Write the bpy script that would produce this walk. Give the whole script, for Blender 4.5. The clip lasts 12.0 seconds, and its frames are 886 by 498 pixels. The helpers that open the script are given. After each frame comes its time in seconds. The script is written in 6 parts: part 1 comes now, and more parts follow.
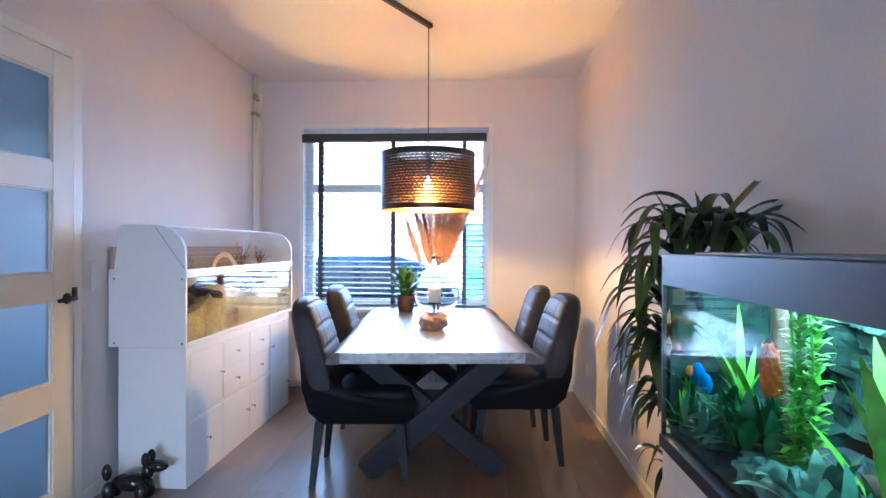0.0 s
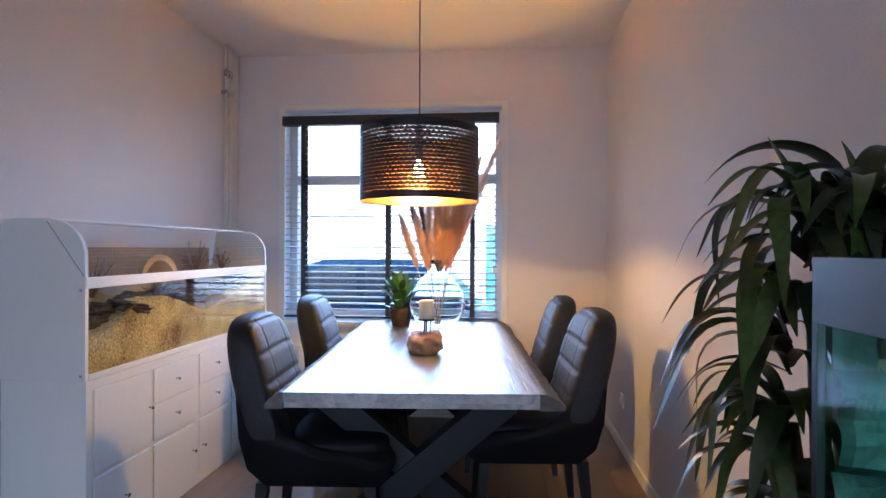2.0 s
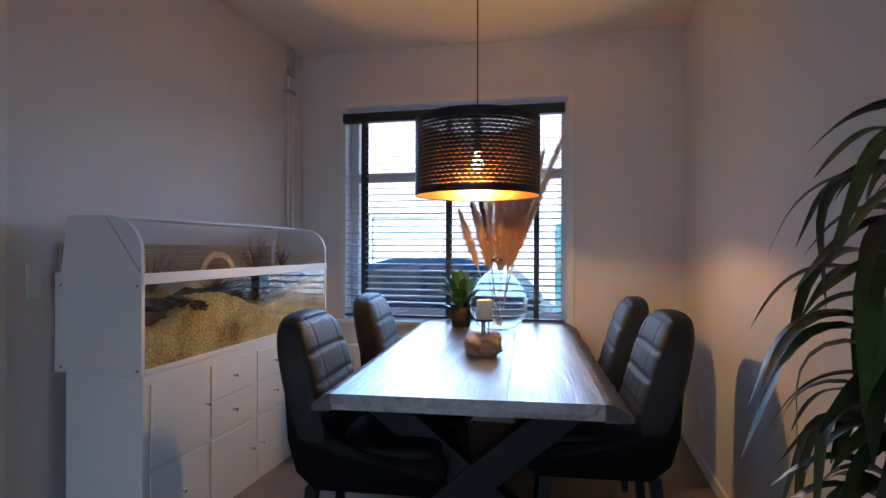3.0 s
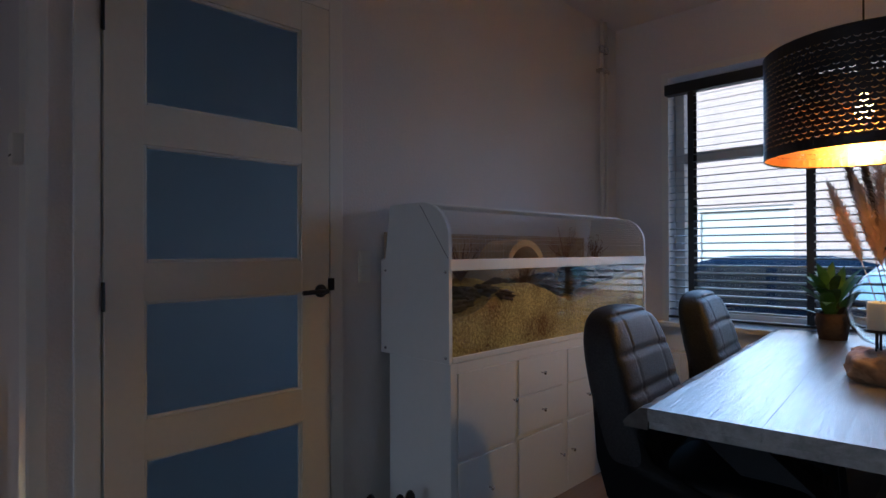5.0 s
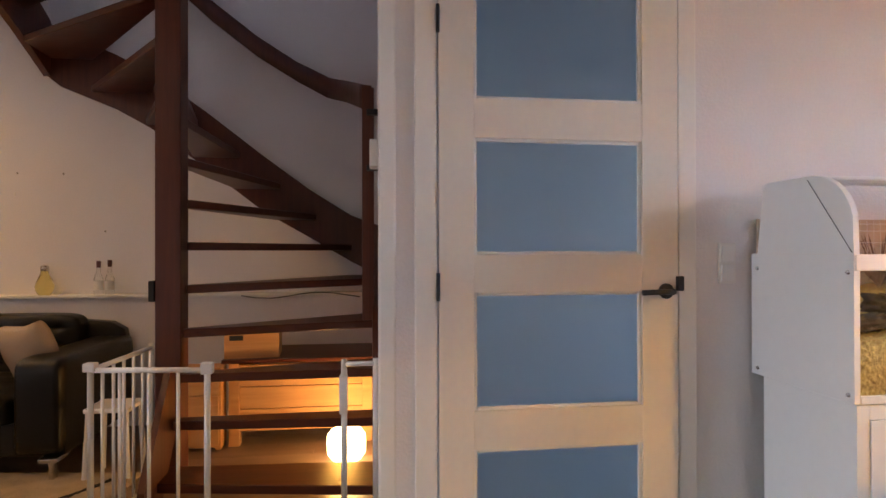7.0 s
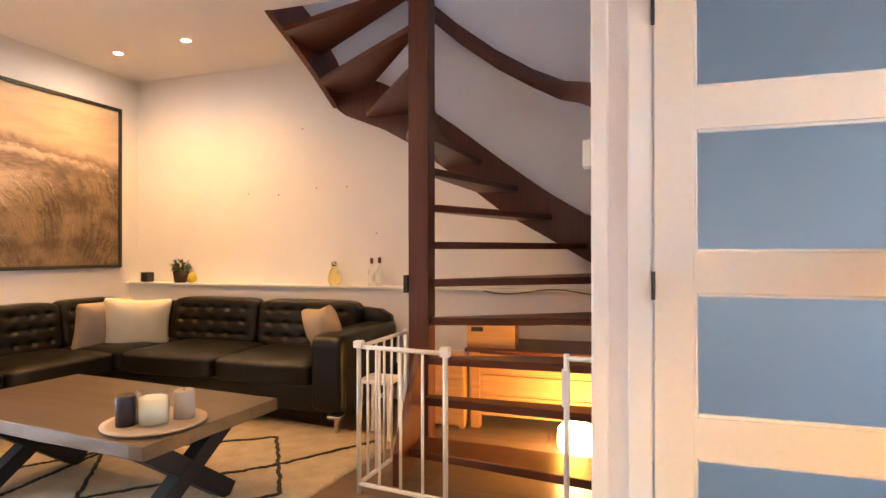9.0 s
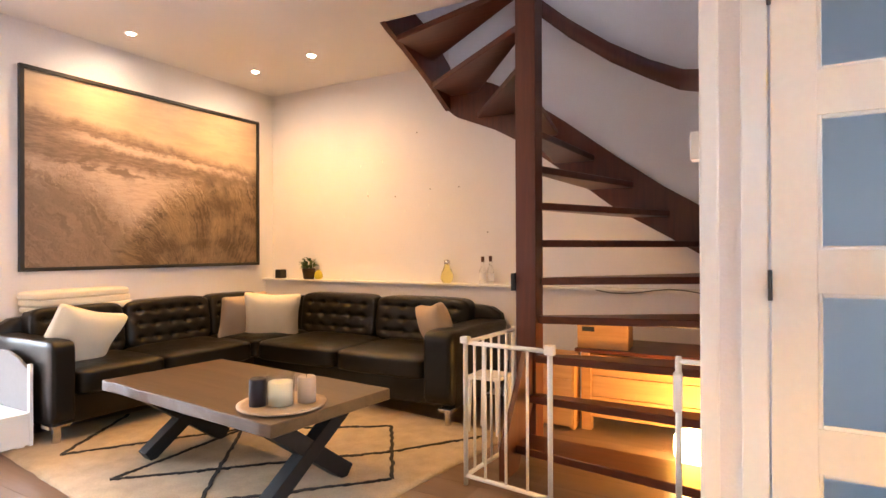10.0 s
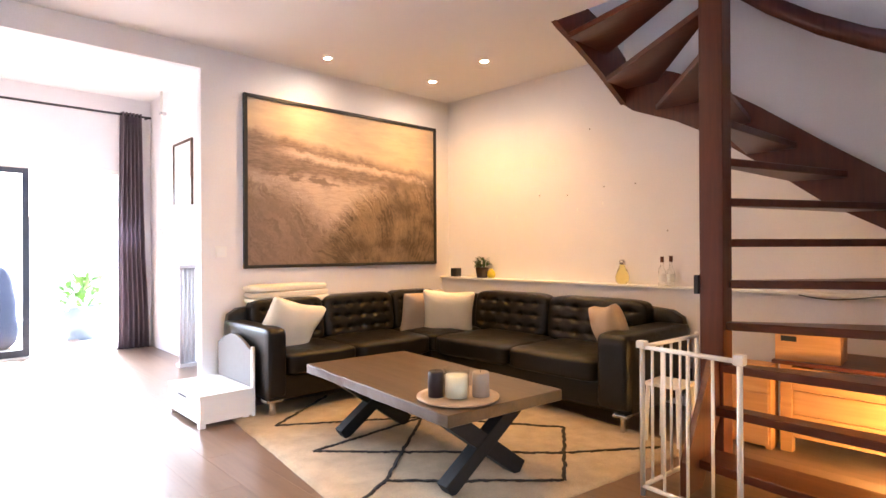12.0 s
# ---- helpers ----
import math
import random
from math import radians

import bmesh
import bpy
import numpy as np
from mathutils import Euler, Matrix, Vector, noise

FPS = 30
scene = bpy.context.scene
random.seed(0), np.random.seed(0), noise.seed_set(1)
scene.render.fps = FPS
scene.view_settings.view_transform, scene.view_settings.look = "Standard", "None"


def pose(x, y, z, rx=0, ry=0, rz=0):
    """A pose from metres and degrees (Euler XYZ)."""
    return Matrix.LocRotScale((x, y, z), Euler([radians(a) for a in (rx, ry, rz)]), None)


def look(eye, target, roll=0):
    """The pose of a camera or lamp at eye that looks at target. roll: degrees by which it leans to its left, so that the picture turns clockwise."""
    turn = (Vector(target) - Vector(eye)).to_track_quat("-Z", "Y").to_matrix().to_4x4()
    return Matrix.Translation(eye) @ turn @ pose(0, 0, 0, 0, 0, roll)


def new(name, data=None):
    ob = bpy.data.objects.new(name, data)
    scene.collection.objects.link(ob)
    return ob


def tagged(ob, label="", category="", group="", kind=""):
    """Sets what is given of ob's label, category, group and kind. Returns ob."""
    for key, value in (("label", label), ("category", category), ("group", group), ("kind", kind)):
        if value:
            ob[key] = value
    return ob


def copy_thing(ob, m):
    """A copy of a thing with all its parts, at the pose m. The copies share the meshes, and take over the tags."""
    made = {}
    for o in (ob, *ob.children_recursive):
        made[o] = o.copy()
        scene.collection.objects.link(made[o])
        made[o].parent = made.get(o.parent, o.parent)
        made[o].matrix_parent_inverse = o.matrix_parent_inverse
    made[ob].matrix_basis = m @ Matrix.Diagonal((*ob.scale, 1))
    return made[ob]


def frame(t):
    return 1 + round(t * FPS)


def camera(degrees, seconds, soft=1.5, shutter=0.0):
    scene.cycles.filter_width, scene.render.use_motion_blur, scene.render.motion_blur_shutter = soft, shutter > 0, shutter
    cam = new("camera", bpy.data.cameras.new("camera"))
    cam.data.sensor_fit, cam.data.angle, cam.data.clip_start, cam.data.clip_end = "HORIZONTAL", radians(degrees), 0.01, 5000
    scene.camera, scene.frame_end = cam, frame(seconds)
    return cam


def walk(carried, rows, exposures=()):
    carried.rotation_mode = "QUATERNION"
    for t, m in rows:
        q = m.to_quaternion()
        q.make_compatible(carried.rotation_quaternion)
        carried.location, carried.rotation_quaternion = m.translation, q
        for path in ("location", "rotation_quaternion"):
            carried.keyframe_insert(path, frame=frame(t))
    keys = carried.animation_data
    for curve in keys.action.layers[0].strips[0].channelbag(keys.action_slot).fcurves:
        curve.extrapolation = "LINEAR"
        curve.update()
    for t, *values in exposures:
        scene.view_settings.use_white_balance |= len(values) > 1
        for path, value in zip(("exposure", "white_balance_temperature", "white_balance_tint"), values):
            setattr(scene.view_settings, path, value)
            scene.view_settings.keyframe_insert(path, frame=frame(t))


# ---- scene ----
cam = camera(76.13, 12.0)
PATH = [
    (0, pose(0.478, 0.048, 1.292, 89.66, 0, 3.32) @ pose(0, 0, 0, 0, 0, 0.23)),
    (0.5, pose(0.516, 0.326, 1.279, 89.75, 0, 3.47) @ pose(0, 0, 0, 0, 0, 0.19)),
    (1, pose(0.531, 0.564, 1.285, 89.84, 0, 3.74) @ pose(0, 0, 0, 0, 0, 0.18)),
    (1.5, pose(0.562, 0.736, 1.281, 89.90, 0, 4.36) @ pose(0, 0, 0, 0, 0, 0.22)),
    (2, pose(0.591, 0.860, 1.281, 89.94, 0, 5.91) @ pose(0, 0, 0, 0, 0, 0.21)),
    (2.5, pose(0.628, 0.941, 1.279, 90.01, 0, 8.36) @ pose(0, 0, 0, 0, 0, 0.20)),
    (4.5, pose(0.571, 1.252, 1.189, 90.02, 0, 35.89) @ pose(0, 0, 0, 0, 0, -0.16)),
    (5, pose(0.500, 1.338, 1.190, 90.30, 0, 44.59) @ pose(0, 0, 0, 0, 0, -0.21)),
    (5.5, pose(0.409, 1.402, 1.185, 90.48, 0, 52.92) @ pose(0, 0, 0, 0, 0, -0.24)),
    (6, pose(0.353, 1.488, 1.184, 90.47, 0, 61.36) @ pose(0, 0, 0, 0, 0, -0.17)),
    (6.5, pose(0.367, 1.615, 1.178, 90.32, 0, 73.60) @ pose(0, 0, 0, 0, 0, -0.16)),
    (7, pose(0.349, 1.622, 1.171, 90.23, 0, 82.64) @ pose(0, 0, 0, 0, 0, -0.12)),
    (7.5, pose(0.379, 1.625, 1.169, 90.16, 0, 89.27) @ pose(0, 0, 0, 0, 0, -0.05)),
    (9.5, pose(0.446, 1.804, 1.163, 90.22, 0, 114.00) @ pose(0, 0, 0, 0, 0, -0.14)),
    (10, pose(0.453, 1.833, 1.160, 90.17, 0, 119.84) @ pose(0, 0, 0, 0, 0, -0.20)),
    (10.5, pose(0.448, 1.841, 1.156, 90.18, 0, 124.39) @ pose(0, 0, 0, 0, 0, -0.23)),
    (11, pose(0.456, 1.848, 1.161, 90.15, 0, 128.86) @ pose(0, 0, 0, 0, 0, -0.22)),
    (11.5, pose(0.471, 1.851, 1.166, 90.11, 0, 133.08) @ pose(0, 0, 0, 0, 0, -0.23)),
    (12, pose(0.484, 1.858, 1.170, 90.09, 0, 137.10) @ pose(0, 0, 0, 0, 0, -0.27)),
]
EXPOSURES = [
    (0.0, 2.85, 4700, 12), (1.0, 2.47, 4750, 13), (2.5, 1.77, 4900, 15), (4.3, 0.0, 4850, 10), (4.6, 0.05, 4850, 10), (5.0, 0.2, 5050, 12),
    (5.5, 1.6, 5450, 16), (6.0, 2.1, 5600, 17), (6.5, 2.5, 5800, 17), (7.0, 2.65, 6000, 17), (7.7, 3.2, 6300, 17), (9.3, 3.95, 6450, 17), (12.0, 3.97, 6000, 17),
]
walk(cam, PATH, EXPOSURES)

# ---- world and light ----
world = bpy.data.worlds.new("overcast_sky")
scene.world = world
world.use_nodes = True
wn = world.node_tree.nodes
sky = wn.new("ShaderNodeTexSky")
sky.sky_type = "NISHITA"
sky.sun_disc = False
sky.sun_elevation, sky.sun_rotation = radians(38), radians(200)
sky.air_density, sky.dust_density = 1.0, 3.0
world.node_tree.links.new(sky.outputs["Color"], wn["Background"].inputs["Color"])
wn["Background"].inputs["Strength"].default_value = 0.15


def lamp(name, kind, place, energy, color, target=None, **more):
    data = bpy.data.lights.new(name, kind)
    data.energy, data.color = energy, color
    if kind == "AREA":
        data.shape, data.size, data.size_y = "RECTANGLE", more["size"], more["size_y"]
        data.spread = more.get("spread", math.pi)
    elif kind == "SUN":
        data.angle = more["angle"]
    elif kind == "SPOT":
        data.spot_size, data.spot_blend, data.shadow_soft_size = more["cone"], 1.0, 0.04
    else:
        data.shadow_soft_size = more["radius"]
    ob = new(name, data)
    ob.matrix_world = look(place, target) if target else pose(*place)
    return ob


SUN_WAY = Vector((math.sin(radians(200)) * math.cos(radians(38)), math.cos(radians(200)) * math.cos(radians(38)), math.sin(radians(38))))
lamp("sun", "SUN", SUN_WAY * 30, 5.0, (1, 0.97, 0.93), (0, 0, 0), angle=radians(2))
lamp("street_window_daylight", "AREA", (-0.26, 5.02, 1.5), 5.0, (0.46, 0.72, 1.0), (-0.2, 3.6, 0.75), size=1.55, size_y=1.4, spread=radians(95))
lamp("garden_door_daylight", "AREA", (-0.3, -5.7, 1.3), 9, (0.78, 0.9, 1.0), (-0.4, -3.1, 0.0), size=2.4, size_y=1.6, spread=radians(75))
lamp("hall_door_daylight", "AREA", (-2.2, 5.1, 0.85), 1.25, (0.64, 0.83, 1.0), (-2.3, 2.2, 0.2), size=0.7, size_y=1.2, spread=radians(130))

# ---- materials ----
def material(name, base, rough=0.5, metal=0.0, scale=20.0, vary=0.12, bump=0.1, coarse=1.5, stretch=(1, 1, 1), second=None, detail=6.0, spec=0.5):
    """A surface whose colour wanders at two scales, with fine relief."""
    m = bpy.data.materials.new(name)
    m.use_nodes = True
    nt = m.node_tree
    nodes, link = nt.nodes, nt.links.new
    bsdf = nodes["Principled BSDF"]
    bsdf.inputs["Roughness"].default_value = rough
    bsdf.inputs["Metallic"].default_value = metal
    bsdf.inputs["Specular IOR Level"].default_value = spec
    coord = nodes.new("ShaderNodeTexCoord")
    mapping = nodes.new("ShaderNodeMapping")
    mapping.inputs["Scale"].default_value = stretch
    link(coord.outputs["Object"], mapping.inputs["Vector"])
    fine = nodes.new("ShaderNodeTexNoise")
    fine.inputs["Scale"].default_value = scale
    fine.inputs["Detail"].default_value = detail
    link(mapping.outputs["Vector"], fine.inputs["Vector"])
    broad = nodes.new("ShaderNodeTexNoise")
    broad.inputs["Scale"].default_value = coarse
    broad.inputs["Detail"].default_value = 3
    link(mapping.outputs["Vector"], broad.inputs["Vector"])
    both = nodes.new("ShaderNodeMath")
    both.operation = "ADD"
    link(fine.outputs["Fac"], both.inputs[0])
    link(broad.outputs["Fac"], both.inputs[1])
    half = nodes.new("ShaderNodeMapRange")
    half.inputs["From Min"].default_value, half.inputs["From Max"].default_value = 0.7, 1.3
    link(both.outputs[0], half.inputs["Value"])
    mix = nodes.new("ShaderNodeMix")
    mix.data_type = "RGBA"
    lo = [max(0, c * (1 - vary)) for c in base]
    hi = [min(1, c * (1 + vary)) for c in (second or base)]
    mix.inputs["A"].default_value = (*lo, 1)
    mix.inputs["B"].default_value = (*hi, 1)
    link(half.outputs["Result"], mix.inputs["Factor"])
    link(mix.outputs["Result"], bsdf.inputs["Base Color"])
    rr = nodes.new("ShaderNodeMapRange")
    rr.inputs["To Min"].default_value, rr.inputs["To Max"].default_value = max(0.02, rough - 0.08), min(1, rough + 0.08)
    link(broad.outputs["Fac"], rr.inputs["Value"])
    link(rr.outputs["Result"], bsdf.inputs["Roughness"])
    if bump:
        b = nodes.new("ShaderNodeBump")
        b.inputs["Strength"].default_value = bump
        b.inputs["Distance"].default_value = 0.01
        link(fine.outputs["Fac"], b.inputs["Height"])
        link(b.outputs["Normal"], bsdf.inputs["Normal"])
    return m


def wood(name, dark, light, along="y", rough=0.5, bump=0.25, grain=9.0, per_piece=0.0):
    """Long-grained wood; per_piece shifts each board's tone."""
    m = bpy.data.materials.new(name)
    m.use_nodes = True
    nt = m.node_tree
    nodes, link = nt.nodes, nt.links.new
    bsdf = nodes["Principled BSDF"]
    coord = nodes.new("ShaderNodeTexCoord")
    mapping = nodes.new("ShaderNodeMapping")
    mapping.inputs["Scale"].default_value = {"x": (0.07, 1, 1), "y": (1, 0.07, 1), "z": (1, 1, 0.07)}[along]
    link(coord.outputs["Object"], mapping.inputs["Vector"])
    info = nodes.new("ShaderNodeObjectInfo")
    shift = nodes.new("ShaderNodeVectorMath")
    shift.operation = "ADD"
    scaled = nodes.new("ShaderNodeMath")
    scaled.operation = "MULTIPLY"
    scaled.inputs[1].default_value = 17.0
    link(info.outputs["Random"], scaled.inputs[0])
    link(mapping.outputs["Vector"], shift.inputs[0])
    link(scaled.outputs[0], shift.inputs[1])
    rings = nodes.new("ShaderNodeTexNoise")
    rings.inputs["Scale"].default_value = grain
    rings.inputs["Detail"].default_value = 3
    rings.inputs["Distortion"].default_value = 0.6
    link(shift.outputs[0], rings.inputs["Vector"])
    many = nodes.new("ShaderNodeMath")
    many.operation = "MULTIPLY"
    many.inputs[1].default_value = 9.0
    link(rings.outputs["Fac"], many.inputs[0])
    band = nodes.new("ShaderNodeMath")
    band.operation = "PINGPONG"
    band.inputs[1].default_value = 1.0
    link(many.outputs[0], band.inputs[0])
    streak = nodes.new("ShaderNodeTexNoise")
    streak.inputs["Scale"].default_value = 60
    streak.inputs["Detail"].default_value = 6
    streak.inputs["Roughness"].default_value = 0.7
    link(shift.outputs[0], streak.inputs["Vector"])
    add = nodes.new("ShaderNodeMath")
    add.operation = "MULTIPLY_ADD"
    add.inputs[1].default_value = 0.35
    link(band.outputs[0], add.inputs[0])
    half = nodes.new("ShaderNodeMath")
    half.operation = "MULTIPLY"
    half.inputs[1].default_value = 0.75
    link(streak.outputs["Fac"], half.inputs[0])
    link(half.outputs[0], add.inputs[2])
    tone = nodes.new("ShaderNodeMath")
    tone.operation = "MULTIPLY_ADD"
    tone.inputs[1].default_value = per_piece
    link(info.outputs["Random"], tone.inputs[0])
    link(add.outputs[0], tone.inputs[2])
    mix = nodes.new("ShaderNodeMix")
    mix.data_type = "RGBA"
    mix.inputs["A"].default_value = (*dark, 1)
    mix.inputs["B"].default_value = (*light, 1)
    link(tone.outputs[0], mix.inputs["Factor"])
    link(mix.outputs["Result"], bsdf.inputs["Base Color"])
    bsdf.inputs["Roughness"].default_value = rough
    b = nodes.new("ShaderNodeBump")
    b.inputs["Strength"].default_value = bump
    b.inputs["Distance"].default_value = 0.004
    link(add.outputs[0], b.inputs["Height"])
    link(b.outputs["Normal"], bsdf.inputs["Normal"])
    return m


def glass(name, tint=(1, 1, 1), rough=0.0, ior=1.45):
    m = bpy.data.materials.new(name)
    m.use_nodes = True
    bsdf = m.node_tree.nodes["Principled BSDF"]
    bsdf.inputs["Base Color"].default_value = (*tint, 1)
    bsdf.inputs["Transmission Weight"].default_value = 1.0
    bsdf.inputs["Roughness"].default_value = rough
    bsdf.inputs["IOR"].default_value = ior
    return m


def pane(name, tint=(0.95, 0.98, 0.97), grazing=0.8, facing_on=0.035):
    """Thin clear glazing: mostly see-through, with a faint gloss."""
    m = bpy.data.materials.new(name)
    m.use_nodes = True
    nt = m.node_tree
    nt.nodes.remove(nt.nodes["Principled BSDF"])
    clear = nt.nodes.new("ShaderNodeBsdfTransparent")
    clear.inputs["Color"].default_value = (*tint, 1)
    shine = nt.nodes.new("ShaderNodeBsdfGlossy")
    shine.inputs["Roughness"].default_value = 0.01
    facing = nt.nodes.new("ShaderNodeLayerWeight")
    facing.inputs["Blend"].default_value = 0.5
    power = nt.nodes.new("ShaderNodeMath")
    power.operation = "POWER"
    power.inputs[1].default_value = 4.5
    nt.links.new(facing.outputs["Facing"], power.inputs[0])
    fres = nt.nodes.new("ShaderNodeMath")
    fres.operation = "MULTIPLY_ADD"
    fres.inputs[1].default_value, fres.inputs[2].default_value = grazing, facing_on
    nt.links.new(power.outputs[0], fres.inputs[0])
    mix = nt.nodes.new("ShaderNodeMixShader")
    nt.links.new(fres.outputs[0], mix.inputs[0])
    nt.links.new(clear.outputs[0], mix.inputs[1])
    nt.links.new(shine.outputs[0], mix.inputs[2])
    nt.links.new(mix.outputs[0], nt.nodes["Material Output"].inputs["Surface"])
    return m


def glow(name, color, strength):
    m = bpy.data.materials.new(name)
    m.use_nodes = True
    bsdf = m.node_tree.nodes["Principled BSDF"]
    bsdf.inputs["Base Color"].default_value = (*color, 1)
    bsdf.inputs["Emission Color"].default_value = (*color, 1)
    bsdf.inputs["Emission Strength"].default_value = strength
    return m


M = dict(
    wall=material("painted_plaster", (0.76, 0.74, 0.75), 0.85, scale=95, vary=0.03, bump=0.16, coarse=2.5),
    ceiling=material("painted_ceiling", (0.78, 0.76, 0.75), 0.9, scale=120, vary=0.015, bump=0.06),
    trim=material("white_trim_paint", (0.8, 0.79, 0.76), 0.4, scale=60, vary=0.02, bump=0.03),
    door=material("cream_door_paint", (0.78, 0.74, 0.66), 0.45, scale=50, vary=0.025, bump=0.03),
    white=material("white_laminate", (0.8, 0.8, 0.79), 0.35, scale=40, vary=0.015, bump=0.0),
    black=material("black_metal", (0.018, 0.018, 0.02), 0.4, scale=60, vary=0.2, bump=0.03),
    blackwood=material("black_stained_wood", (0.009, 0.0085, 0.0085), 0.5, spec=0.3, scale=50, vary=0.2, bump=0.1, stretch=(1, 1, 0.1)),
    chrome=material("brushed_steel", (0.62, 0.62, 0.63), 0.25, 1.0, scale=80, vary=0.05, bump=0.02),
    brown=wood("dark_stained_stair_wood", (0.040, 0.008, 0.0035), (0.125, 0.029, 0.012), "z", 0.38, 0.15),
    brown_y=wood("dark_stained_tread_wood", (0.040, 0.008, 0.0035), (0.125, 0.029, 0.012), "y", 0.38, 0.15),
    floor=wood("oak_laminate", (0.105, 0.066, 0.043), (0.225, 0.146, 0.097), "y", 0.30, 0.06, 3.0, 0.2),
    table=wood("weathered_oak_top", (0.040, 0.035, 0.032), (0.37, 0.345, 0.325), "y", 0.30, 1.0, 4.5),
    ctable=wood("smoked_oak_top", (0.036, 0.020, 0.009), (0.125, 0.074, 0.036), "y", 0.40, 0.5, 4.0),
    slate=material("anthracite_steel", (0.009, 0.010, 0.013), 0.55, scale=40, vary=0.2, bump=0.1, spec=0.3),
    chair=material("grey_vintage_leather", (0.014, 0.015, 0.020), 0.52, scale=160, vary=0.3, bump=0.2, coarse=5, spec=0.35, second=(0.030, 0.028, 0.031)),
    shell=material("dark_leather_shell", (0.007, 0.0075, 0.010), 0.58, scale=160, vary=0.25, bump=0.2, coarse=5, spec=0.25),
    sofa=material("black_leather", (0.0075, 0.0062, 0.0052), 0.34, scale=180, vary=0.25, bump=0.15, coarse=5, spec=0.28),
    cream=material("cream_knit", (0.78, 0.71, 0.56), 0.95, scale=220, vary=0.1, bump=0.5),
    taupe=material("taupe_linen", (0.42, 0.33, 0.25), 0.95, scale=260, vary=0.12, bump=0.4),
    frost=glass("frosted_door_glass", (0.70, 0.85, 0.94), 0.30, 1.25),
    pane=pane("window_glass"),
    tank=pane("aquarium_glass", (0.86, 0.98, 0.95), 0.6, 0.02),
    curtain=material("mauve_grey_curtain", (0.25, 0.20, 0.23), 0.95, scale=240, vary=0.1, bump=0.3),
)
lacquer = M["table"].node_tree.nodes["Principled BSDF"]
lacquer.inputs["Coat Weight"].default_value = 1.0
lacquer.inputs["Coat IOR"].default_value = 1.7
lacquer.inputs["Specular IOR Level"].default_value = 0.8
lacquer.inputs["Coat Roughness"].default_value = 0.2
M["table"].node_tree.links.new(M["table"].node_tree.nodes["Bump"].outputs["Normal"], lacquer.inputs["Coat Normal"])


# ---- geometry helpers ----
def finish(name, bm, mat, smooth=False):
    bmesh.ops.recalc_face_normals(bm, faces=bm.faces[:])
    me = bpy.data.meshes.new(name)
    bm.to_mesh(me)
    bm.free()
    if isinstance(mat, (list, tuple)):
        for k in mat:
            me.materials.append(k)
    else:
        me.materials.append(mat)
    if smooth:
        me.polygons.foreach_set("use_smooth", [True] * len(me.polygons))
    return me


def part(name, bm, mat, parent, label="", smooth=False):
    ob = new(name, finish(name, bm, mat, smooth))
    ob.parent = parent
    return tagged(ob, label)


def structure(name, bm, mat, label="", smooth=False, category=""):
    return tagged(new(name, finish(name, bm, mat, smooth)), label, category, kind="structure")


def solo(name, bm, mat, label, category, m=None, smooth=False, group=""):
    ob = new(name, finish(name, bm, mat, smooth))
    if m is not None:
        ob.matrix_world = m
    return tagged(ob, label, category, group)


def thing(name, label, category, m, group=""):
    ob = new(name)
    ob.empty_display_size = 0.05
    ob.matrix_world = m
    return tagged(ob, label, category, group)


def box(bm, x0, x1, y0, y1, z0, z1, bevel=0.0, m=None, seg=2):
    size = Matrix.LocRotScale(((x0 + x1) / 2, (y0 + y1) / 2, (z0 + z1) / 2), None, (abs(x1 - x0), abs(y1 - y0), abs(z1 - z0)))
    made = bmesh.ops.create_cube(bm, size=1, matrix=(m or Matrix()) @ size)
    if bevel:
        edges = list({e for v in made["verts"] for e in v.link_edges})
        bmesh.ops.bevel(bm, geom=edges, offset=bevel, segments=seg, profile=0.7, affect="EDGES", clamp_overlap=True)
    return bm


def one_box(*a, **k):
    return box(bmesh.new(), *a, **k)


def tube(bm, points, radius, sides=8, cap=True):
    """A round bar along points; radius is one number or one for each point."""
    pts = [Vector(p) for p in points]
    rad = radius if isinstance(radius, (list, tuple)) else [radius] * len(pts)
    rings, side = [], None
    for i, p in enumerate(pts):
        way = (pts[min(i + 1, len(pts) - 1)] - pts[max(i - 1, 0)]).normalized()
        if side is None:
            side = way.orthogonal().normalized()
        side = (side - way * side.dot(way)).normalized()
        up = way.cross(side)
        rings.append([bm.verts.new(p + (side * math.cos(a) + up * math.sin(a)) * rad[i]) for a in (2 * math.pi * k / sides for k in range(sides))])
    for a, b in zip(rings, rings[1:]):
        for k in range(sides):
            bm.faces.new((a[k], a[(k + 1) % sides], b[(k + 1) % sides], b[k]))
    if cap:
        bm.faces.new(rings[0][::-1])
        bm.faces.new(rings[-1])
    return bm


def lathe(bm, profile, sides=32, m=None, close=False):
    """Turns (radius, height) pairs about z."""
    m = m or Matrix()
    rings = []
    for r, z in profile:
        if r < 1e-5:
            rings.append([bm.verts.new(m @ Vector((0, 0, z)))])
        else:
            rings.append([bm.verts.new(m @ Vector((r * math.cos(2 * math.pi * k / sides), r * math.sin(2 * math.pi * k / sides), z))) for k in range(sides)])
    for a, b in zip(rings, rings[1:]):
        for k in range(sides):
            j = (k + 1) % sides
            if len(a) == 1 and len(b) == 1:
                continue
            if len(a) == 1:
                bm.faces.new((a[0], b[j], b[k]))
            elif len(b) == 1:
                bm.faces.new((a[k], a[j], b[0]))
            else:
                bm.faces.new((a[k], a[j], b[j], b[k]))
    return bm


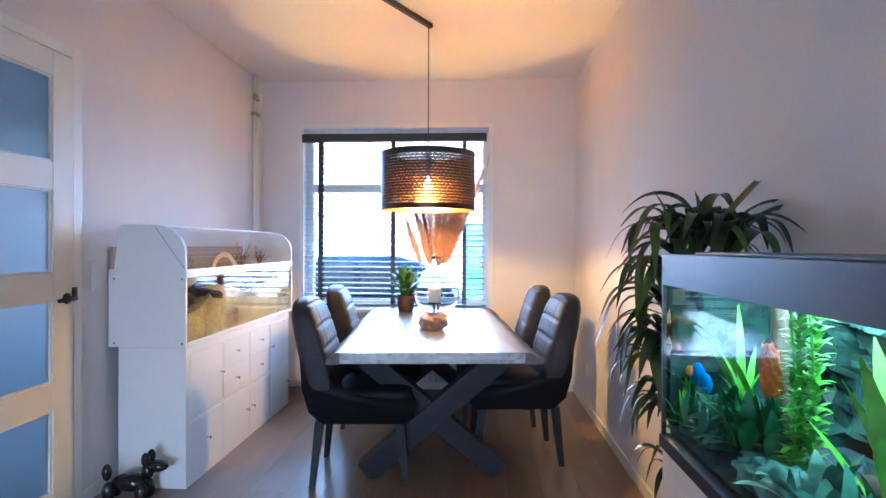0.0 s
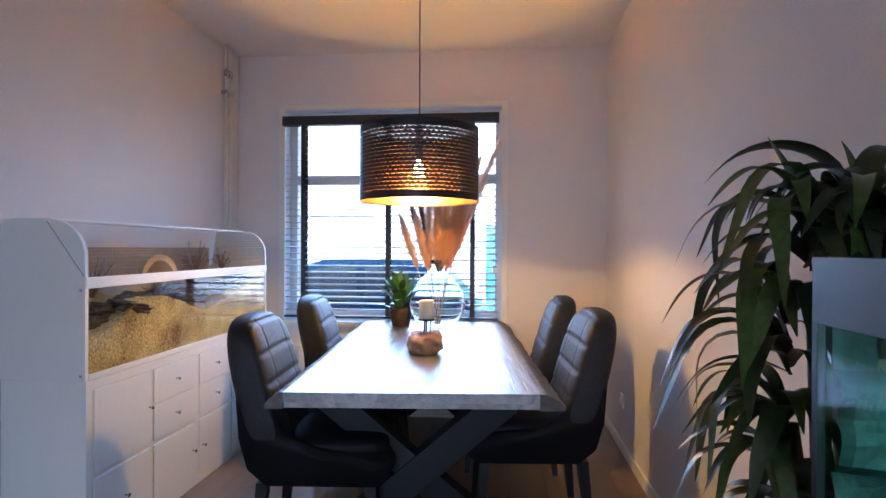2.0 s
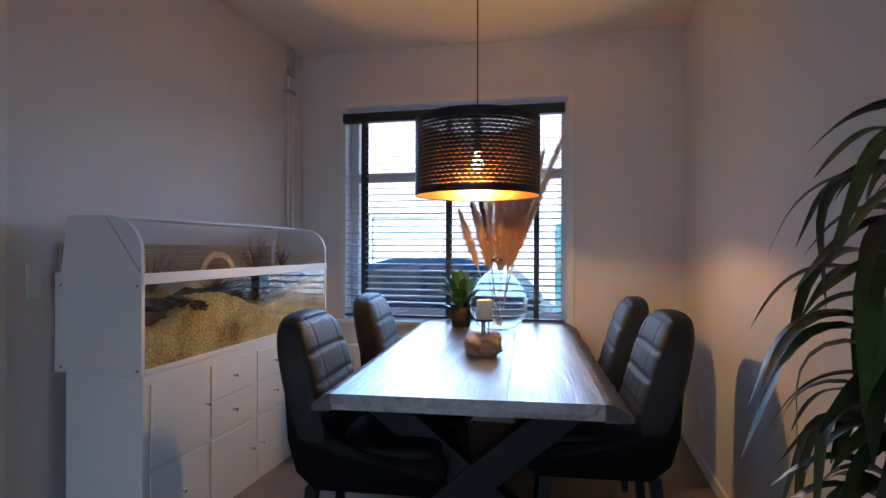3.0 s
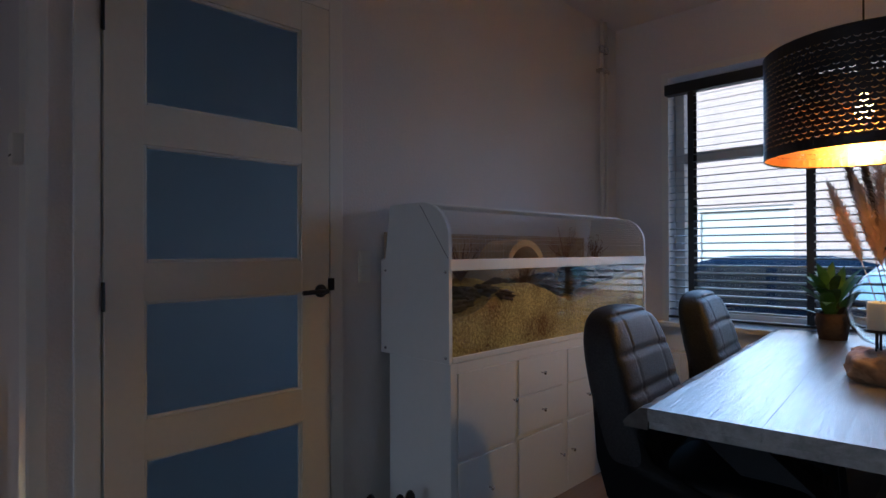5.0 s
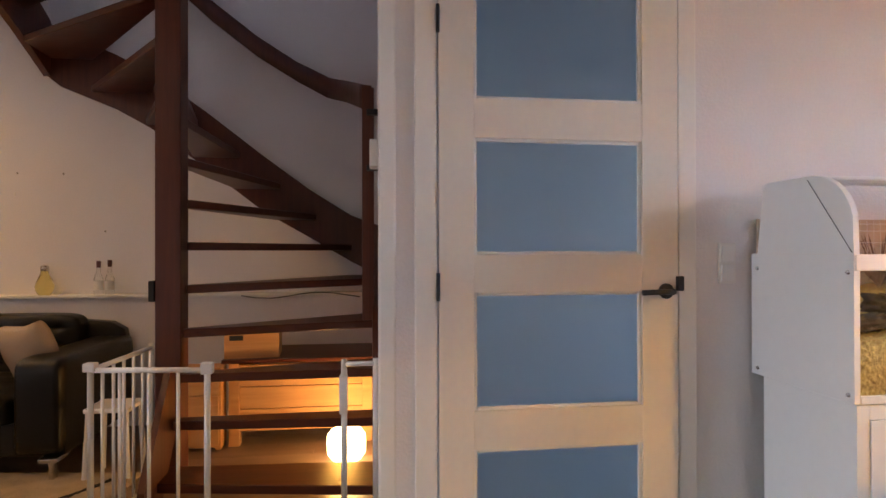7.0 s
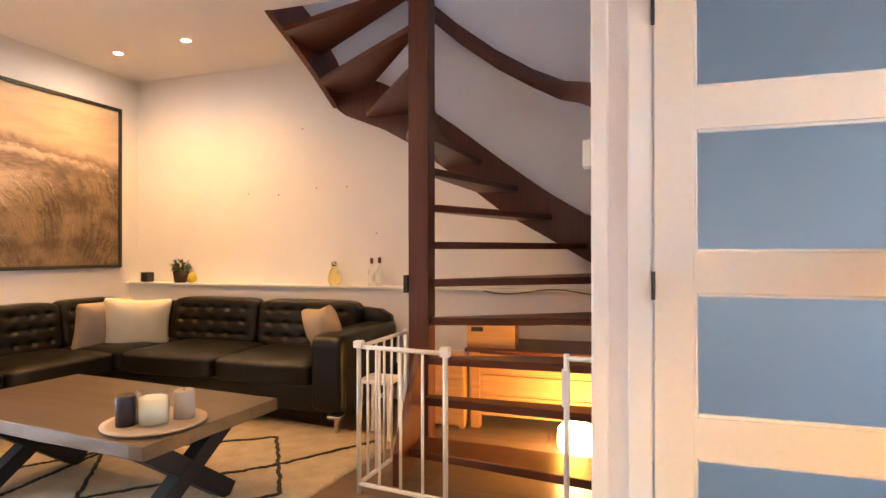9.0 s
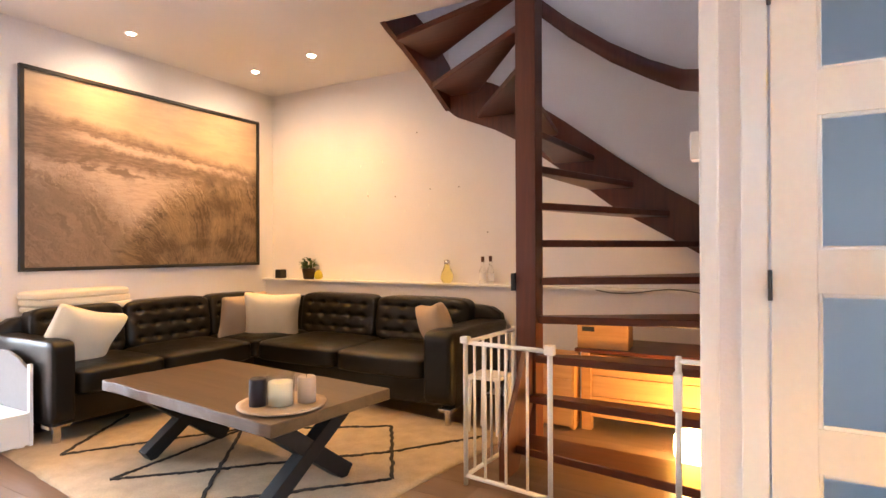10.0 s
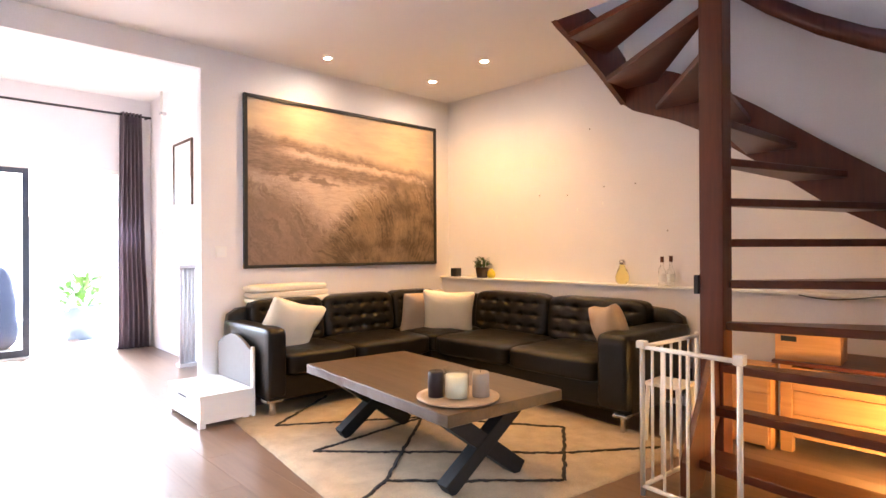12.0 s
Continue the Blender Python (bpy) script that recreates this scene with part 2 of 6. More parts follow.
def soft_box(bm, sx, sy, sz, m=None, power=5.0, cuts=7, shape=None):
    """A padded box of half sizes sx, sy, sz; shape moves each point (in the unit cube's terms)."""
    tmp = bmesh.new()
    bmesh.ops.create_cube(tmp, size=2)
    bmesh.ops.subdivide_edges(tmp, edges=tmp.edges[:], cuts=cuts, use_grid_fill=True)
    m = m or Matrix()
    for v in tmp.verts:
        c = v.co
        r = (abs(c.x) ** power + abs(c.y) ** power + abs(c.z) ** power) ** (-1 / power)
        u = c * r
        p = Vector((u.x * sx, u.y * sy, u.z * sz))
        if shape:
            p = shape(u, p)
        v.co = m @ p
    me = bpy.data.meshes.new("tmp")
    tmp.to_mesh(me)
    tmp.free()
    bm.from_mesh(me)
    bpy.data.meshes.remove(me)
    return bm


def beam(bm, a, b, w, h, roll=0.0, bevel=0.004):
    """A squared bar from a to b, w wide and h high."""
    a, b = Vector(a), Vector(b)
    way = b - a
    q = way.to_track_quat("X", "Z").to_matrix().to_4x4()
    m = Matrix.Translation((a + b) / 2) @ q @ pose(0, 0, 0, roll)
    n = way.length / 2
    return box(bm, -n, n, -w / 2, w / 2, -h / 2, h / 2, bevel, m)


def prism(bm, outline, depth, m=None):
    """An outline in x and z, drawn out along y from 0 to depth."""
    m = m or Matrix()
    a = [bm.verts.new(m @ Vector((x, 0, z))) for x, z in outline]
    b = [bm.verts.new(m @ Vector((x, depth, z))) for x, z in outline]
    bm.faces.new(a)
    bm.faces.new(b[::-1])
    for k in range(len(a)):
        j = (k + 1) % len(a)
        bm.faces.new((a[k], b[k], b[j], a[j]))
    return bm


# ---- the building ----
TOP = 2.78          # ceiling
LEFT, RIGHT = -1.475, 1.36
WINDOW_WALL = 5.13
PICTURE_WALL, LEDGE_WALL = -2.66, -3.80

structure("floor", one_box(-4.2, 1.6, -6.2, 5.4, -0.12, -0.012), M["floor"], "oak-toned laminate floor under the planks")


def wall(name, boxes, mat=None, label="white painted plaster wall"):
    bm = bmesh.new()
    for b in boxes:
        box(bm, *b)
    return structure(name, bm, mat or M["wall"], label)


WL, WR, WB, WT = -1.10, 0.60, 0.72, 2.36      # street window opening
wall("wall_north", [(-3.0, -2.65, WINDOW_WALL, 5.4, 0, TOP + 0.2), (-1.75, WL, WINDOW_WALL, 5.4, 0, TOP + 0.2), (-2.65, -1.75, WINDOW_WALL, 5.4, 2.15, TOP + 0.2), (-2.65, -1.75, WINDOW_WALL, 5.4, 0, 0.85), (WR, 1.6, WINDOW_WALL, 5.4, 0, TOP + 0.2),
                    (WL, WR, WINDOW_WALL, 5.4, 0, WB), (WL, WR, WINDOW_WALL, 5.4, WT, TOP + 0.2)])
wall("wall_east", [(RIGHT, 1.6, -6.2, WINDOW_WALL, 0, TOP + 0.2)])
DOOR0, DOOR1, DOOR_TOP = 1.80, 2.70, 2.21
END = 1.655
wall("wall_hall", [(LEFT - 0.1, LEFT, END, DOOR0, 0, TOP + 0.2), (LEFT - 0.1, LEFT, DOOR1, WINDOW_WALL, 0, TOP + 0.2),
                   (LEFT - 0.1, LEFT, DOOR0, DOOR1, DOOR_TOP, TOP + 0.2)])
wall("wall_stair_side", [(LEDGE_WALL, LEFT - 0.1, END + 0.03, END + 0.13, 0, 5.2)])
wall("wall_hall_back", [(-3.0, -2.9, END + 0.13, WINDOW_WALL, 0, TOP + 0.2)])
wall("wall_west", [(LEDGE_WALL - 0.2, LEDGE_WALL, PICTURE_WALL - 0.2, END + 0.13, 0, 5.2)])
PIER = -1.14
wall("wall_south", [(LEDGE_WALL, PIER, PICTURE_WALL - 0.1, PICTURE_WALL, 0, TOP + 0.2), (PIER, RIGHT, PICTURE_WALL - 0.1, PICTURE_WALL, 2.60, TOP + 0.2)])
ANNEX_X, ANNEX_Y = -1.64, -5.75
wall("wall_annex_west", [(ANNEX_X - 0.15, ANNEX_X, ANNEX_Y - 0.2, PICTURE_WALL - 0.1, 0, 3.1)])
GL, GR, GT = -1.34, 1.2, 2.14                 # garden door opening
wall("wall_annex_south", [(ANNEX_X, GL, ANNEX_Y - 0.2, ANNEX_Y, 0, 3.1), (GR, RIGHT, ANNEX_Y - 0.2, ANNEX_Y, 0, 3.1),
                          (GL, GR, ANNEX_Y - 0.2, ANNEX_Y, GT, 3.1)])
structure("ceiling_annex", one_box(ANNEX_X - 0.15, 1.6, ANNEX_Y - 0.2, PICTURE_WALL - 0.1, 3.02, 3.2), M["ceiling"], "white painted annex ceiling")
# ceiling with the stairwell left open
HX, HY0, HY1 = -2.81, -0.545, END + 0.03
bm = bmesh.new()
for b in ((LEFT - 0.1, 1.6, PICTURE_WALL, 5.4), (LEDGE_WALL, LEFT - 0.1, PICTURE_WALL, HY0), (HX, LEFT - 0.1, HY0, HY1), (-3.0, LEFT - 0.1, HY1 + 0.1, 5.4)):
    box(bm, b[0], b[1], b[2], b[3], TOP, TOP + 0.2)
structure("ceiling", bm, M["ceiling"], "white painted ceiling with a stairwell opening")
# upper landing walls round the stairwell, with a skylight
wall("wall_landing", [(-1.6, -1.5, HY0 - 1.0, HY1, TOP + 0.2, 5.2), (LEDGE_WALL, -1.5, HY0 - 1.1, HY0 - 1.0, TOP + 0.2, 5.2)])
bm = bmesh.new()
for b in ((LEDGE_WALL - 0.2, -3.0, HY0 - 1.1, HY1 + 0.1), (-2.4, -1.5, HY0 - 1.1, HY1 + 0.1), (-3.0, -2.4, HY0 - 1.1, -0.1), (-3.0, -2.4, 0.35, HY1 + 0.1)):
    box(bm, b[0], b[1], b[2], b[3], 5.2, 5.3)
structure("ceiling_landing", bm, M["ceiling"], "white painted landing ceiling with a skylight")


# ---- street window, blind, hall door ----
def frame_bars(bm, x0, x1, z0, z1, y0, y1, w):
    box(bm, x0, x0 + w, y0, y1, z0, z1, 0.003)
    box(bm, x1 - w, x1, y0, y1, z0, z1, 0.003)
    box(bm, x0 + w, x1 - w, y0, y1, z0, z0 + w, 0.003)
    box(bm, x0 + w, x1 - w, y0, y1, z1 - w, z1, 0.003)
    return bm


win = tagged(thing("window_1", "white wooden street window with a top light", "window", pose(0, 0, 0)), kind="structure")
part("window_frame", frame_bars(bmesh.new(), WL, WR, WB, WT, 5.26, 5.34, 0.06), M["trim"], win)
part("transom", one_box(WL + 0.06, WR - 0.06, 5.265, 5.335, 1.79, 1.86, 0.004), M["trim"], win)
for z0, z1 in ((WB + 0.06, 1.79), (1.86, WT - 0.06)):
    g = part("pane", one_box(WL + 0.06, WR - 0.06, 5.297, 5.303, z0, z1), M["pane"], win)
    g.visible_shadow = False
part("window_sill", one_box(WL - 0.05, WR + 0.05, 5.05, 5.26, WB - 0.03, WB, 0.006), M["trim"], win)
bm = bmesh.new()
for x0, x1, z0, z1 in ((WL - 0.035, WL + 0.012, WB, WT + 0.03), (WR - 0.012, WR + 0.035, WB, WT + 0.03), (WL + 0.012, WR - 0.012, WT - 0.01, WT + 0.03)):
    box(bm, x0, x1, 5.112, 5.15, z0, z1, 0.004)
part("casing", bm, M["trim"], win)

blind = thing("venetian_blind", "white slatted venetian blind with black ladder tapes", "blind", pose(0, 0, 0))
part("head_rail", one_box(WL + 0.02, WR - 0.03, 5.03, 5.10, 2.215, 2.285, 0.006), M["black"], blind, "black fabric-covered head rail")
SLAT = material("blind_slat_white", (0.74, 0.76, 0.78), 0.4, scale=30, vary=0.02, bump=0.0)
slat_bm = bmesh.new()
for s in range(5):
    a, b = -0.025 + 0.01 * s, -0.015 + 0.01 * s
    za, zb = 0.003 * (1 - (a / 0.025) ** 2), 0.003 * (1 - (b / 0.025) ** 2)
    if s == 0:
        ends = [slat_bm.verts.new((x, a, za)) for x in (-0.81, 0.81)]
    nxt = [slat_bm.verts.new((x, b, zb)) for x in (-0.81, 0.81)]
    slat_bm.faces.new((ends[0], ends[1], nxt[1], nxt[0]))
    ends = nxt
bmesh.ops.solidify(slat_bm, geom=slat_bm.faces[:], thickness=0.002)
slat_mesh = finish("slat", slat_bm, SLAT, True)
for k in range(30):
    s = new("slat", slat_mesh)
    s.parent = blind
    s.matrix_local = pose((WL + WR) / 2, 5.066, 2.19 - 0.0475 * k, 13 + random.uniform(-1.5, 1.5), random.uniform(-0.1, 0.1), 0)
for x in (-0.913, -0.259, 0.376):
    bm = bmesh.new()
    for y in (5.038, 5.094):
        box(bm, x - 0.018, x + 0.018, y - 0.001, y + 0.001, 0.77, 2.22)
    part("ladder_tape", bm, M["black"], blind, "black woven ladder tape")
part("bottom_rail", one_box(WL + 0.035, WR - 0.035, 5.045, 5.09, 0.752, 0.768, 0.004), M["black"], blind)
bm = tube(bmesh.new(), [(0.53, 5.03, 2.2), (0.535, 5.028, 1.6), (0.53, 5.03, 1.15)], 0.0025, 5)
lathe(bm, [(0, 0), (0.008, 0.005), (0.006, 0.04), (0, 0.05)], 8, pose(0.53, 5.03, 1.1))
part("cord", bm, M["trim"], blind)

# hall door with four frosted panes
dx0, dx1 = LEFT - 0.02, LEFT + 0.02
door = tagged(thing("door_1", "cream panelled hall door with four frosted glass panes, closed", "door", pose(0, 0, 0)), kind="structure")
D0, D1 = 1.842, 2.660
G0, G1 = 1.956, 2.532
bm = bmesh.new()
box(bm, dx0, dx1, D0, G0, 0.01, 2.18, 0.003)
box(bm, dx0, dx1, G1, D1, 0.01, 2.18, 0.003)
PANES = [(1.666, 2.065), (1.158, 1.540), (0.652, 1.036), (0.145, 0.528)]
rails = [(0.01, 0.145), (0.528, 0.652), (1.036, 1.158), (1.540, 1.666), (2.065, 2.18)]
for z0, z1 in rails:
    box(bm, dx0 + 0.001, dx1 - 0.001, G0, G1, z0, z1)
part("leaf", bm, M["door"], door)
for z0, z1 in PANES:
    p = part("pane", one_box(LEFT - 0.005, LEFT + 0.003, G0, G1, z0, z1), M["frost"], door, "bluish frosted glass pane")
    bm = bmesh.new()
    for y0, y1, a, b in ((G0, G0 + 0.012, z0, z1), (G1 - 0.012, G1, z0, z1), (G0 + 0.012, G1 - 0.012, z0, z0 + 0.012), (G0 + 0.012, G1 - 0.012, z1 - 0.012, z1)):
        box(bm, LEFT + 0.0035, LEFT + 0.014, y0, y1, a, b, 0.004)
    part("glazing_bead", bm, M["trim"], p)
h = part("door_handle", lathe(bmesh.new(), [(0, 0), (0.026, 0), (0.026, 0.008), (0.012, 0.012), (0.011, 0.045), (0, 0.047)], 20, pose(dx1, 2.615, 1.035, 0, 90, 0)), M["black"], door, "black lever handle", True)
part("lever", tube(bmesh.new(), [(dx1 + 0.042, 2.625, 1.035), (dx1 + 0.046, 2.58, 1.035), (dx1 + 0.046, 2.51, 1.033)], 0.0095, 10), M["black"], h, "", True)
part("strike_plate", one_box(LEFT + 0.002, dx1 + 0.012, 2.652, 2.676, 1.035, 1.085, 0.003), M["black"], door)
for z in (0.25, 1.056, 1.92):
    part("hinge", tube(bmesh.new(), [(dx1 + 0.004, D0 - 0.003, z - 0.045), (dx1 + 0.004, D0 - 0.003, z + 0.045)], 0.006, 8), M["black"], door)
bm = bmesh.new()
for y0, y1, z0, z1 in ((DOOR0 - 0.035, D0 - 0.006, 0, DOOR_TOP + 0.03), (D1 + 0.004, DOOR1 + 0.03, 0, DOOR_TOP + 0.03), (D0 - 0.006, D1 + 0.004, 2.185, DOOR_TOP + 0.03)):
    box(bm, LEFT - 0.1, LEFT + 0.016, y0, y1, z0, z1, 0.005)
part("door_frame", bm, M["trim"], door)
structure("trim_wall_end", one_box(LEFT - 0.103, LEFT + 0.004, END - 0.006, END + 0.05, 0, TOP, 0.008), M["trim"], "white painted rounded wall end")

box_bell = thing("door_chime", "small white plastic box on the wall end", "wall device", pose(LEFT - 0.05, END - 0.006, 1.49))
part("case", one_box(-0.035, 0.035, -0.028, 0, -0.045, 0.045, 0.006), M["trim"], box_bell)
part("slit", one_box(-0.02, 0.02, -0.0285, -0.0278, -0.02, -0.015), M["slate"], box_bell)

# baseboards
bm = bmesh.new()
for b in ((RIGHT - 0.014, RIGHT, -2.6, WINDOW_WALL), (LEFT, LEFT + 0.014, DOOR1 + 0.035, WINDOW_WALL), (LEFT + 0.014, RIGHT - 0.014, WINDOW_WALL - 0.014, WINDOW_WALL)):
    box(bm, b[0], b[1], b[2], b[3], 0, 0.07, 0.004)
structure("baseboard", bm, M["trim"], "low white painted baseboard")

# ---- wall fittings in the dining room ----
pipes = thing("heating_pipes", "two white painted heating pipes on the wall near the corner", "pipe", pose(LEFT + 0.03, 4.90, 0))
for dy in (-0.03, 0.03):
    part("pipe", tube(bmesh.new(), [(0, dy, 0.0), (0, dy, TOP)], 0.012, 10), M["trim"], pipes, "", True)
    part("collar", lathe(bmesh.new(), [(0.013, 0), (0.018, 0.005), (0.018, 0.05), (0.013, 0.055)], 12, pose(0, dy, 2.55)), M["chrome"], pipes, "bare metal pipe coupling", True)
part("bracket", one_box(-0.03, 0.016, -0.055, 0.055, 2.42, 2.445, 0.004), M["chrome"], pipes, "metal pipe bracket")
rad = thing("radiator", "low white panel radiator under the window", "radiator", pose(-0.27, 5.06, 0))
bm = bmesh.new()
for k in range(34):
    box(bm, -0.86 + 0.0506 * k, -0.86 + 0.0506 * k + 0.046, -0.05, 0.0, 0.08, 0.52, 0.008)
part("panel", bm, M["white"], rad)
part("top_grille", one_box(-0.87, 0.87, -0.055, 0.05, 0.52, 0.535, 0.004), M["white"], rad)
for x in (-0.7, 0.7):
    part("wall_foot", one_box(x - 0.02, x + 0.02, -0.01, 0.055, 0.0, 0.1, 0.002), M["white"], rad)
sw = thing("light_switch", "white double wall switch beside the hall door", "switch", pose(LEFT, 2.849, 1.127))
part("plate", one_box(0, 0.009, -0.031, 0.031, -0.07, 0.07, 0.003), M["trim"], sw)
part("rocker", one_box(0.009, 0.013, -0.024, 0.024, 0.006, 0.06, 0.002), M["white"], sw)
part("rocker", one_box(0.009, 0.013, -0.024, 0.024, -0.06, -0.006, 0.002), M["white"], sw)
sock = thing("wall_socket", "white wall socket low beside the baseboard", "socket", pose(RIGHT, 4.55, 0.32))
part("plate", one_box(-0.01, 0, -0.04, 0.04, -0.04, 0.04, 0.003), M["trim"], sock)
part("insert", lathe(bmesh.new(), [(0, 0.002), (0.02, 0.002), (0.022, 0.006), (0.026, 0.0)], 16, pose(-0.01, 0, 0, 0, -90, 0)), M["white"], sock)

# ---- pendant lamp ----
LAMP_X, LAMP_Y = 0.158, 3.818
pend = thing("pendant_lamp", "black drum pendant lamp with scale-pattern cut-outs and golden inside", "lamp", pose(LAMP_X, LAMP_Y, 0))
GOLD = material("gold_foil", (0.78, 0.46, 0.16), 0.32, 1.0, scale=40, vary=0.1, bump=0.05)
R0, ZB, ZT = 0.312, 1.528, 1.905


def scales(radius, mat, name):
    """The drum's skin: rows of crescents cut out of it."""
    rows, cols = 17, 70
    verts, faces = [], []

    def at(u, v):
        a = 2 * math.pi * u / cols
        return (radius * math.cos(a), radius * math.sin(a), ZB + 0.03 + (ZT - ZB - 0.06) * v / rows)

    outer = [(-0.5, -0.5), (0, -0.5), (0.5, -0.5), (0.5, 0), (0.5, 0.5), (0, 0.5), (-0.5, 0.5), (-0.5, 0)]
    inner = [(-0.30, -0.14), (0, -0.33), (0.30, -0.14), (0.38, 0.12), (0.27, -0.05), (0, -0.22), (-0.27, -0.05), (-0.38, 0.12)]
    for r in range(rows):
        for c in range(cols):
            cu, cv = c + 0.5 + (0.5 if r % 2 else 0), r + 0.5
            n = len(verts)
            verts += [at(cu + a, cv + b) for a, b in outer] + [at(cu + a, cv + b) for a, b in inner]
            for k in range(8):
                j = (k + 1) % 8
                faces.append((n + k, n + j, n + 8 + j, n + 8 + k))
    for z0, z1 in ((ZB, ZB + 0.03), (ZT - 0.03, ZT)):
        n = len(verts)
        for c in range(cols):
            a = 2 * math.pi * c / cols
            verts += [(radius * math.cos(a), radius * math.sin(a), z0), (radius * math.cos(a), radius * math.sin(a), z1)]
        for c in range(cols):
            j = (c + 1) % cols
            faces.append((n + 2 * c, n + 2 * j, n + 2 * j + 1, n + 2 * c + 1))
    me = bpy.data.meshes.new(name)
    me.from_pydata(verts, [], faces)
    me.materials.append(mat)
    ob = new(name, me)
    ob.parent = pend
    return ob


tagged(scales(R0, M["black"], "shade"), "matt black perforated drum shade")
tagged(scales(R0 - 0.0025, GOLD, "shade_lining"), "golden metallic shade lining")
for z in (ZB, ZT):
    bm = bmesh.new()
    tube(bm, [((R0 - 0.001) * math.cos(a), (R0 - 0.001) * math.sin(a), z) for a in (2 * math.pi * k / 48 for k in range(49))], 0.003, 5, False)
    part("shade_ring", bm, M["black"], pend)
for k in range(3):
    a = 2 * math.pi * k / 3
    bm = tube(bmesh.new(), [(0.02 * math.cos(a), 0.02 * math.sin(a), ZT - 0.02), (R0 * math.cos(a), R0 * math.sin(a), ZT - 0.002)], 0.002, 5)
    part("spoke", bm, M["black"], pend)
part("socket", lathe(bmesh.new(), [(0, 1.93), (0.02, 1.93), (0.022, 1.86), (0.02, 1.75), (0, 1.75)], 16), M["black"], pend)
part("bulb", lathe(bmesh.new(), [(0.012, 1.75), (0.014, 1.735), (0.027, 1.70), (0.030, 1.68), (0.026, 1.665), (0.013, 1.656), (0, 1.654)], 20), glow("warm_bulb", (1, 0.62, 0.22), 20.0), pend, "glowing warm filament bulb", True)
part("cable", tube(bmesh.new(), [(0, 0, 1.92), (0, 0, TOP - 0.03)], 0.0035, 6), M["black"], pend)
track = thing("ceiling_track", "slim black ceiling bar that holds the pendant cable", "lamp mount", pose(LAMP_X, LAMP_Y, TOP))
a = math.atan2(0.39, 0.21)
bm = bmesh.new()
beam(bm, (0.03 * math.cos(a), 0.03 * math.sin(a), -0.016), (-0.62 * math.cos(a), -0.62 * math.sin(a), -0.016), 0.03, 0.03)
part("bar", bm, M["black"], track)
lamp("pendant_light", "POINT", (LAMP_X, LAMP_Y, 1.622), 11, (1, 0.50, 0.08), radius=0.03)


# ---- dining table and chairs ----
TROT = 4.8
TABLE = pose(-0.287, 2.873, 0, 0, 0, TROT)
tab = thing("dining_table", "weathered grey oak dining table on dark crossed legs", "table", TABLE)


def live_edge(x0, x1, y0, y1, z0, z1, wob, cuts=26):
    """A thick board whose long edges wander."""
    bm = one_box(x0, x1, y0, y1, z0, z1)
    long = [e for e in bm.edges if abs((e.verts[0].co - e.verts[1].co).y) > 0.5]
    bmesh.ops.subdivide_edges(bm, edges=long, cuts=cuts)
    for v in bm.verts:
        s = 1 if v.co.x > (x0 + x1) / 2 else -1
        if y0 + 0.01 < v.co.y < y1 - 0.01:
            v.co.x += s * wob * (noise.noise((v.co.y * 4, s * 3.1, v.co.z * 6)) + 0.4 * noise.noise((v.co.y * 15, s, 2)))
    bmesh.ops.bevel(bm, geom=[e for e in bm.edges if len(e.link_faces) == 2 and e.calc_face_angle(0) > 0.8], offset=0.004, segments=1, affect="EDGES")
    return bm


top = part("tabletop", one_box(0.06, 1.04, 0.012, 2.108, 0.687, 0.735), M["table"], tab)
for x0, x1 in ((0.075, 0.3605), (0.3612, 0.70), (0.7007, 1.025)):
    part("board", one_box(x0, x1, 0, 2.12, 0.71, 0.747, 0.0008), M["table"], top)


def waney_edge(x_in, x_out, seed):
    """The bark side of a slab: a rough slope that wanders along the board."""
    bm = bmesh.new()
    rows = []
    for k in range(107):
        y = 2.12 * k / 106
        w = 0.014 * noise.noise((y * 3.2, seed, 0)) + 0.006 * noise.noise((y * 12, seed, 1))
        row = []
        for f, z in ((0.0, 0.747), (0.25, 0.745), (0.5, 0.733), (0.75, 0.716), (0.95, 0.70), (0.9, 0.686), (0.0, 0.685)):
            r = 0.006 * noise.noise((y * 26, f * 9, seed)) if 0.2 < f < 0.97 else 0.0
            row.append(bm.verts.new((x_in + (x_out - x_in) * f + w * f * (1 if x_out > x_in else -1), y, z + r)))
        rows.append(row)
    for a, b in zip(rows, rows[1:]):
        for q in range(len(a)):
            j = (q + 1) % len(a)
            bm.faces.new((a[q], a[j], b[j], b[q]))
    bm.faces.new(rows[0])
    bm.faces.new(rows[-1][::-1])
    return bm


BARKED = wood("weathered_oak_edge", (0.028, 0.023, 0.020), (0.19, 0.17, 0.155), "y", 0.5, 1.0, 6.0)
part("waney_edge", waney_edge(0.075, 0.0, 2.0), BARKED, top, "uneven natural edge of the slab")
part("waney_edge", waney_edge(1.025, 1.125, 7.0), BARKED, top, "uneven natural edge of the slab")
for y in (0.30, 1.82):
    for x0, x1 in ((0.18, 0.93), (0.93, 0.18)):
        o = 0.0 if x0 < x1 else 0.012
        bm = bmesh.new()
        beam(bm, (x0, y + o, 0.03), (x1, y + o, 0.66), 0.115 - o, 0.125 - o)
        part("crossed_leg", bm, M["slate"], tab, "dark anthracite crossed leg")
    part("top_plate", one_box(0.12, 0.99, y - 0.05, y + 0.05, 0.672, 0.685, 0.002), M["slate"], tab)


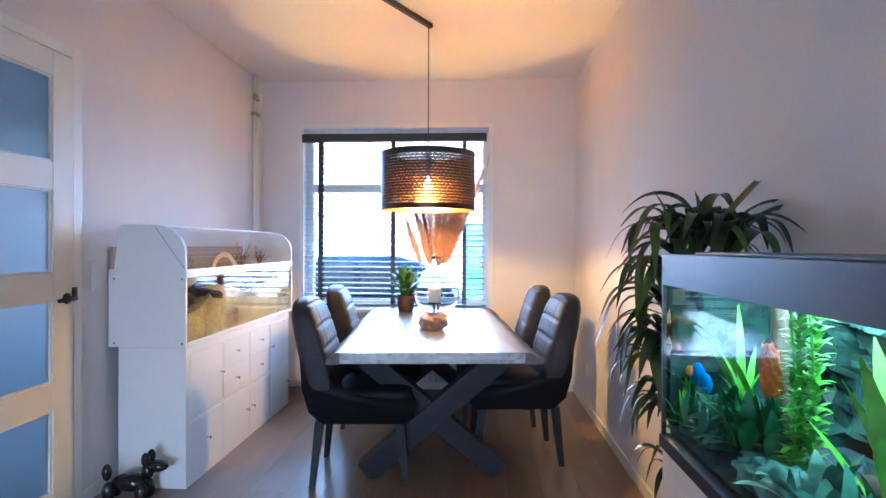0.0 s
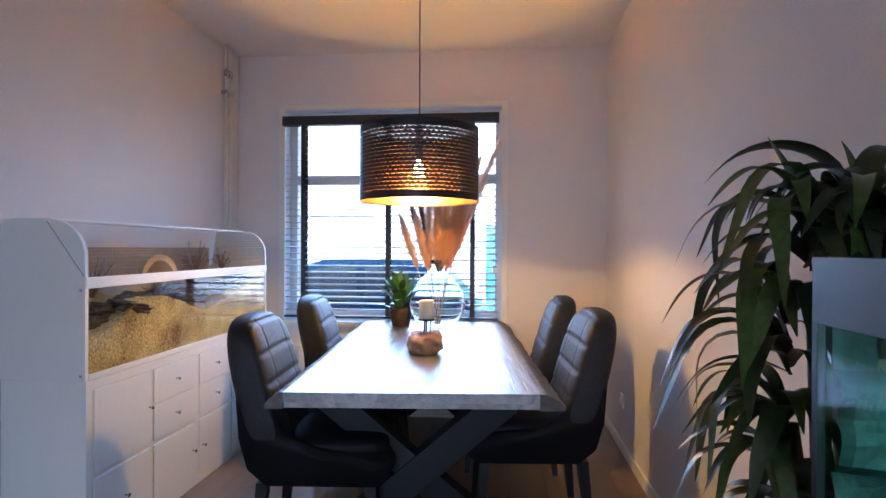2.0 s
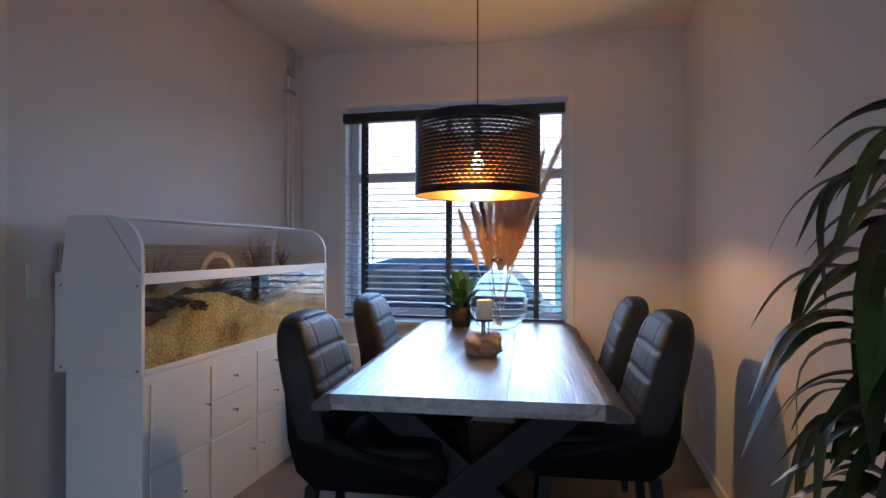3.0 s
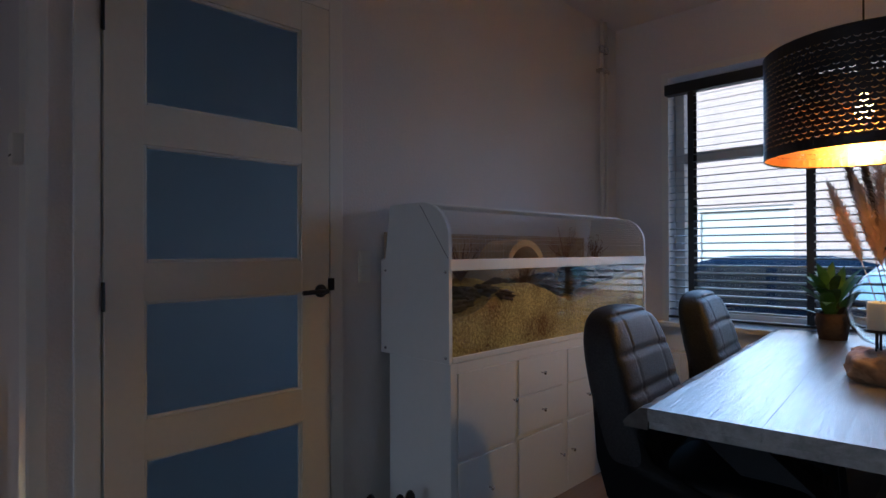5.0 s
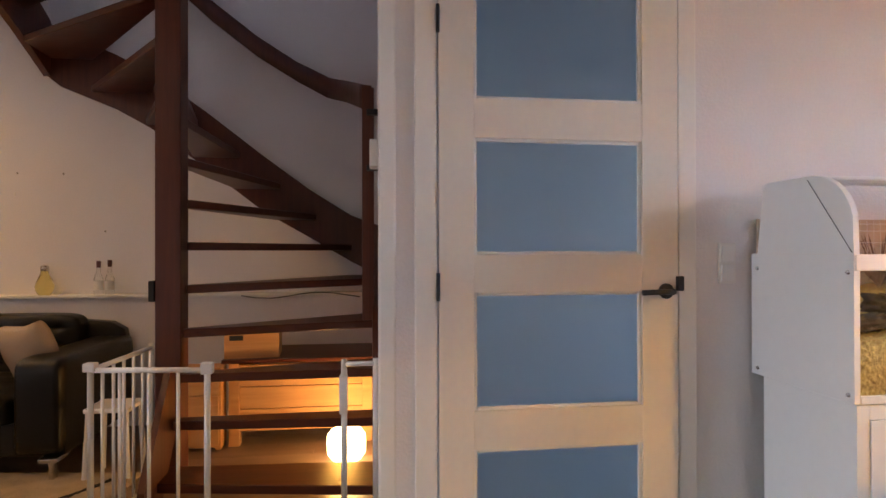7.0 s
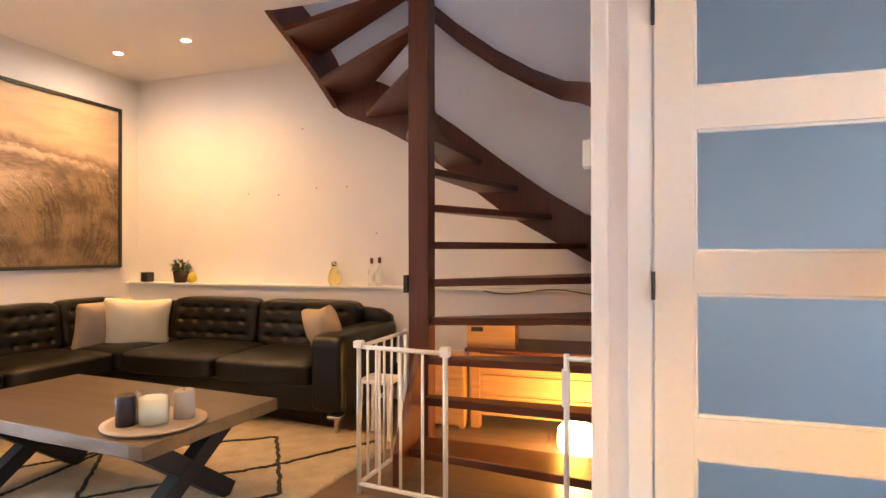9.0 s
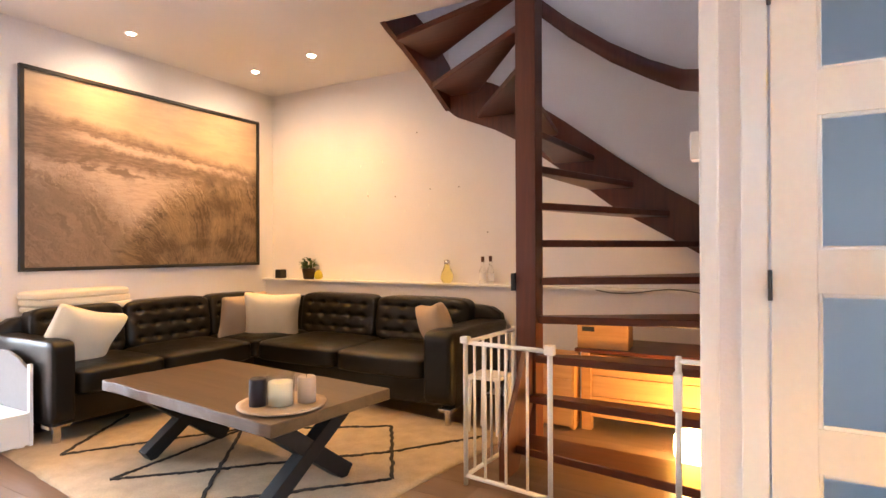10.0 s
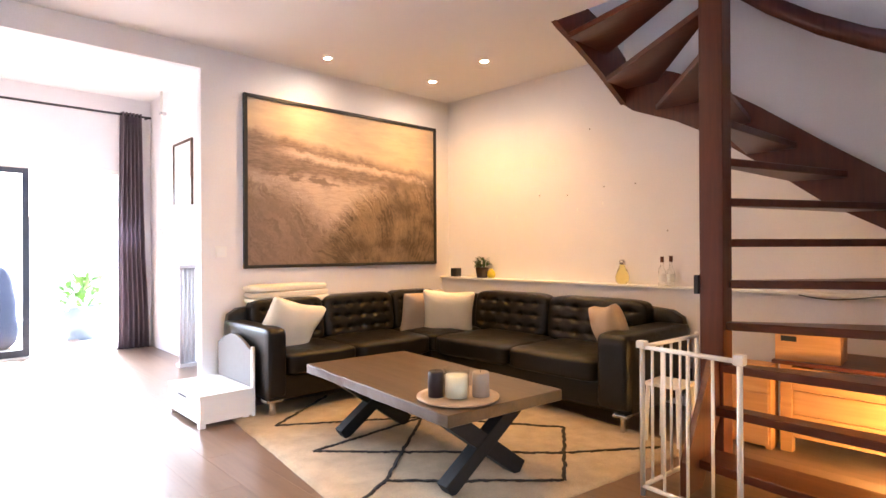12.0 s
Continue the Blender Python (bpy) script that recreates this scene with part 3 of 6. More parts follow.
def back_shape(u, p):
    z = (u.z + 1) / 2
    x = p.x * (1.15 - 0.25 * z) - 0.10 * z ** 1.4 + 0.05 * (1 - z) ** 2
    if u.x > 0.2:
        rim = min(1, (1 - abs(u.y)) * 5)
        seam = min(abs(z * 5.2 - round(z * 5.2)), 0.13) / 0.13
        x -= 0.013 * (1 - seam) ** 1.5 * rim
        up = min(abs(abs(u.y) - 0.5), 0.035) / 0.035
        x -= 0.007 * (1 - up) ** 1.5
        x += 0.016 * (abs(u.y) ** 3)
    w = 1.0 - 0.07 * max(0, z - 0.6) / 0.4 - 0.03 * (1 - z)
    return Vector((x, p.y * w, p.z + 0.012 * (1 - u.y ** 2) * max(0, u.z)))


def chair():
    ch = thing("dining_chair", "grey vintage leather dining chair with stitched back and black legs", "chair", pose(0, 0, 0), "chairs round the dining table")
    part("backrest", soft_box(bmesh.new(), 0.082, 0.25, 0.295, pose(-0.222, 0, 0.69), 4.2, 50, back_shape), M["chair"], ch, "padded backrest with horizontal stitched seams", True)
    bm = bmesh.new()
    soft_box(bm, 0.255, 0.225, 0.06, pose(0.035, 0, 0.455), 6, 8, lambda u, p: Vector((p.x, p.y * (1 - 0.05 * (u.x + 1) / 2), p.z + 0.012 * (1 - u.y ** 2) * (u.z > 0))))
    part("seat", bm, M["shell"], ch, "", True)
    outline = [(-0.315, 0.72), (-0.30, 0.52), (-0.265, 0.40), (-0.19, 0.335), (0.25, 0.335), (0.30, 0.37), (0.31, 0.43), (0.29, 0.465), (0.02, 0.475), (-0.12, 0.53), (-0.20, 0.70)]
    bm = prism(bmesh.new(), outline, 0.476, pose(0, -0.238, 0))
    bmesh.ops.bevel(bm, geom=[e for e in bm.edges if abs((e.verts[0].co - e.verts[1].co).y) < 0.01], offset=0.012, segments=2, affect="EDGES")
    part("seat_shell", bm, M["shell"], ch, "dark leather side shell", True)
    for x, y, s in ((-0.21, -0.19, -1), (-0.21, 0.19, -1), (0.22, -0.19, 1), (0.22, 0.19, 1)):
        bm = bmesh.new()
        a, b = Vector((x, y, 0.34)), Vector((x + 0.035 * s, y + (0.025 if y > 0 else -0.025), 0))
        for k, (p, w) in enumerate(((a, 0.024), (b, 0.015))):
            ring = [bm.verts.new(p + Vector((i * w, j * w, 0))) for i, j in ((-1, -1), (1, -1), (1, 1), (-1, 1))]
            if k:
                for q in range(4):
                    bm.faces.new((top[q], top[(q + 1) % 4], ring[(q + 1) % 4], ring[q]))
                bm.faces.new(ring)
            else:
                bm.faces.new(ring[::-1])
            top = ring
        part("leg", bm, M["blackwood"], ch, "black tapered wooden leg")
    return ch


first = chair()
first.matrix_world = pose(-0.165, 3.26, 0, 0, 0, TROT)
copy_thing(first, pose(-0.235, 4.22, 0, 0, 0, TROT + 2))
copy_thing(first, pose(0.725, 3.60, 0, 0, 0, 180 + TROT))
copy_thing(first, pose(0.645, 4.32, 0, 0, 0, 180 + TROT - 3))

# ---- things on the dining table ----
CLEAR = glass("clear_glass", (0.96, 0.99, 0.98))
vase = thing("vase", "round clear glass vase filled with pampas stems", "vase", pose(0.163, 4.60, 0.747))
prof = [(0, 0.004), (0.07, 0.004), (0.13, 0.03), (0.18, 0.10), (0.19, 0.17), (0.17, 0.25), (0.11, 0.33), (0.06, 0.375), (0.048, 0.42), (0.056, 0.455)]
part("bowl", lathe(bmesh.new(), prof + [(r - 0.005 if r > 0.01 else 0, z + 0.004) for r, z in prof[::-1]], 40), CLEAR, vase, "", True)


def papery(name, front, through_it):
    """Thin dry plant matter that lets some light pass."""
    m = material(name, front, 0.9, scale=60, vary=0.25, bump=0.0)
    nt = m.node_tree
    lit = nt.nodes.new("ShaderNodeBsdfTranslucent")
    lit.inputs["Color"].default_value = (*through_it, 1)
    mix = nt.nodes.new("ShaderNodeMixShader")
    mix.inputs[0].default_value = 0.65
    nt.links.new(nt.nodes["Principled BSDF"].outputs[0], mix.inputs[1])
    nt.links.new(lit.outputs[0], mix.inputs[2])
    nt.links.new(mix.outputs[0], nt.nodes["Material Output"].inputs["Surface"])
    return m


PAMPAS = papery("dried_pampas", (0.74, 0.56, 0.42), (0.95, 0.78, 0.62))
PAMPASD = material("brown_dried_plume", (0.16, 0.10, 0.075), 0.9, scale=60, vary=0.25, bump=0.0)


def plume(bm, root, tip, width, hairs, start=0.42):
    root, tip = Vector(root), Vector(tip)
    way = tip - root
    bend = Vector((way.x, way.y, 0)) * 0.25
    line = lambda s: root + way * s + bend * (s * s - s)
    tube(bm, [line(k / 8) for k in range(9)], [0.003] * 8 + [0.001], 4)
    for _ in range(hairs):
        s = start + (1 - start) * random.random()
        p = line(s)
        f = (s - start) / (1 - start)
        w = width * (math.sin(math.pi * min(1, f * 0.85 + 0.12)) ** 0.8)
        d = Vector((random.gauss(0, 1), random.gauss(0, 1), 0)).normalized()
        up = way.normalized()
        reach = w * random.uniform(0.25, 1.15)
        rise = random.uniform(0.03, 0.10)
        mid = p + d * reach * 0.55 + up * rise * 0.8
        q = p + d * reach + up * rise * random.uniform(0.5, 1.2)
        side = d.cross(way).normalized() * random.uniform(0.0012, 0.0032)
        v = [bm.verts.new(c) for c in (p - side * 0.4, mid - side, q, mid + side)]
        bm.faces.new(v)


def bunch(name, mat, specs, label):
    ob = thing(name, label, "dried plant", pose(0.163, 4.60, 0.747))
    for tip, w, n, st in specs:
        bm = bmesh.new()
        plume(bm, (random.uniform(-0.03, 0.03), random.uniform(-0.03, 0.03), 0.03), tip, w, n, st)
        part("plume", bm, mat, ob)


bunch("pampas_grass", PAMPAS, [((0.00, 0, 1.0), 0.085, 2300, 0.34), ((0.09, 0.0, 1.02), 0.095, 2300, 0.34), ((0.18, -0.02, 1.04), 0.085, 2000, 0.36), ((0.40, 0.02, 1.20), 0.065, 1600, 0.40), ((-0.07, 0.02, 0.97), 0.075, 1600, 0.38), ((0.27, 0.03, 1.08), 0.075, 1800, 0.38),
                               ((-0.23, -0.03, 0.70), 0.065, 1700, 0.52), ((-0.13, -0.05, 0.72), 0.070, 1400, 0.48), ((0.12, 0.06, 0.84), 0.090, 1600, 0.42), ((0.02, -0.06, 0.80), 0.085, 1600, 0.44), ((0.20, 0.0, 0.9), 0.080, 1600, 0.42)], "beige fluffy pampas plumes standing in a glass vase")
bunch("dried_leaves", PAMPASD, [((-0.20, 0.0, 0.92), 0.042, 1300, 0.45), ((-0.15, 0.04, 1.0), 0.04, 1100, 0.45)], "dark brown dried plumes in the glass vase")

block = solo("driftwood_block", soft_box(bmesh.new(), 0.085, 0.13, 0.055, None, 3.5, 10, lambda u, p: p * (1 + 0.28 * noise.noise(u * 1.7) + 0.15 * noise.noise(u * 5))),
             material("driftwood", (0.20, 0.10, 0.055), 0.7, scale=30, vary=0.4, bump=0.5, second=(0.36, 0.22, 0.13)), "rough brown driftwood block on the dining table", "wood block", pose(0.205, 3.76, 0.797, 0, 0, 12), True)
cs = thing("candle_holder", "black metal spike candle holder on a driftwood block", "candle holder", pose(0.212, 3.72, 0.84))
part("spike", tube(bmesh.new(), [(0, 0, 0), (0, 0, 0.085)], 0.004, 8), M["black"], cs)
for k in range(3):
    a = k * 2.1
    part("prong", tube(bmesh.new(), [(0.022 * math.cos(a), 0.022 * math.sin(a), -0.005), (0.02 * math.cos(a), 0.02 * math.sin(a), 0.075)], 0.003, 6), M["black"], cs)
part("tray", lathe(bmesh.new(), [(0, 0.075), (0.044, 0.075), (0.048, 0.085), (0.044, 0.083), (0, 0.081)], 24), M["black"], cs)
WAX = material("ivory_wax", (0.8, 0.76, 0.62), 0.5, scale=20, vary=0.04, bump=0.05)
c = thing("pillar_candle", "ivory pillar candle on a black spike holder", "candle", pose(0.212, 3.72, 0.923))
part("wax", lathe(bmesh.new(), [(0, 0), (0.037, 0), (0.038, 0.004), (0.038, 0.088), (0.034, 0.094), (0.02, 0.09), (0, 0.088)], 28), WAX, c, "", True)
part("wick", tube(bmesh.new(), [(0, 0, 0.088), (0.002, 0, 0.102)], 0.0012, 5), M["black"], c)

LEAF = material("plant_leaf", (0.035, 0.075, 0.022), 0.4, scale=30, vary=0.3, bump=0.05, second=(0.075, 0.13, 0.035))
LEAFB = material("fresh_leaf", (0.09, 0.2, 0.03), 0.4, scale=30, vary=0.3, bump=0.05)
BARK = material("bark", (0.12, 0.075, 0.045), 0.85, scale=40, vary=0.35, bump=0.6)
CLAY = material("basket_brown", (0.07, 0.04, 0.025), 0.85, scale=60, vary=0.3, bump=0.4)


def strap(length, width, droop, fold=0.25, n=9, lift=1.0):
    """A strap leaf that starts along +x and z and arches over."""
    bm = bmesh.new()
    rows = []
    x = z = 0.0
    ang = lift
    for k in range(n + 1):
        s = k / n
        w = width * min(1, 0.35 + 2.2 * s) * (1 - s ** 3.5) + 0.0015
        rows.append([bm.verts.new((x, -w, z + w * fold)), bm.verts.new((x, 0, z)), bm.verts.new((x, w, z + w * fold))])
        x += math.cos(ang) * length / n
        z += math.sin(ang) * length / n
        ang -= droop / n * (0.6 + 0.9 * s)
    for a, b in zip(rows, rows[1:]):
        for k in (0, 1):
            bm.faces.new((a[k], a[k + 1], b[k + 1], b[k]))
    return bm


pot = thing("potted_plant", "leafy green plant in a brown basket by the window", "plant", pose(-0.10, 4.72, 0.747))
part("pot", lathe(bmesh.new(), [(0, 0), (0.06, 0), (0.075, 0.09), (0.07, 0.13), (0.06, 0.13), (0.06, 0.1), (0, 0.1)], 24), CLAY, pot, "brown basket pot", True)
small = [finish("leaf", strap(l, w, d, 0.2, 6, 1.2), mt, True) for l, w, d, mt in ((0.16, 0.022, 1.2, LEAF), (0.2, 0.026, 0.8, LEAFB), (0.13, 0.02, 1.8, CLAY), (0.22, 0.024, 0.7, LEAFB))]
for k in range(52):
    o = new("leaf", small[k % 4])
    o.parent = pot
    o.matrix_local = pose(random.uniform(-0.03, 0.03), random.uniform(-0.03, 0.03), 0.1 + 0.13 * random.random(), 0, random.uniform(-25, 50), random.uniform(0, 360))

# ---- rodent terrarium on a cube cabinet ----
CY0, CY1, CX0, CX1 = 2.945, 4.58, -1.415, -1.045
cab = thing("cube_cabinet", "white cube cabinet with doors and drawers under the terrarium", "cabinet", pose(0, 0, 0))
for nm, b in (("side_panel", (CX0, CX1, CY0, CY0 + 0.04, 0, 0.745)), ("side_panel", (CX0, CX1, CY1 - 0.04, CY1, 0, 0.745)), ("bottom_panel", (CX0, CX1, CY0 + 0.04, CY1 - 0.04, 0, 0.04)),
              ("top_panel", (CX0, CX1, CY0 + 0.04, CY1 - 0.04, 0.705, 0.745)), ("back_panel", (CX0, CX0 + 0.005, CY0 + 0.04, CY1 - 0.04, 0.04, 0.705)), ("shelf", (CX0 + 0.005, CX1 - 0.002, CY0 + 0.04, CY1 - 0.04, 0.345, 0.362))):
    part(nm, one_box(*b, 0.002), M["white"], cab)
PITCH = (CY1 - CY0 - 0.08) / 4
for k in (1, 2, 3):
    y = CY0 + 0.04 + PITCH * k
    half = 0.009 if k != 2 else 0.022
    part("divider", one_box(CX0 + 0.005, CX1 - (0.003 if k != 2 else 0), y - half, y + half, 0.04, 0.705), M["white"], cab)


def front(name, y0, y1, z0, z1, ky, kz):
    f = part(name, one_box(CX1 - 0.02, CX1 + 0.004, y0, y1, z0, z1, 0.002), M["white"], cab)
    part("knob", lathe(bmesh.new(), [(0, 0), (0.004, 0), (0.004, 0.012), (0.009, 0.016), (0.009, 0.022), (0, 0.024)], 12, pose(CX1 + 0.004, ky, kz, 0, 90, 0)), M["chrome"], f, "small chrome knob", True)


for k in range(4):
    y0 = CY0 + 0.042 + PITCH * k + (0, 0.009, 0.022, 0.009)[k]
    y1 = CY0 + 0.038 + PITCH * (k + 1) - (0.009, 0.022, 0.009, 0)[k]
    if k in (1, 2):
        front("drawer", y0, y1, 0.536, 0.703, (y0 + y1) / 2, 0.622)
        front("drawer", y0, y1, 0.365, 0.532, (y0 + y1) / 2, 0.45)
    else:
        front("door", y0, y1, 0.365, 0.703, y1 - 0.02 if k == 0 else y0 + 0.02, 0.535)
    front("door", y0, y1, 0.042, 0.342, {0: (y0 + y1) / 2, 1: y1 - 0.02, 2: y0 + 0.03, 3: y1 - 0.02}[k], 0.2)

ter = thing("terrarium", "white rodent terrarium with glass front and curved wire lid", "terrarium", pose(0, 0, 0))
TX0, TX1, TY0, TY1, TZ0 = -1.465, -1.045, 2.938, 4.665, 0.748
side = [(TX0, TZ0), (TX1, TZ0), (TX1, 1.16)]
for k in range(1, 9):
    a = math.radians(90 * k / 8)
    side.append((TX1 - 0.16 + 0.16 * math.cos(a), 1.235 + 0.16 * math.sin(a)))
side += [(TX0 + 0.075, 1.395), (TX0 + 0.062, 1.388), (TX0 + 0.03, 1.16), (TX0, 1.158)]
for y in (TY0, TY1 - 0.018):
    part("side_panel", prism(bmesh.new(), side, 0.018, pose(0, y, 0)), M["white"], ter)
part("floor_panel", one_box(TX0, TX1 - 0.006, TY0 + 0.018, TY1 - 0.018, TZ0, TZ0 + 0.02), M["white"], ter)
BACK = material("terrarium_back_board", (0.50, 0.38, 0.27), 0.8, scale=20, vary=0.15, bump=0.2)
part("back_panel", one_box(TX0, TX0 + 0.01, TY0 + 0.018, TY1 - 0.018, TZ0 + 0.02, 1.28), BACK, ter)
g = part("glass_front", one_box(TX1 - 0.006, TX1 - 0.001, TY0 + 0.018, TY1 - 0.018, TZ0 + 0.022, 1.118), M["pane"], ter)
part("cross_rail", one_box(TX1 - 0.015, TX1 + 0.004, TY0 + 0.004, TY1, 1.115, 1.16, 0.003), M["white"], ter)
part("bottom_rail", one_box(TX1 - 0.012, TX1 + 0.003, TY0 + 0.018, TY1 - 0.018, TZ0, TZ0 + 0.022, 0.002), M["trim"], ter)
part("lid_bar", one_box(TX0 + 0.1, TX1 - 0.16, TY0 + 0.018, TY1 - 0.018, 1.388, 1.398, 0.002), M["white"], ter, "white lid board at the top")
arc = [(TX1 - 0.004, 1.16), (TX1 - 0.004, 1.235)] + [(TX1 - 0.164 + 0.16 * math.cos(math.radians(11.25 * k)), 1.235 + 0.158 * math.sin(math.radians(11.25 * k))) for k in range(1, 9)]
bm = bmesh.new()
for k in range(84):
    y = TY0 + 0.025 + (TY1 - TY0 - 0.05) * k / 83
    tube(bm, [(x, y, z) for x, z in arc], 0.0003, 3, False)
for k in range(22):
    s = k / 21 * (len(arc) - 1)
    i = min(int(s), len(arc) - 2)
    x = arc[i][0] + (arc[i + 1][0] - arc[i][0]) * (s - i)
    z = arc[i][1] + (arc[i + 1][1] - arc[i][1]) * (s - i)
    tube(bm, [(x, TY0 + 0.02, z), (x, TY1 - 0.02, z)], 0.0006, 3, False)
tagged(part("wire_mesh", bm, M["trim"], ter, "fine white wire mesh"), kind="stuff")
for k, (dx, dz) in enumerate(((TX1 - 0.02, 1.11), (TX1 - 0.02, 0.77), (TX0 + 0.03, 1.11), (TX0 + 0.03, 0.77))):
    part("screw", lathe(bmesh.new(), [(0, 0.005), (0.005, 0.004), (0.007, 0)], 10, pose(dx, TY0, dz, 90, 0, 0)), M["chrome"], ter, "", True)
SAND = material("wood_shaving_litter", (0.46, 0.21, 0.05), 0.95, scale=75, vary=0.5, bump=1.0, coarse=6, second=(0.82, 0.52, 0.20))
n, mrow = 70, 14
bm = bmesh.new()
grid = []
for i in range(n + 1):
    y = TY0 + 0.02 + (TY1 - TY0 - 0.04) * i / n
    s = i / n
    top = 0.93 + 0.12 * math.exp(-((s - 0.28) / 0.16) ** 2) - 0.02 * math.exp(-((s - 0.05) / 0.08) ** 2) + 0.15 * max(0, s - 0.55) / 0.45
    row = []
    for j in range(mrow + 1):
        x = TX1 - 0.008 - (TX1 - TX0 - 0.02) * j / mrow
        z = top + 0.02 * noise.noise((y * 6, x * 6, 0)) + 0.008 * noise.noise((y * 30, x * 30, 1))
        row.append(bm.verts.new((x, y, z)))
    grid.append(row)
for a, b in zip(grid, grid[1:]):
    for j in range(mrow):
        bm.faces.new((a[j], a[j + 1], b[j + 1], b[j]))
rim = [bm.verts.new(r[0].co) for r in grid]
low = [bm.verts.new((r[0].co.x, r[0].co.y, TZ0 + 0.02)) for r in grid]
for i in range(n):
    bm.faces.new((rim[i], rim[i + 1], low[i + 1], low[i]))
part("seam", beam(bmesh.new(), (-1.21, TY0 - 0.0005, 1.385), (TX1 - 0.005, TY0 - 0.0005, 1.165), 0.0016, 0.0016, 0, 0), M["slate"], ter, "thin diagonal lid joint")
part("joint", one_box(TX0 + 0.01, TX1 - 0.005, TY0 - 0.001, TY0 + 0.001, 1.158, 1.161), M["trim"], ter)
tagged(part("litter", bm, SAND, ter, "heaped golden wood-shaving litter", True), kind="stuff")
tun = thing("shelter_tube", "pale wooden half-round shelter tube in the terrarium", "pet shelter", pose(-1.10, 3.52, 1.105, 0, 0, -112))
bm = bmesh.new()
pts = 18
rim_out = [(0.105 * math.cos(math.pi * k / pts), 0.142 * math.sin(math.pi * k / pts)) for k in range(pts + 1)]
rim_in = [(0.082 * math.cos(math.pi * k / pts), 0.111 * math.sin(math.pi * k / pts)) for k in range(pts, -1, -1)]
prism(bm, rim_out + rim_in, 0.30, pose(0, -0.3, 0))
part("arch", bm, material("pale_birch", (0.66, 0.50, 0.32), 0.6, scale=30, vary=0.1, bump=0.1), tun)
STONE = material("dark_cork_rock", (0.10, 0.075, 0.06), 0.95, scale=45, vary=0.6, bump=0.8)
for x, y, z, sx, sy, sz in [(random.uniform(-1.24, -1.1), 3.12 + 0.094 * k + random.uniform(-0.02, 0.02), 0.955 + 0.018 * (k % 4) + 0.005 * k + random.uniform(-0.01, 0.02), random.uniform(0.05, 0.09), random.uniform(0.05, 0.10), random.uniform(0.018, 0.034)) for k in range(16)]:
    solo("cork_bark", soft_box(bmesh.new(), sx, sy, sz, None, 4, 12, lambda u, p: p * (1 + 0.3 * noise.noise(u * 2.3 + Vector((0, y * 9, 0))) + 0.25 * noise.noise(u * 6 + Vector((y * 7, 0, 0))))), STONE, "dark cork bark piece lying on terrarium litter", "bark", pose(x, y, z, random.uniform(-14, 14), random.uniform(-10, 10), random.uniform(-30, 30)), True, "bark in the terrarium")
TWIG = material("dry_twigs", (0.20, 0.10, 0.06), 0.9, scale=40, vary=0.3, bump=0.2)
for y, z, s in ((3.15, 1.06, 0.8), (3.98, 1.12, 0.95), (4.3, 1.14, 0.7), (3.62, 1.0, 0.75)):
    bm = bmesh.new()
    for _ in range(34):
        a, e = random.uniform(0, 6.28), random.uniform(0.5, 1.4)
        L = random.uniform(0.12, 0.24) * s
        tip = Vector((math.cos(a) * math.cos(e) * L * 0.6, math.sin(a) * math.cos(e) * L, math.sin(e) * L))
        tube(bm, [(0, 0, 0), tip * 0.5 + Vector((0, 0, 0.01)), tip], [0.002, 0.0015, 0.0005], 4)
        for q in range(4):
            p = tip * (0.5 + 0.12 * q)
            d = Vector((random.gauss(0, 1), random.gauss(0, 1), random.gauss(0, 1))).normalized() * 0.02
            v = [bm.verts.new(c) for c in (p, p + d + Vector((0.003, 0, 0)), p + d * 1.5)]
            bm.faces.new(v)
    solo("dried_twig", bm, TWIG, "reddish dried twigs standing in the terrarium", "dried plant", pose(-1.18, y, z), group="twigs in the terrarium")

# balloon-shaped figure on the floor
bm = bmesh.new()
for x, y, z, sx, sy, sz in ((0, 0, 0.10, 0.09, 0.055, 0.055), (-0.10, 0.035, 0.05, 0.032, 0.032, 0.06), (-0.10, -0.035, 0.05, 0.032, 0.032, 0.06), (0.08, 0.035, 0.05, 0.032, 0.032, 0.06),
                            (0.08, -0.035, 0.05, 0.032, 0.032, 0.06), (0.10, 0, 0.17, 0.035, 0.035, 0.05), (0.15, 0, 0.20, 0.06, 0.038, 0.035), (0.10, 0.028, 0.245, 0.022, 0.022, 0.04),
                            (0.10, -0.028, 0.245, 0.022, 0.022, 0.04), (-0.13, 0, 0.15, 0.025, 0.025, 0.05)):
    bmesh.ops.create_uvsphere(bm, u_segments=20, v_segments=12, radius=1, matrix=Matrix.LocRotScale((x, y, z), None, (sx, sy, sz)))
solo("balloon_figure", bm, material("glossy_black_ceramic", (0.02, 0.019, 0.02), 0.12, scale=10, vary=0.1, bump=0.0), "glossy black balloon-shaped figure on the floor", "figurine", pose(-1.27, 2.82, 0, 0, 0, 0) @ Matrix.Diagonal((0.95, 0.95, 0.86, 1)), True)


# ---- winding stairs ----
PX, PY = -2.615, 0.645
stairs = thing("staircase", "dark brown stained open winding staircase round a newel post", "staircase", pose(0, 0, 0))
part("newel_post", one_box(PX - 0.06, PX + 0.06, PY - 0.06, PY + 0.06, 0, TOP, 0.006), M["brown"], stairs, "thick square dark brown newel post")
SW, FW, SL = END + 0.01, LEDGE_WALL + 0.045, -0.50       # outer bounds of the flight
TARGET = [(-2.17, SW), (-2.46, SW), (-2.60, SW), (-2.86, SW), (-3.25, SW), (FW, 1.47), (FW, 1.22), (FW, 0.97), (FW, 0.69), (FW, 0.41), (FW, 0.10), (FW, -0.25), (-3.45, SL), (-2.95, SL), (-2.82, SL)]
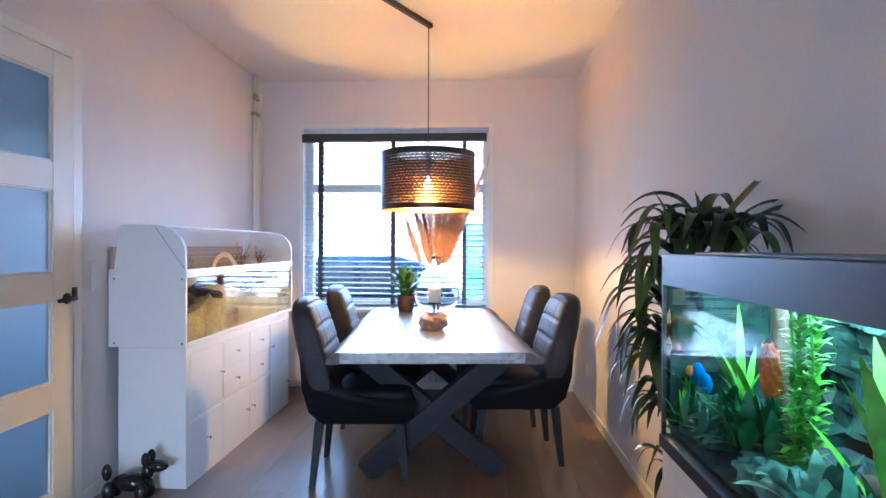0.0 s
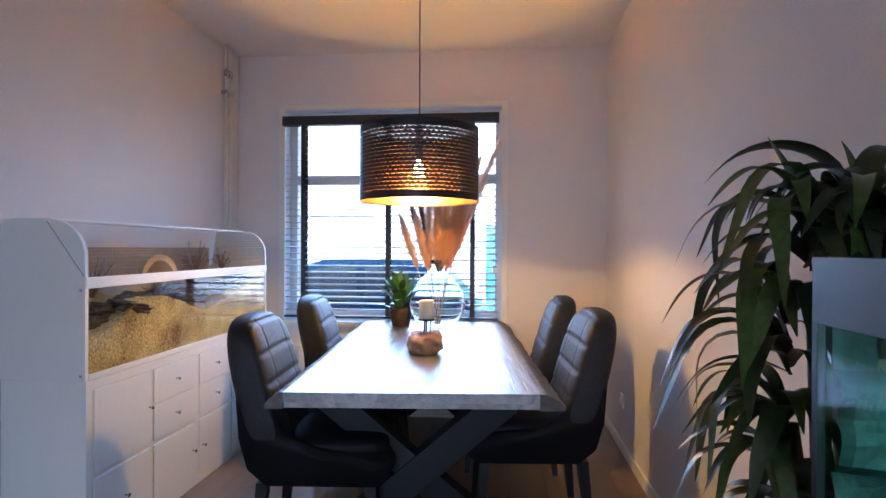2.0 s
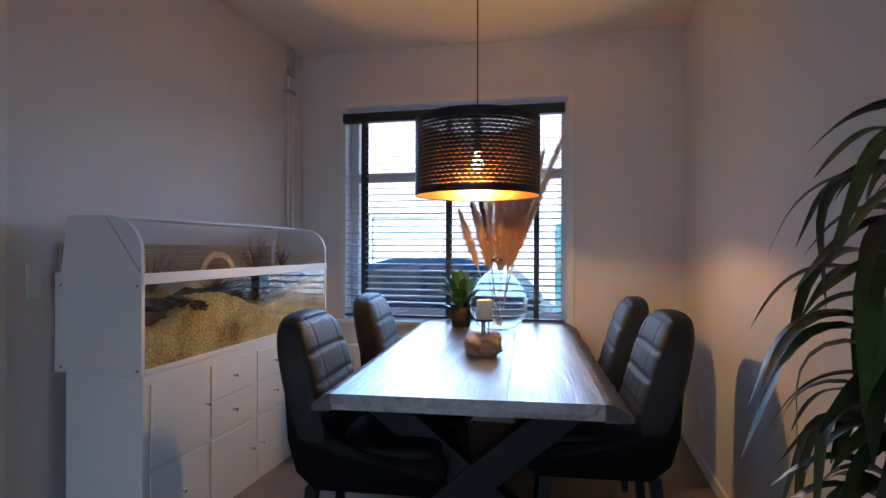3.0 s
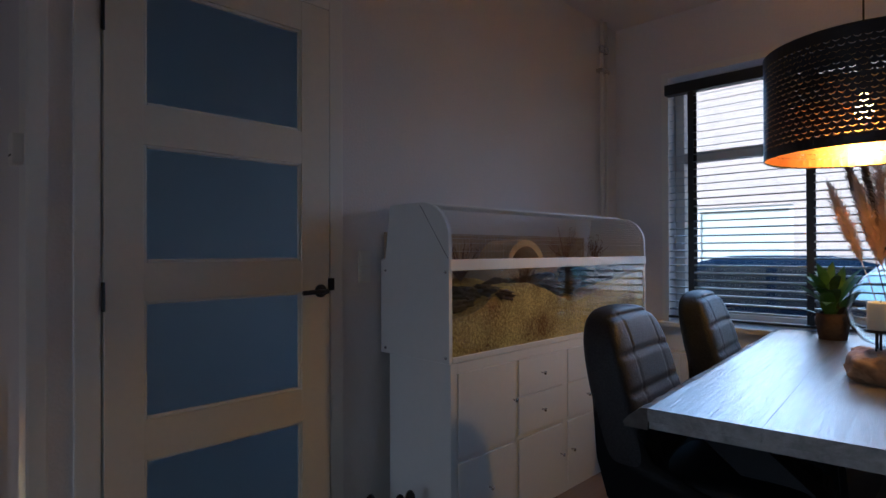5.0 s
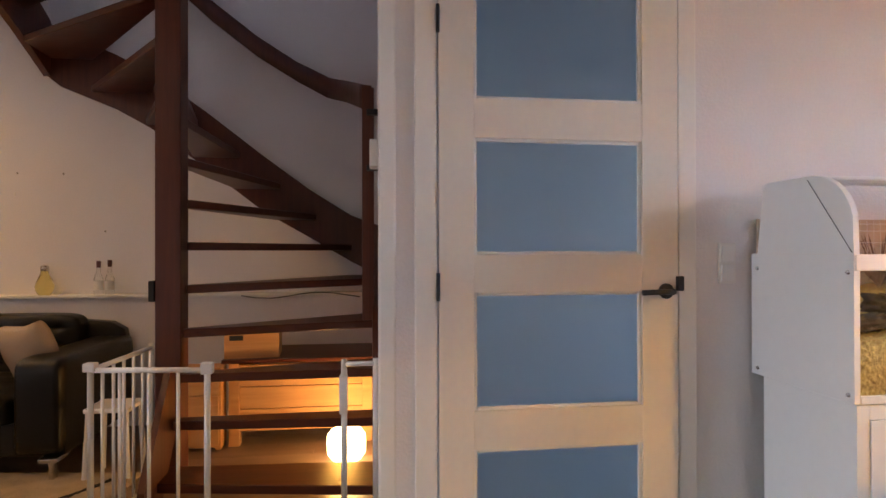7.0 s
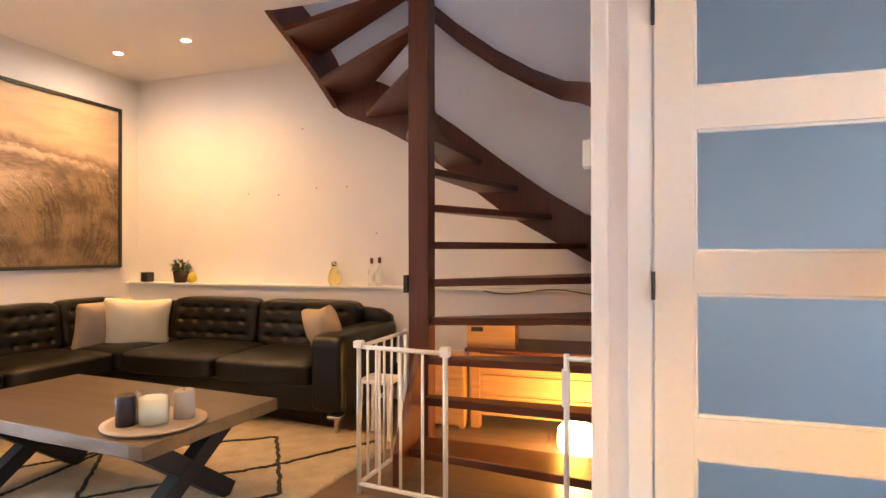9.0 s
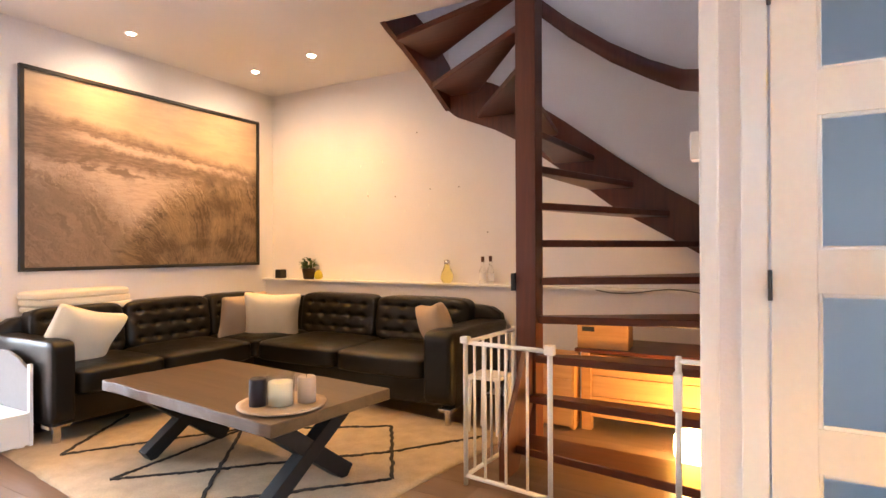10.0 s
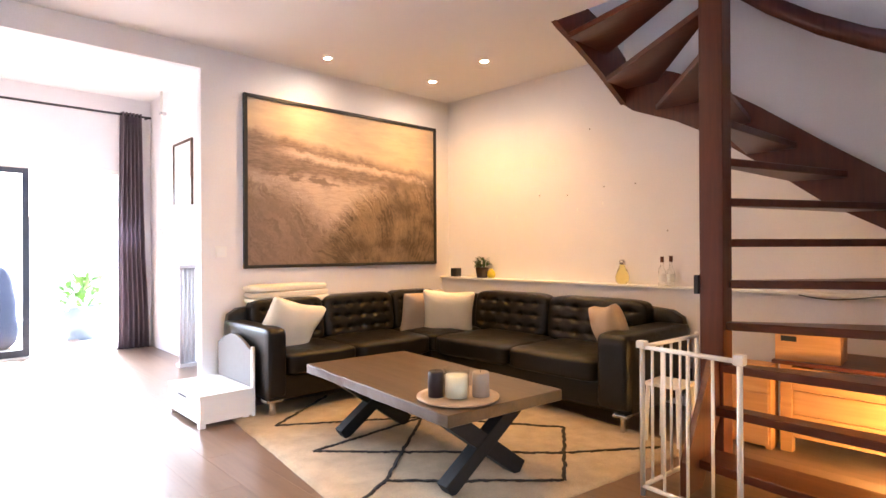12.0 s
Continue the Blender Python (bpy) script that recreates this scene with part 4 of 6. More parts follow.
INNER = [(-2.33, 0.60), (-2.52, 0.66), (PX + 0.03, PY + 0.055), (PX - 0.0, PY + 0.055), (PX - 0.03, PY + 0.055), (PX - 0.05, PY + 0.05), (PX - 0.055, PY + 0.035), (PX - 0.055, PY + 0.015), (PX - 0.055, PY - 0.005),
         (PX - 0.055, PY - 0.02), (PX - 0.055, PY - 0.035), (PX - 0.055, PY - 0.05), (PX - 0.045, PY - 0.055), (PX - 0.02, PY - 0.055), (PX + 0.01, PY - 0.055)]


def slab(bm, ring, z0, z1):
    a = [bm.verts.new((x, y, z0)) for x, y in ring]
    b = [bm.verts.new((x, y, z1)) for x, y in ring]
    bm.faces.new(a[::-1])
    bm.faces.new(b)
    for k in range(len(a)):
        j = (k + 1) % len(a)
        bm.faces.new((a[k], a[j], b[j], b[k]))
    return bm


for k in range(14):
    z = 0.14 + 0.216 * k
    t0, t1, i0, i1 = TARGET[k], TARGET[k + 1], INNER[k], INNER[k + 1]
    d = (Vector((*t0, 0)) - Vector((*i0, 0))).normalized()
    over = 0.03 if k > 1 else 0.012
    nose = Vector((d.y, -d.x, 0)) * over
    if nose.dot(Vector((*t1, 0)) - Vector((*t0, 0))) > 0:
        nose = -nose
    ring = [i0, (i0[0] + nose.x, i0[1] + nose.y), (min(t0[0] + nose.x, 0), min(t0[1] + nose.y, SW) if k < 11 else t0[1]), t0]
    if k == 4:
        ring.append((FW, SW))
    if k == 11:
        ring.append((FW, SL))
    ring += [t1, i1]
    clean = [ring[0]]
    for p in ring[1:]:
        if math.dist(p, clean[-1]) > 0.004:
            clean.append(p)
    bm = slab(bmesh.new(), clean, z - 0.042, z)
    bmesh.ops.bevel(bm, geom=bm.edges[:], offset=0.004, segments=1, affect="EDGES")
    part("tread", bm, M["brown_y"], stairs, "dark stained wooden tread")


def string(points, m):
    """A side board: (along, bottom, top) stations."""
    bm = bmesh.new()
    prism(bm, [(a, lo) for a, lo, _ in points] + [(a, hi) for a, _, hi in points[::-1]], 0.045, m)
    part("string_board", bm, M["brown"], stairs, "dark stained side board")


along_y = Matrix(((0, -1, 0, 0), (1, 0, 0, 0), (0, 0, 1, 0), (0, 0, 0, 1)))
string([(-0.545, 2.37, 2.74), (-0.445, 2.29, 2.66), (-0.1, 2.15, 2.52), (0.133, 2.02, 2.40), (0.5, 1.75, 2.14), (0.886, 1.45, 1.84), (1.2, 1.27, 1.61), (1.487, 1.10, 1.43), (SW + 0.015, 1.0, 1.36)],
       Matrix.Translation((LEDGE_WALL + 0.048, 0, 0)) @ along_y)
string([(LEDGE_WALL + 0.05, 2.35, 2.72), (-3.4, 2.53, 2.92), (-3.1, 2.66, 3.0), (-2.86, 2.75, 3.0), (-2.80, 2.78, 3.0)], pose(0, SL - 0.045, 0))
string([(-3.75, 1.0, 1.35), (-3.2, 0.72, 1.12), (-2.7, 0.4, 0.86), (-2.3, 0.0, 0.42), (-2.15, 0.0, 0.25)], pose(0, SW - 0.03, 0))
bm = prism(bmesh.new(), [(-2.56, 0.30), (-2.56, 0.60), (-2.47, 0.60), (-2.16, 0.16), (-2.16, 0.0), (-2.34, 0.0)], 0.03, pose(0, 0.655, 0))
part("string_board", bm, M["brown"], stairs, "short stained side board of the first treads")
# balustrade newel and swept handrail
part("wall_newel", one_box(-2.80, -2.735, SW - 0.085, SW - 0.02, 0.80, 2.06, 0.005), M["brown"], stairs, "slim dark brown post at the wall end")
rail = [(-2.77, SW - 0.055, 2.02), (-3.0, 1.58, 2.09), (-3.25, 1.50, 2.18), (-3.5, 1.36, 2.27), (-3.66, 1.13, 2.42), (-3.70, 0.85, 2.60), (-3.70, 0.55, 2.83), (-3.70, 0.25, 3.10), (-3.70, -0.1, 3.4)]
bm = bmesh.new()
rings = []
for i, p in enumerate(rail):
    p = Vector(p)
    way = (Vector(rail[min(i + 1, len(rail) - 1)]) - Vector(rail[max(i - 1, 0)]))
    way.z = 0
    s = way.normalized().cross(Vector((0, 0, 1))) * 0.022
    rings.append([bm.verts.new(c) for c in (p - s + Vector((0, 0, -0.075)), p + s + Vector((0, 0, -0.075)), p + s + Vector((0, 0, 0.06)), p - s + Vector((0, 0, 0.06)))])
for a, b in zip(rings, rings[1:]):
    for k in range(4):
        bm.faces.new((a[k], a[(k + 1) % 4], b[(k + 1) % 4], b[k]))
bm.faces.new(rings[0])
bm.faces.new(rings[-1][::-1])
part("handrail", bm, M["brown"], stairs, "swept dark brown handrail board", True)
for z in (1.62, 1.92):
    part("bracket", one_box(-2.735, -2.70, SW - 0.06, SW + 0.02, z - 0.015, z + 0.015, 0.003), M["black"], stairs)
part("post_block", one_box(PX + 0.0, PX + 0.075, PY - 0.085, PY - 0.06, 0.93, 1.03, 0.004), M["black"], stairs, "small black block on the post")
# white landing rail seen through the opening
lr = thing("landing_rail", "white tube rail on the upper landing", "railing", pose(-3.05, -0.9, 2.98))
for k in range(6):
    part("baluster", tube(bmesh.new(), [(-0.6 + 0.12 * k, 0, 0), (-0.6 + 0.12 * k, 0, 0.8)], 0.009, 6), M["trim"], lr)
part("top_rail", tube(bmesh.new(), [(-0.62, 0, 0.8), (0.02, 0, 0.8)], 0.015, 8), M["trim"], lr)
structure("floor_landing", one_box(LEDGE_WALL, -1.6, HY0 - 1.0, HY0 - 0.02, TOP + 0.2, TOP + 0.204), M["floor"], "laminate floor of the upper landing")

# ---- stair gate ----
gate = thing("stair_gate", "white metal baby gate standing open at the stairs", "gate", pose(0, 0, 0))


def gate_panel(a, b, bars, name):
    a, b = Vector(a), Vector(b)
    bm = bmesh.new()
    for z in (0.045, 0.705):
        tube(bm, [(a.x, a.y, z), (b.x, b.y, z)], 0.011, 8)
    for k in (0, bars):
        p = a + (b - a) * k / bars
        tube(bm, [(p.x, p.y, 0.0), (p.x, p.y, 0.725)], 0.0125, 8)
    fr = part(name, bm, M["white"], gate, "", True)
    for k in range(1, bars):
        p = a + (b - a) * k / bars
        part("bar", tube(bmesh.new(), [(p.x, p.y, 0.05), (p.x, p.y, 0.70)], 0.0075, 8), M["white"], fr, "", True)


gate_panel((-2.04, 0.53, 0), (-1.985, 0.985, 0), 4, "gate_panel")
gate_panel((-2.04, 0.53, 0), (PX + 0.05, 0.565, 0), 6, "side_panel")
gate_panel((-2.03, 1.515, 0), (-2.03, 1.645, 0), 1, "latch_panel")
part("latch", one_box(-2.05, -2.01, 1.495, 1.53, 0.50, 0.66, 0.01), M["white"], gate)
part("corner_cap", one_box(-2.062, -2.018, 0.508, 0.552, 0.70, 0.735, 0.008), M["white"], gate)
part("latch_cap", one_box(-2.007, -1.963, 0.963, 1.007, 0.69, 0.735, 0.008), M["white"], gate)
stool2 = thing("plastic_stool", "small white plastic stool behind the stair gate", "stool", pose(-2.83, 0.29, 0))
part("seat", one_box(-0.11, 0.11, -0.11, 0.11, 0.35, 0.375, 0.012), M["white"], stool2)
for x in (-0.09, 0.09):
    for y in (-0.09, 0.09):
        part("leg", tube(bmesh.new(), [(x, y, 0.36), (x * 1.15, y * 1.15, 0)], 0.014, 8), M["white"], stool2)

# ---- under the stairs ----
PINE = wood("pine_boards", (0.40, 0.185, 0.06), (0.62, 0.35, 0.14), "y", 0.5, 0.15, 6.0, 0.1)
chest = thing("pine_chest", "pine wood chest of boards under the stairs", "chest", pose(0, 0, 0))
for k in range(3):
    part("board", one_box(-3.22, -3.20, 0.80, SW - 0.06, 0.085 + 0.135 * k, 0.085 + 0.135 * k + 0.131, 0.003), PINE, chest)
for y in (0.78, SW - 0.09):
    part("corner_post", one_box(-3.25, -3.185, y, y + 0.06, 0, 0.50, 0.004), PINE, chest)
part("side", one_box(-3.72, -3.25, 0.80, 0.82, 0.05, 0.49), PINE, chest)
part("top", one_box(-3.74, -3.17, 0.74, SW - 0.03, 0.50, 0.522, 0.004), M["brown_y"], chest, "dark stained top board")
wb = thing("storage_box", "light wooden storage box with hand hole on the pine chest", "box", pose(-3.33, 0.90, 0.522, 0, 0, 4))
bm = bmesh.new()
for b in ((0.10, 0.112, -0.16, 0.16), (-0.112, -0.10, -0.16, 0.16), (-0.10, 0.10, -0.16, -0.148), (-0.10, 0.10, 0.148, 0.16)):
    box(bm, b[0], b[1], b[2], b[3], 0, 0.165, 0.002)
box(bm, -0.10, 0.10, -0.148, 0.148, 0, 0.01)
part("body", bm, PINE, wb)
part("hand_hole", one_box(0.1122, 0.1135, -0.13, -0.05, 0.11, 0.14, 0.0), M["black"], wb, "dark slotted hand hole")
crate = thing("pine_box", "small pine drawer box standing beside the chest", "box", pose(-3.12, 0.62, 0))
part("body", one_box(-0.14, 0.0, -0.13, 0.13, 0.02, 0.49, 0.004), PINE, crate)
for k in range(3):
    part("drawer_front", one_box(0.001, 0.013, -0.12, 0.12, 0.035 + 0.15 * k, 0.175 + 0.15 * k, 0.003), PINE, crate)
for y in (-0.11, 0.11):
    part("foot", one_box(-0.12, -0.02, y - 0.015, y + 0.015, 0, 0.02), PINE, crate)
GLOBE = glow("lamp_shade_glow", (1, 0.66, 0.26), 2.4)
fl = thing("floor_lamp", "glowing round white lamp standing under the stairs", "lamp", pose(-2.86, 1.49, 0))
part("foot", lathe(bmesh.new(), [(0, 0), (0.06, 0), (0.06, 0.012), (0, 0.014)], 24), M["white"], fl)
part("shade", lathe(bmesh.new(), [(0, 0.014), (0.085, 0.02), (0.105, 0.05), (0.108, 0.10), (0.105, 0.15), (0.085, 0.175), (0, 0.182)], 32), GLOBE, fl, "glowing frosted shade", True)
lamp("under_stairs_light", "POINT", (-2.86, 1.47, 0.27), 1.1, (1, 0.47, 0.06), radius=0.08)

# ---- ledge along the west wall ----
bm = one_box(LEDGE_WALL, LEDGE_WALL + 0.10, PICTURE_WALL, END, 0, 0.868)
structure("ledge", bm, M["wall"], "white half-height boxed ledge along the wall")
structure("trim_ledge_top", one_box(LEDGE_WALL, LEDGE_WALL + 0.135, PICTURE_WALL, END, 0.868, 0.886, 0.003), M["trim"], "white shelf board on the ledge")
LX = LEDGE_WALL + 0.085
sp = thing("small_speaker", "small black cube speaker on the ledge", "speaker", pose(LX, -2.46, 0.886))
part("case", one_box(-0.04, 0.04, -0.04, 0.04, 0, 0.09, 0.008), M["black"], sp)
part("grille", one_box(0.04, 0.043, -0.032, 0.032, 0.008, 0.082, 0.001), M["slate"], sp)
hp = thing("herb_pot", "small green herb in a brown woven pot on the ledge", "plant", pose(LX, -2.08, 0.886))
part("pot", lathe(bmesh.new(), [(0, 0), (0.05, 0), (0.068, 0.10), (0.062, 0.105), (0.055, 0.09), (0, 0.09)], 20), CLAY, hp, "brown woven pot", True)
herb = finish("leaf", strap(0.05, 0.014, 1.2, 0.2, 4, 0.9), LEAF, True)
for k in range(60):
    o = new("leaf", herb)
    o.parent = hp
    a, r = random.uniform(0, 6.28), 0.07 * random.random() ** 0.5
    o.matrix_local = pose(r * math.cos(a), r * math.sin(a), 0.10 + random.uniform(0, 0.10) * (1 - r * 6), 0, random.uniform(-30, 40), math.degrees(a) + random.uniform(-50, 50))
YEL = material("yellow_glass", (0.62, 0.52, 0.06), 0.15, scale=10, vary=0.05, bump=0.0)
pr = thing("pear_ornament", "yellow pear-shaped ornament on the ledge", "ornament", pose(LX + 0.01, -1.945, 0.886))
part("body", lathe(bmesh.new(), [(0, 0), (0.03, 0.003), (0.043, 0.03), (0.036, 0.065), (0.018, 0.09), (0, 0.098)], 20), YEL, pr, "", True)
bl = thing("bulb_bottle", "yellow bulb-shaped glass bottle with metal cap on the ledge", "bottle", pose(LX, -0.52, 0.886))
part("glass", lathe(bmesh.new(), [(0, 0), (0.035, 0), (0.052, 0.03), (0.055, 0.06), (0.04, 0.105), (0.024, 0.14), (0.022, 0.16)], 24), glass("amber_glass", (0.95, 0.86, 0.35), 0.05), bl, "", True)
part("cap", lathe(bmesh.new(), [(0.023, 0.158), (0.026, 0.16), (0.026, 0.185), (0.02, 0.195), (0, 0.2)], 20), M["chrome"], bl, "silver screw cap", True)
for dy, hgt in ((-0.185, 0.225), (-0.115, 0.23)):
    b = thing("glass_bottle", "slim clear bottle with dark cap on the ledge", "bottle", pose(LX, dy, 0.886), "bottles on the ledge")
    part("glass", lathe(bmesh.new(), [(0, 0), (0.027, 0), (0.028, 0.01), (0.028, 0.11), (0.012, 0.15), (0.011, hgt - 0.04)], 20), CLEAR, b, "", True)
    part("cap", lathe(bmesh.new(), [(0.013, hgt - 0.045), (0.014, hgt), (0, hgt)], 14), M["brown"], b)
    part("label", lathe(bmesh.new(), [(0.0285, 0.03), (0.0285, 0.09)], 20), M["white"], b, "pale paper label")
cable = thing("lamp_cable", "thin dark cable hanging along the ledge", "cable", pose(0, 0, 0))
part("cord", tube(bmesh.new(), [(LEDGE_WALL + 0.138, 0.75 + 0.1 * k, 0.87 - 0.02 * math.sin(k * 0.9)) for k in range(9)], 0.004, 5), M["black"], cable)
# small hooks left on the wall
for y, z in ((-1.95, 1.50), (-1.70, 1.49), (-1.42, 1.70), (-1.0, 1.52), (-0.75, 1.56), (-1.25, 1.98), (-1.5, 1.96)):
    solo("wall_hook", one_box(0, 0.006, -0.005, 0.005, -0.012, 0.012, 0.002), M["trim"], "tiny white adhesive hook on the wall", "hook", pose(LEDGE_WALL, y, z), group="hooks on the wall")

# ---- ceiling spots ----
SPOT = glow("spot_glow", (1, 0.82, 0.58), 60.0)
# the last two spots are unseen, added to light the near side
for x, y in ((-3.127, -2.164), (-3.066, -1.434), (-2.033, -2.254), (-1.95, -0.55), (-0.75, -0.55)):
    s = thing("ceiling_spot", "small round recessed ceiling spot, lit", "lamp", pose(x, y, TOP), "ceiling spots")
    part("ring", lathe(bmesh.new(), [(0.026, -0.002), (0.028, -0.007), (0.04, -0.007), (0.043, 0)], 24), M["trim"], s, "", True)
    part("lens", lathe(bmesh.new(), [(0, -0.003), (0.027, -0.003)], 20), SPOT, s, "glowing warm lens")
    lamp("ceiling_spot_light", "SPOT", (x, y, TOP - 0.02), 4.7, (1, 0.47, 0.06), (x, y, 0), cone=radians(145))

# ---- corner sofa ----
sofa = thing("corner_sofa", "black buttoned leather corner sofa with chrome legs", "sofa", pose(0, 0, 0))
SB, SBX = PICTURE_WALL + 0.06, LEDGE_WALL + 0.14       # backs
FA, FB = -1.76, -2.74                                   # seat fronts
bm = bmesh.new()
box(bm, SBX, -1.28, SB, FA - 0.04, 0.13, 0.30, 0.015)
box(bm, SBX, FB - 0.04, FA - 0.06, 0.07, 0.13, 0.30, 0.015)
part("base", bm, M["sofa"], sofa)


def seat_pad(x0, x1, y0, y1):
    part("seat_cushion", soft_box(bmesh.new(), (x1 - x0) / 2, (y1 - y0) / 2, 0.075, pose((x0 + x1) / 2, (y0 + y1) / 2, 0.36), 9, 30,
                                  lambda u, p: Vector((p.x, p.y, p.z + (0.02 * (1 - u.x ** 4) * (1 - u.y ** 4) + 0.008 * noise.noise((p.x * 6, p.y * 6, 1)) + 0.005 * abs(noise.noise((p.x * 17, p.y * 17, 5)))) * (u.z > 0)))), M["sofa"], sofa, "", True)


def tuft(rows, cols):
    """Buttons drawn into the padding, with folds that run between them."""
    def shape(u, p):
        if u.y > 0.3:
            d = 0.0
            for r in range(rows):
                zr = -0.55 + 1.1 * r / max(1, rows - 1)
                d += 0.0035 * math.exp(-((u.z - zr) / 0.05) ** 2)
                for c in range(cols):
                    xc = -0.72 + 1.44 * c / max(1, cols - 1)
                    dx, dz = u.x - xc, u.z - zr
                    d += 0.024 * math.exp(-((dx / 0.055) ** 2 + (dz / 0.085) ** 2)) + 0.009 * math.exp(-((dx / 0.13) ** 2 + (dz / 0.16) ** 2))
                    d += 0.004 * math.exp(-((dx / 0.02) ** 2 + (dz / 0.35) ** 2))
            d += 0.003 * noise.noise((p.x * 22, p.z * 22, 3))
            p = Vector((p.x, p.y - d * (1 - abs(u.x) ** 6), p.z))
        return Vector((p.x, p.y - 0.05 * (u.z + 1) / 2, p.z))
    return shape


def back_pad(x, y, w, turn, n=5):
    c = part("back_cushion", soft_box(bmesh.new(), w / 2, 0.085, 0.185, pose(x, y, 0.60, 0, 0, turn), 7, 48, tuft(3, n)), M["sofa"], sofa, "tufted leather back cushion", True)
    return c


seat_pad(-2.0, -1.415, SB + 0.2, FA)
seat_pad(-2.76, -2.01, SB + 0.2, FA)
seat_pad(SBX + 0.2, -2.77, SB + 0.2, FA - 0.01)
seat_pad(SBX + 0.2, FB, FA, -0.95)
seat_pad(SBX + 0.2, FB, -0.94, -0.17)
for x0, x1 in ((-2.05, -1.42), (-2.80, -2.06), (-3.35, -2.81)):
    back_pad((x0 + x1) / 2, SB + 0.20, x1 - x0, 0)
for y0, y1 in ((-1.90, -1.06), (-1.05, -0.17)):
    back_pad(SBX + 0.20, (y0 + y1) / 2, y1 - y0, -90)
bm = bmesh.new()
soft_box(bm, 1.18, 0.06, 0.30, pose(-2.46, SB + 0.06, 0.44), 9, 8)
soft_box(bm, 0.06, 1.25, 0.30, pose(SBX + 0.06, -1.2, 0.44), 9, 8)
part("back_frame", bm, M["sofa"], sofa, "", True)
part("arm", soft_box(bmesh.new(), 0.07, 0.40, 0.245, pose(-1.34, SB + 0.42, 0.385), 14, 12), M["sofa"], sofa, "", True)
part("arm", soft_box(bmesh.new(), 0.46, 0.115, 0.245, pose(SBX + 0.47, -0.045, 0.385), 14, 12), M["sofa"], sofa, "", True)
for x, y in ((-1.33, FA - 0.10), (-1.33, SB + 0.06), (FB - 0.03, 0.02), (SBX + 0.08, 0.02), (-2.95, FA - 0.1)):
    bm = bmesh.new()
    box(bm, x - 0.06, x + 0.06, y - 0.045, y + 0.045, 0.115, 0.135, 0.003)
    box(bm, x - 0.022, x + 0.022, y - 0.012, y + 0.012, 0, 0.12, 0.004)
    part("foot", bm, M["chrome"], sofa, "chrome blade foot")


def cushion(mat, label, m, s=0.22):
    def shape(u, p):
        k = (1 - min(1, abs(u.x)) ** 4) * (1 - min(1, abs(u.z)) ** 4)
        return Vector((p.x * (1 - 0.11 * (1 - u.z ** 2)), p.y * (0.15 + 0.85 * k ** 0.6) + 0.010 * noise.noise(p * 9), p.z * (1 - 0.11 * (1 - u.x ** 2))))
    solo("cushion", soft_box(bmesh.new(), s * 1.04, 0.085, s * 1.04, None, 14, 16, shape), mat, label, "cushion", m, True, "cushions on the sofa")


cushion(M["cream"], "cream knitted square cushion leaning on the sofa", pose(-1.57, -2.08, 0.575, -26, -14, 8), 0.235)
cushion(M["taupe"], "taupe square cushion in the sofa corner", pose(-2.98, -2.17, 0.575, -18, 4, -4))
cushion(M["cream"], "cream velvet square cushion in the sofa corner", pose(-3.10, -1.93, 0.575, -20, -3, -48), 0.235)
cushion(M["taupe"], "taupe linen cushion leaning against the sofa arm", pose(-3.08, -0.235, 0.56, -18, 8, -128), 0.225)
th = thing("folded_throw", "cream ribbed folded throw on the sofa back", "blanket", pose(-1.80, SB + 0.09, 0.742))
for k in range(3):
    part("fold", soft_box(bmesh.new(), 0.36, 0.10, 0.028, pose(0.01 * k, 0, 0.026 + 0.048 * k, 0, 0, 1.5 * k), 6, 8,
                          lambda u, p: Vector((p.x, p.y, p.z + 0.004 * math.sin(p.y * 120)))), M["cream"], th, "", True)

# ---- big framed print ----
PRINT = bpy.data.materials.new("dune_print")
PRINT.use_nodes = True
nt = PRINT.node_tree
bs = nt.nodes["Principled BSDF"]
bs.inputs["Roughness"].default_value = 0.45


def node(kind, **sockets):
    n = nt.nodes.new(kind)
    for k, v in sockets.items():
        n.inputs[k].default_value = v
    return n


def math_node(op, a, b=None, c=None):
    n = nt.nodes.new("ShaderNodeMath")
    n.operation = op
    for i, v in enumerate((a, b, c)):
        if v is None:
            continue
        if isinstance(v, (int, float)):
            n.inputs[i].default_value = v
        else:
            nt.links.new(v, n.inputs[i])
    return n.outputs[0]


def noise_node(vec, scale, detail=5.0, rough=0.6):
    n = node("ShaderNodeTexNoise", Scale=scale, Detail=detail, Roughness=rough)
    nt.links.new(vec, n.inputs["Vector"])
    return n.outputs["Fac"]


def mapped(vec, scale, turn=0.0):
    n = nt.nodes.new("ShaderNodeMapping")
    n.inputs["Scale"].default_value = scale
    n.inputs["Rotation"].default_value = (0, turn, 0)
    nt.links.new(vec, n.inputs["Vector"])
    return n.outputs["Vector"]


def blend(fac, a, b):
    n = nt.nodes.new("ShaderNodeMix")
    n.data_type = "RGBA"
    nt.links.new(fac, n.inputs["Factor"])
    for key, v in (("A", a), ("B", b)):
        if isinstance(v, tuple):
            n.inputs[key].default_value = (*v, 1)
        else:
            nt.links.new(v, n.inputs[key])
    return n.outputs["Result"]


def ramp(v, lo, hi):
    n = nt.nodes.new("ShaderNodeMapRange")
    n.interpolation_type = "SMOOTHSTEP"
    n.inputs["From Min"].default_value, n.inputs["From Max"].default_value = lo, hi
    nt.links.new(v, n.inputs["Value"])
    return n.outputs["Result"]


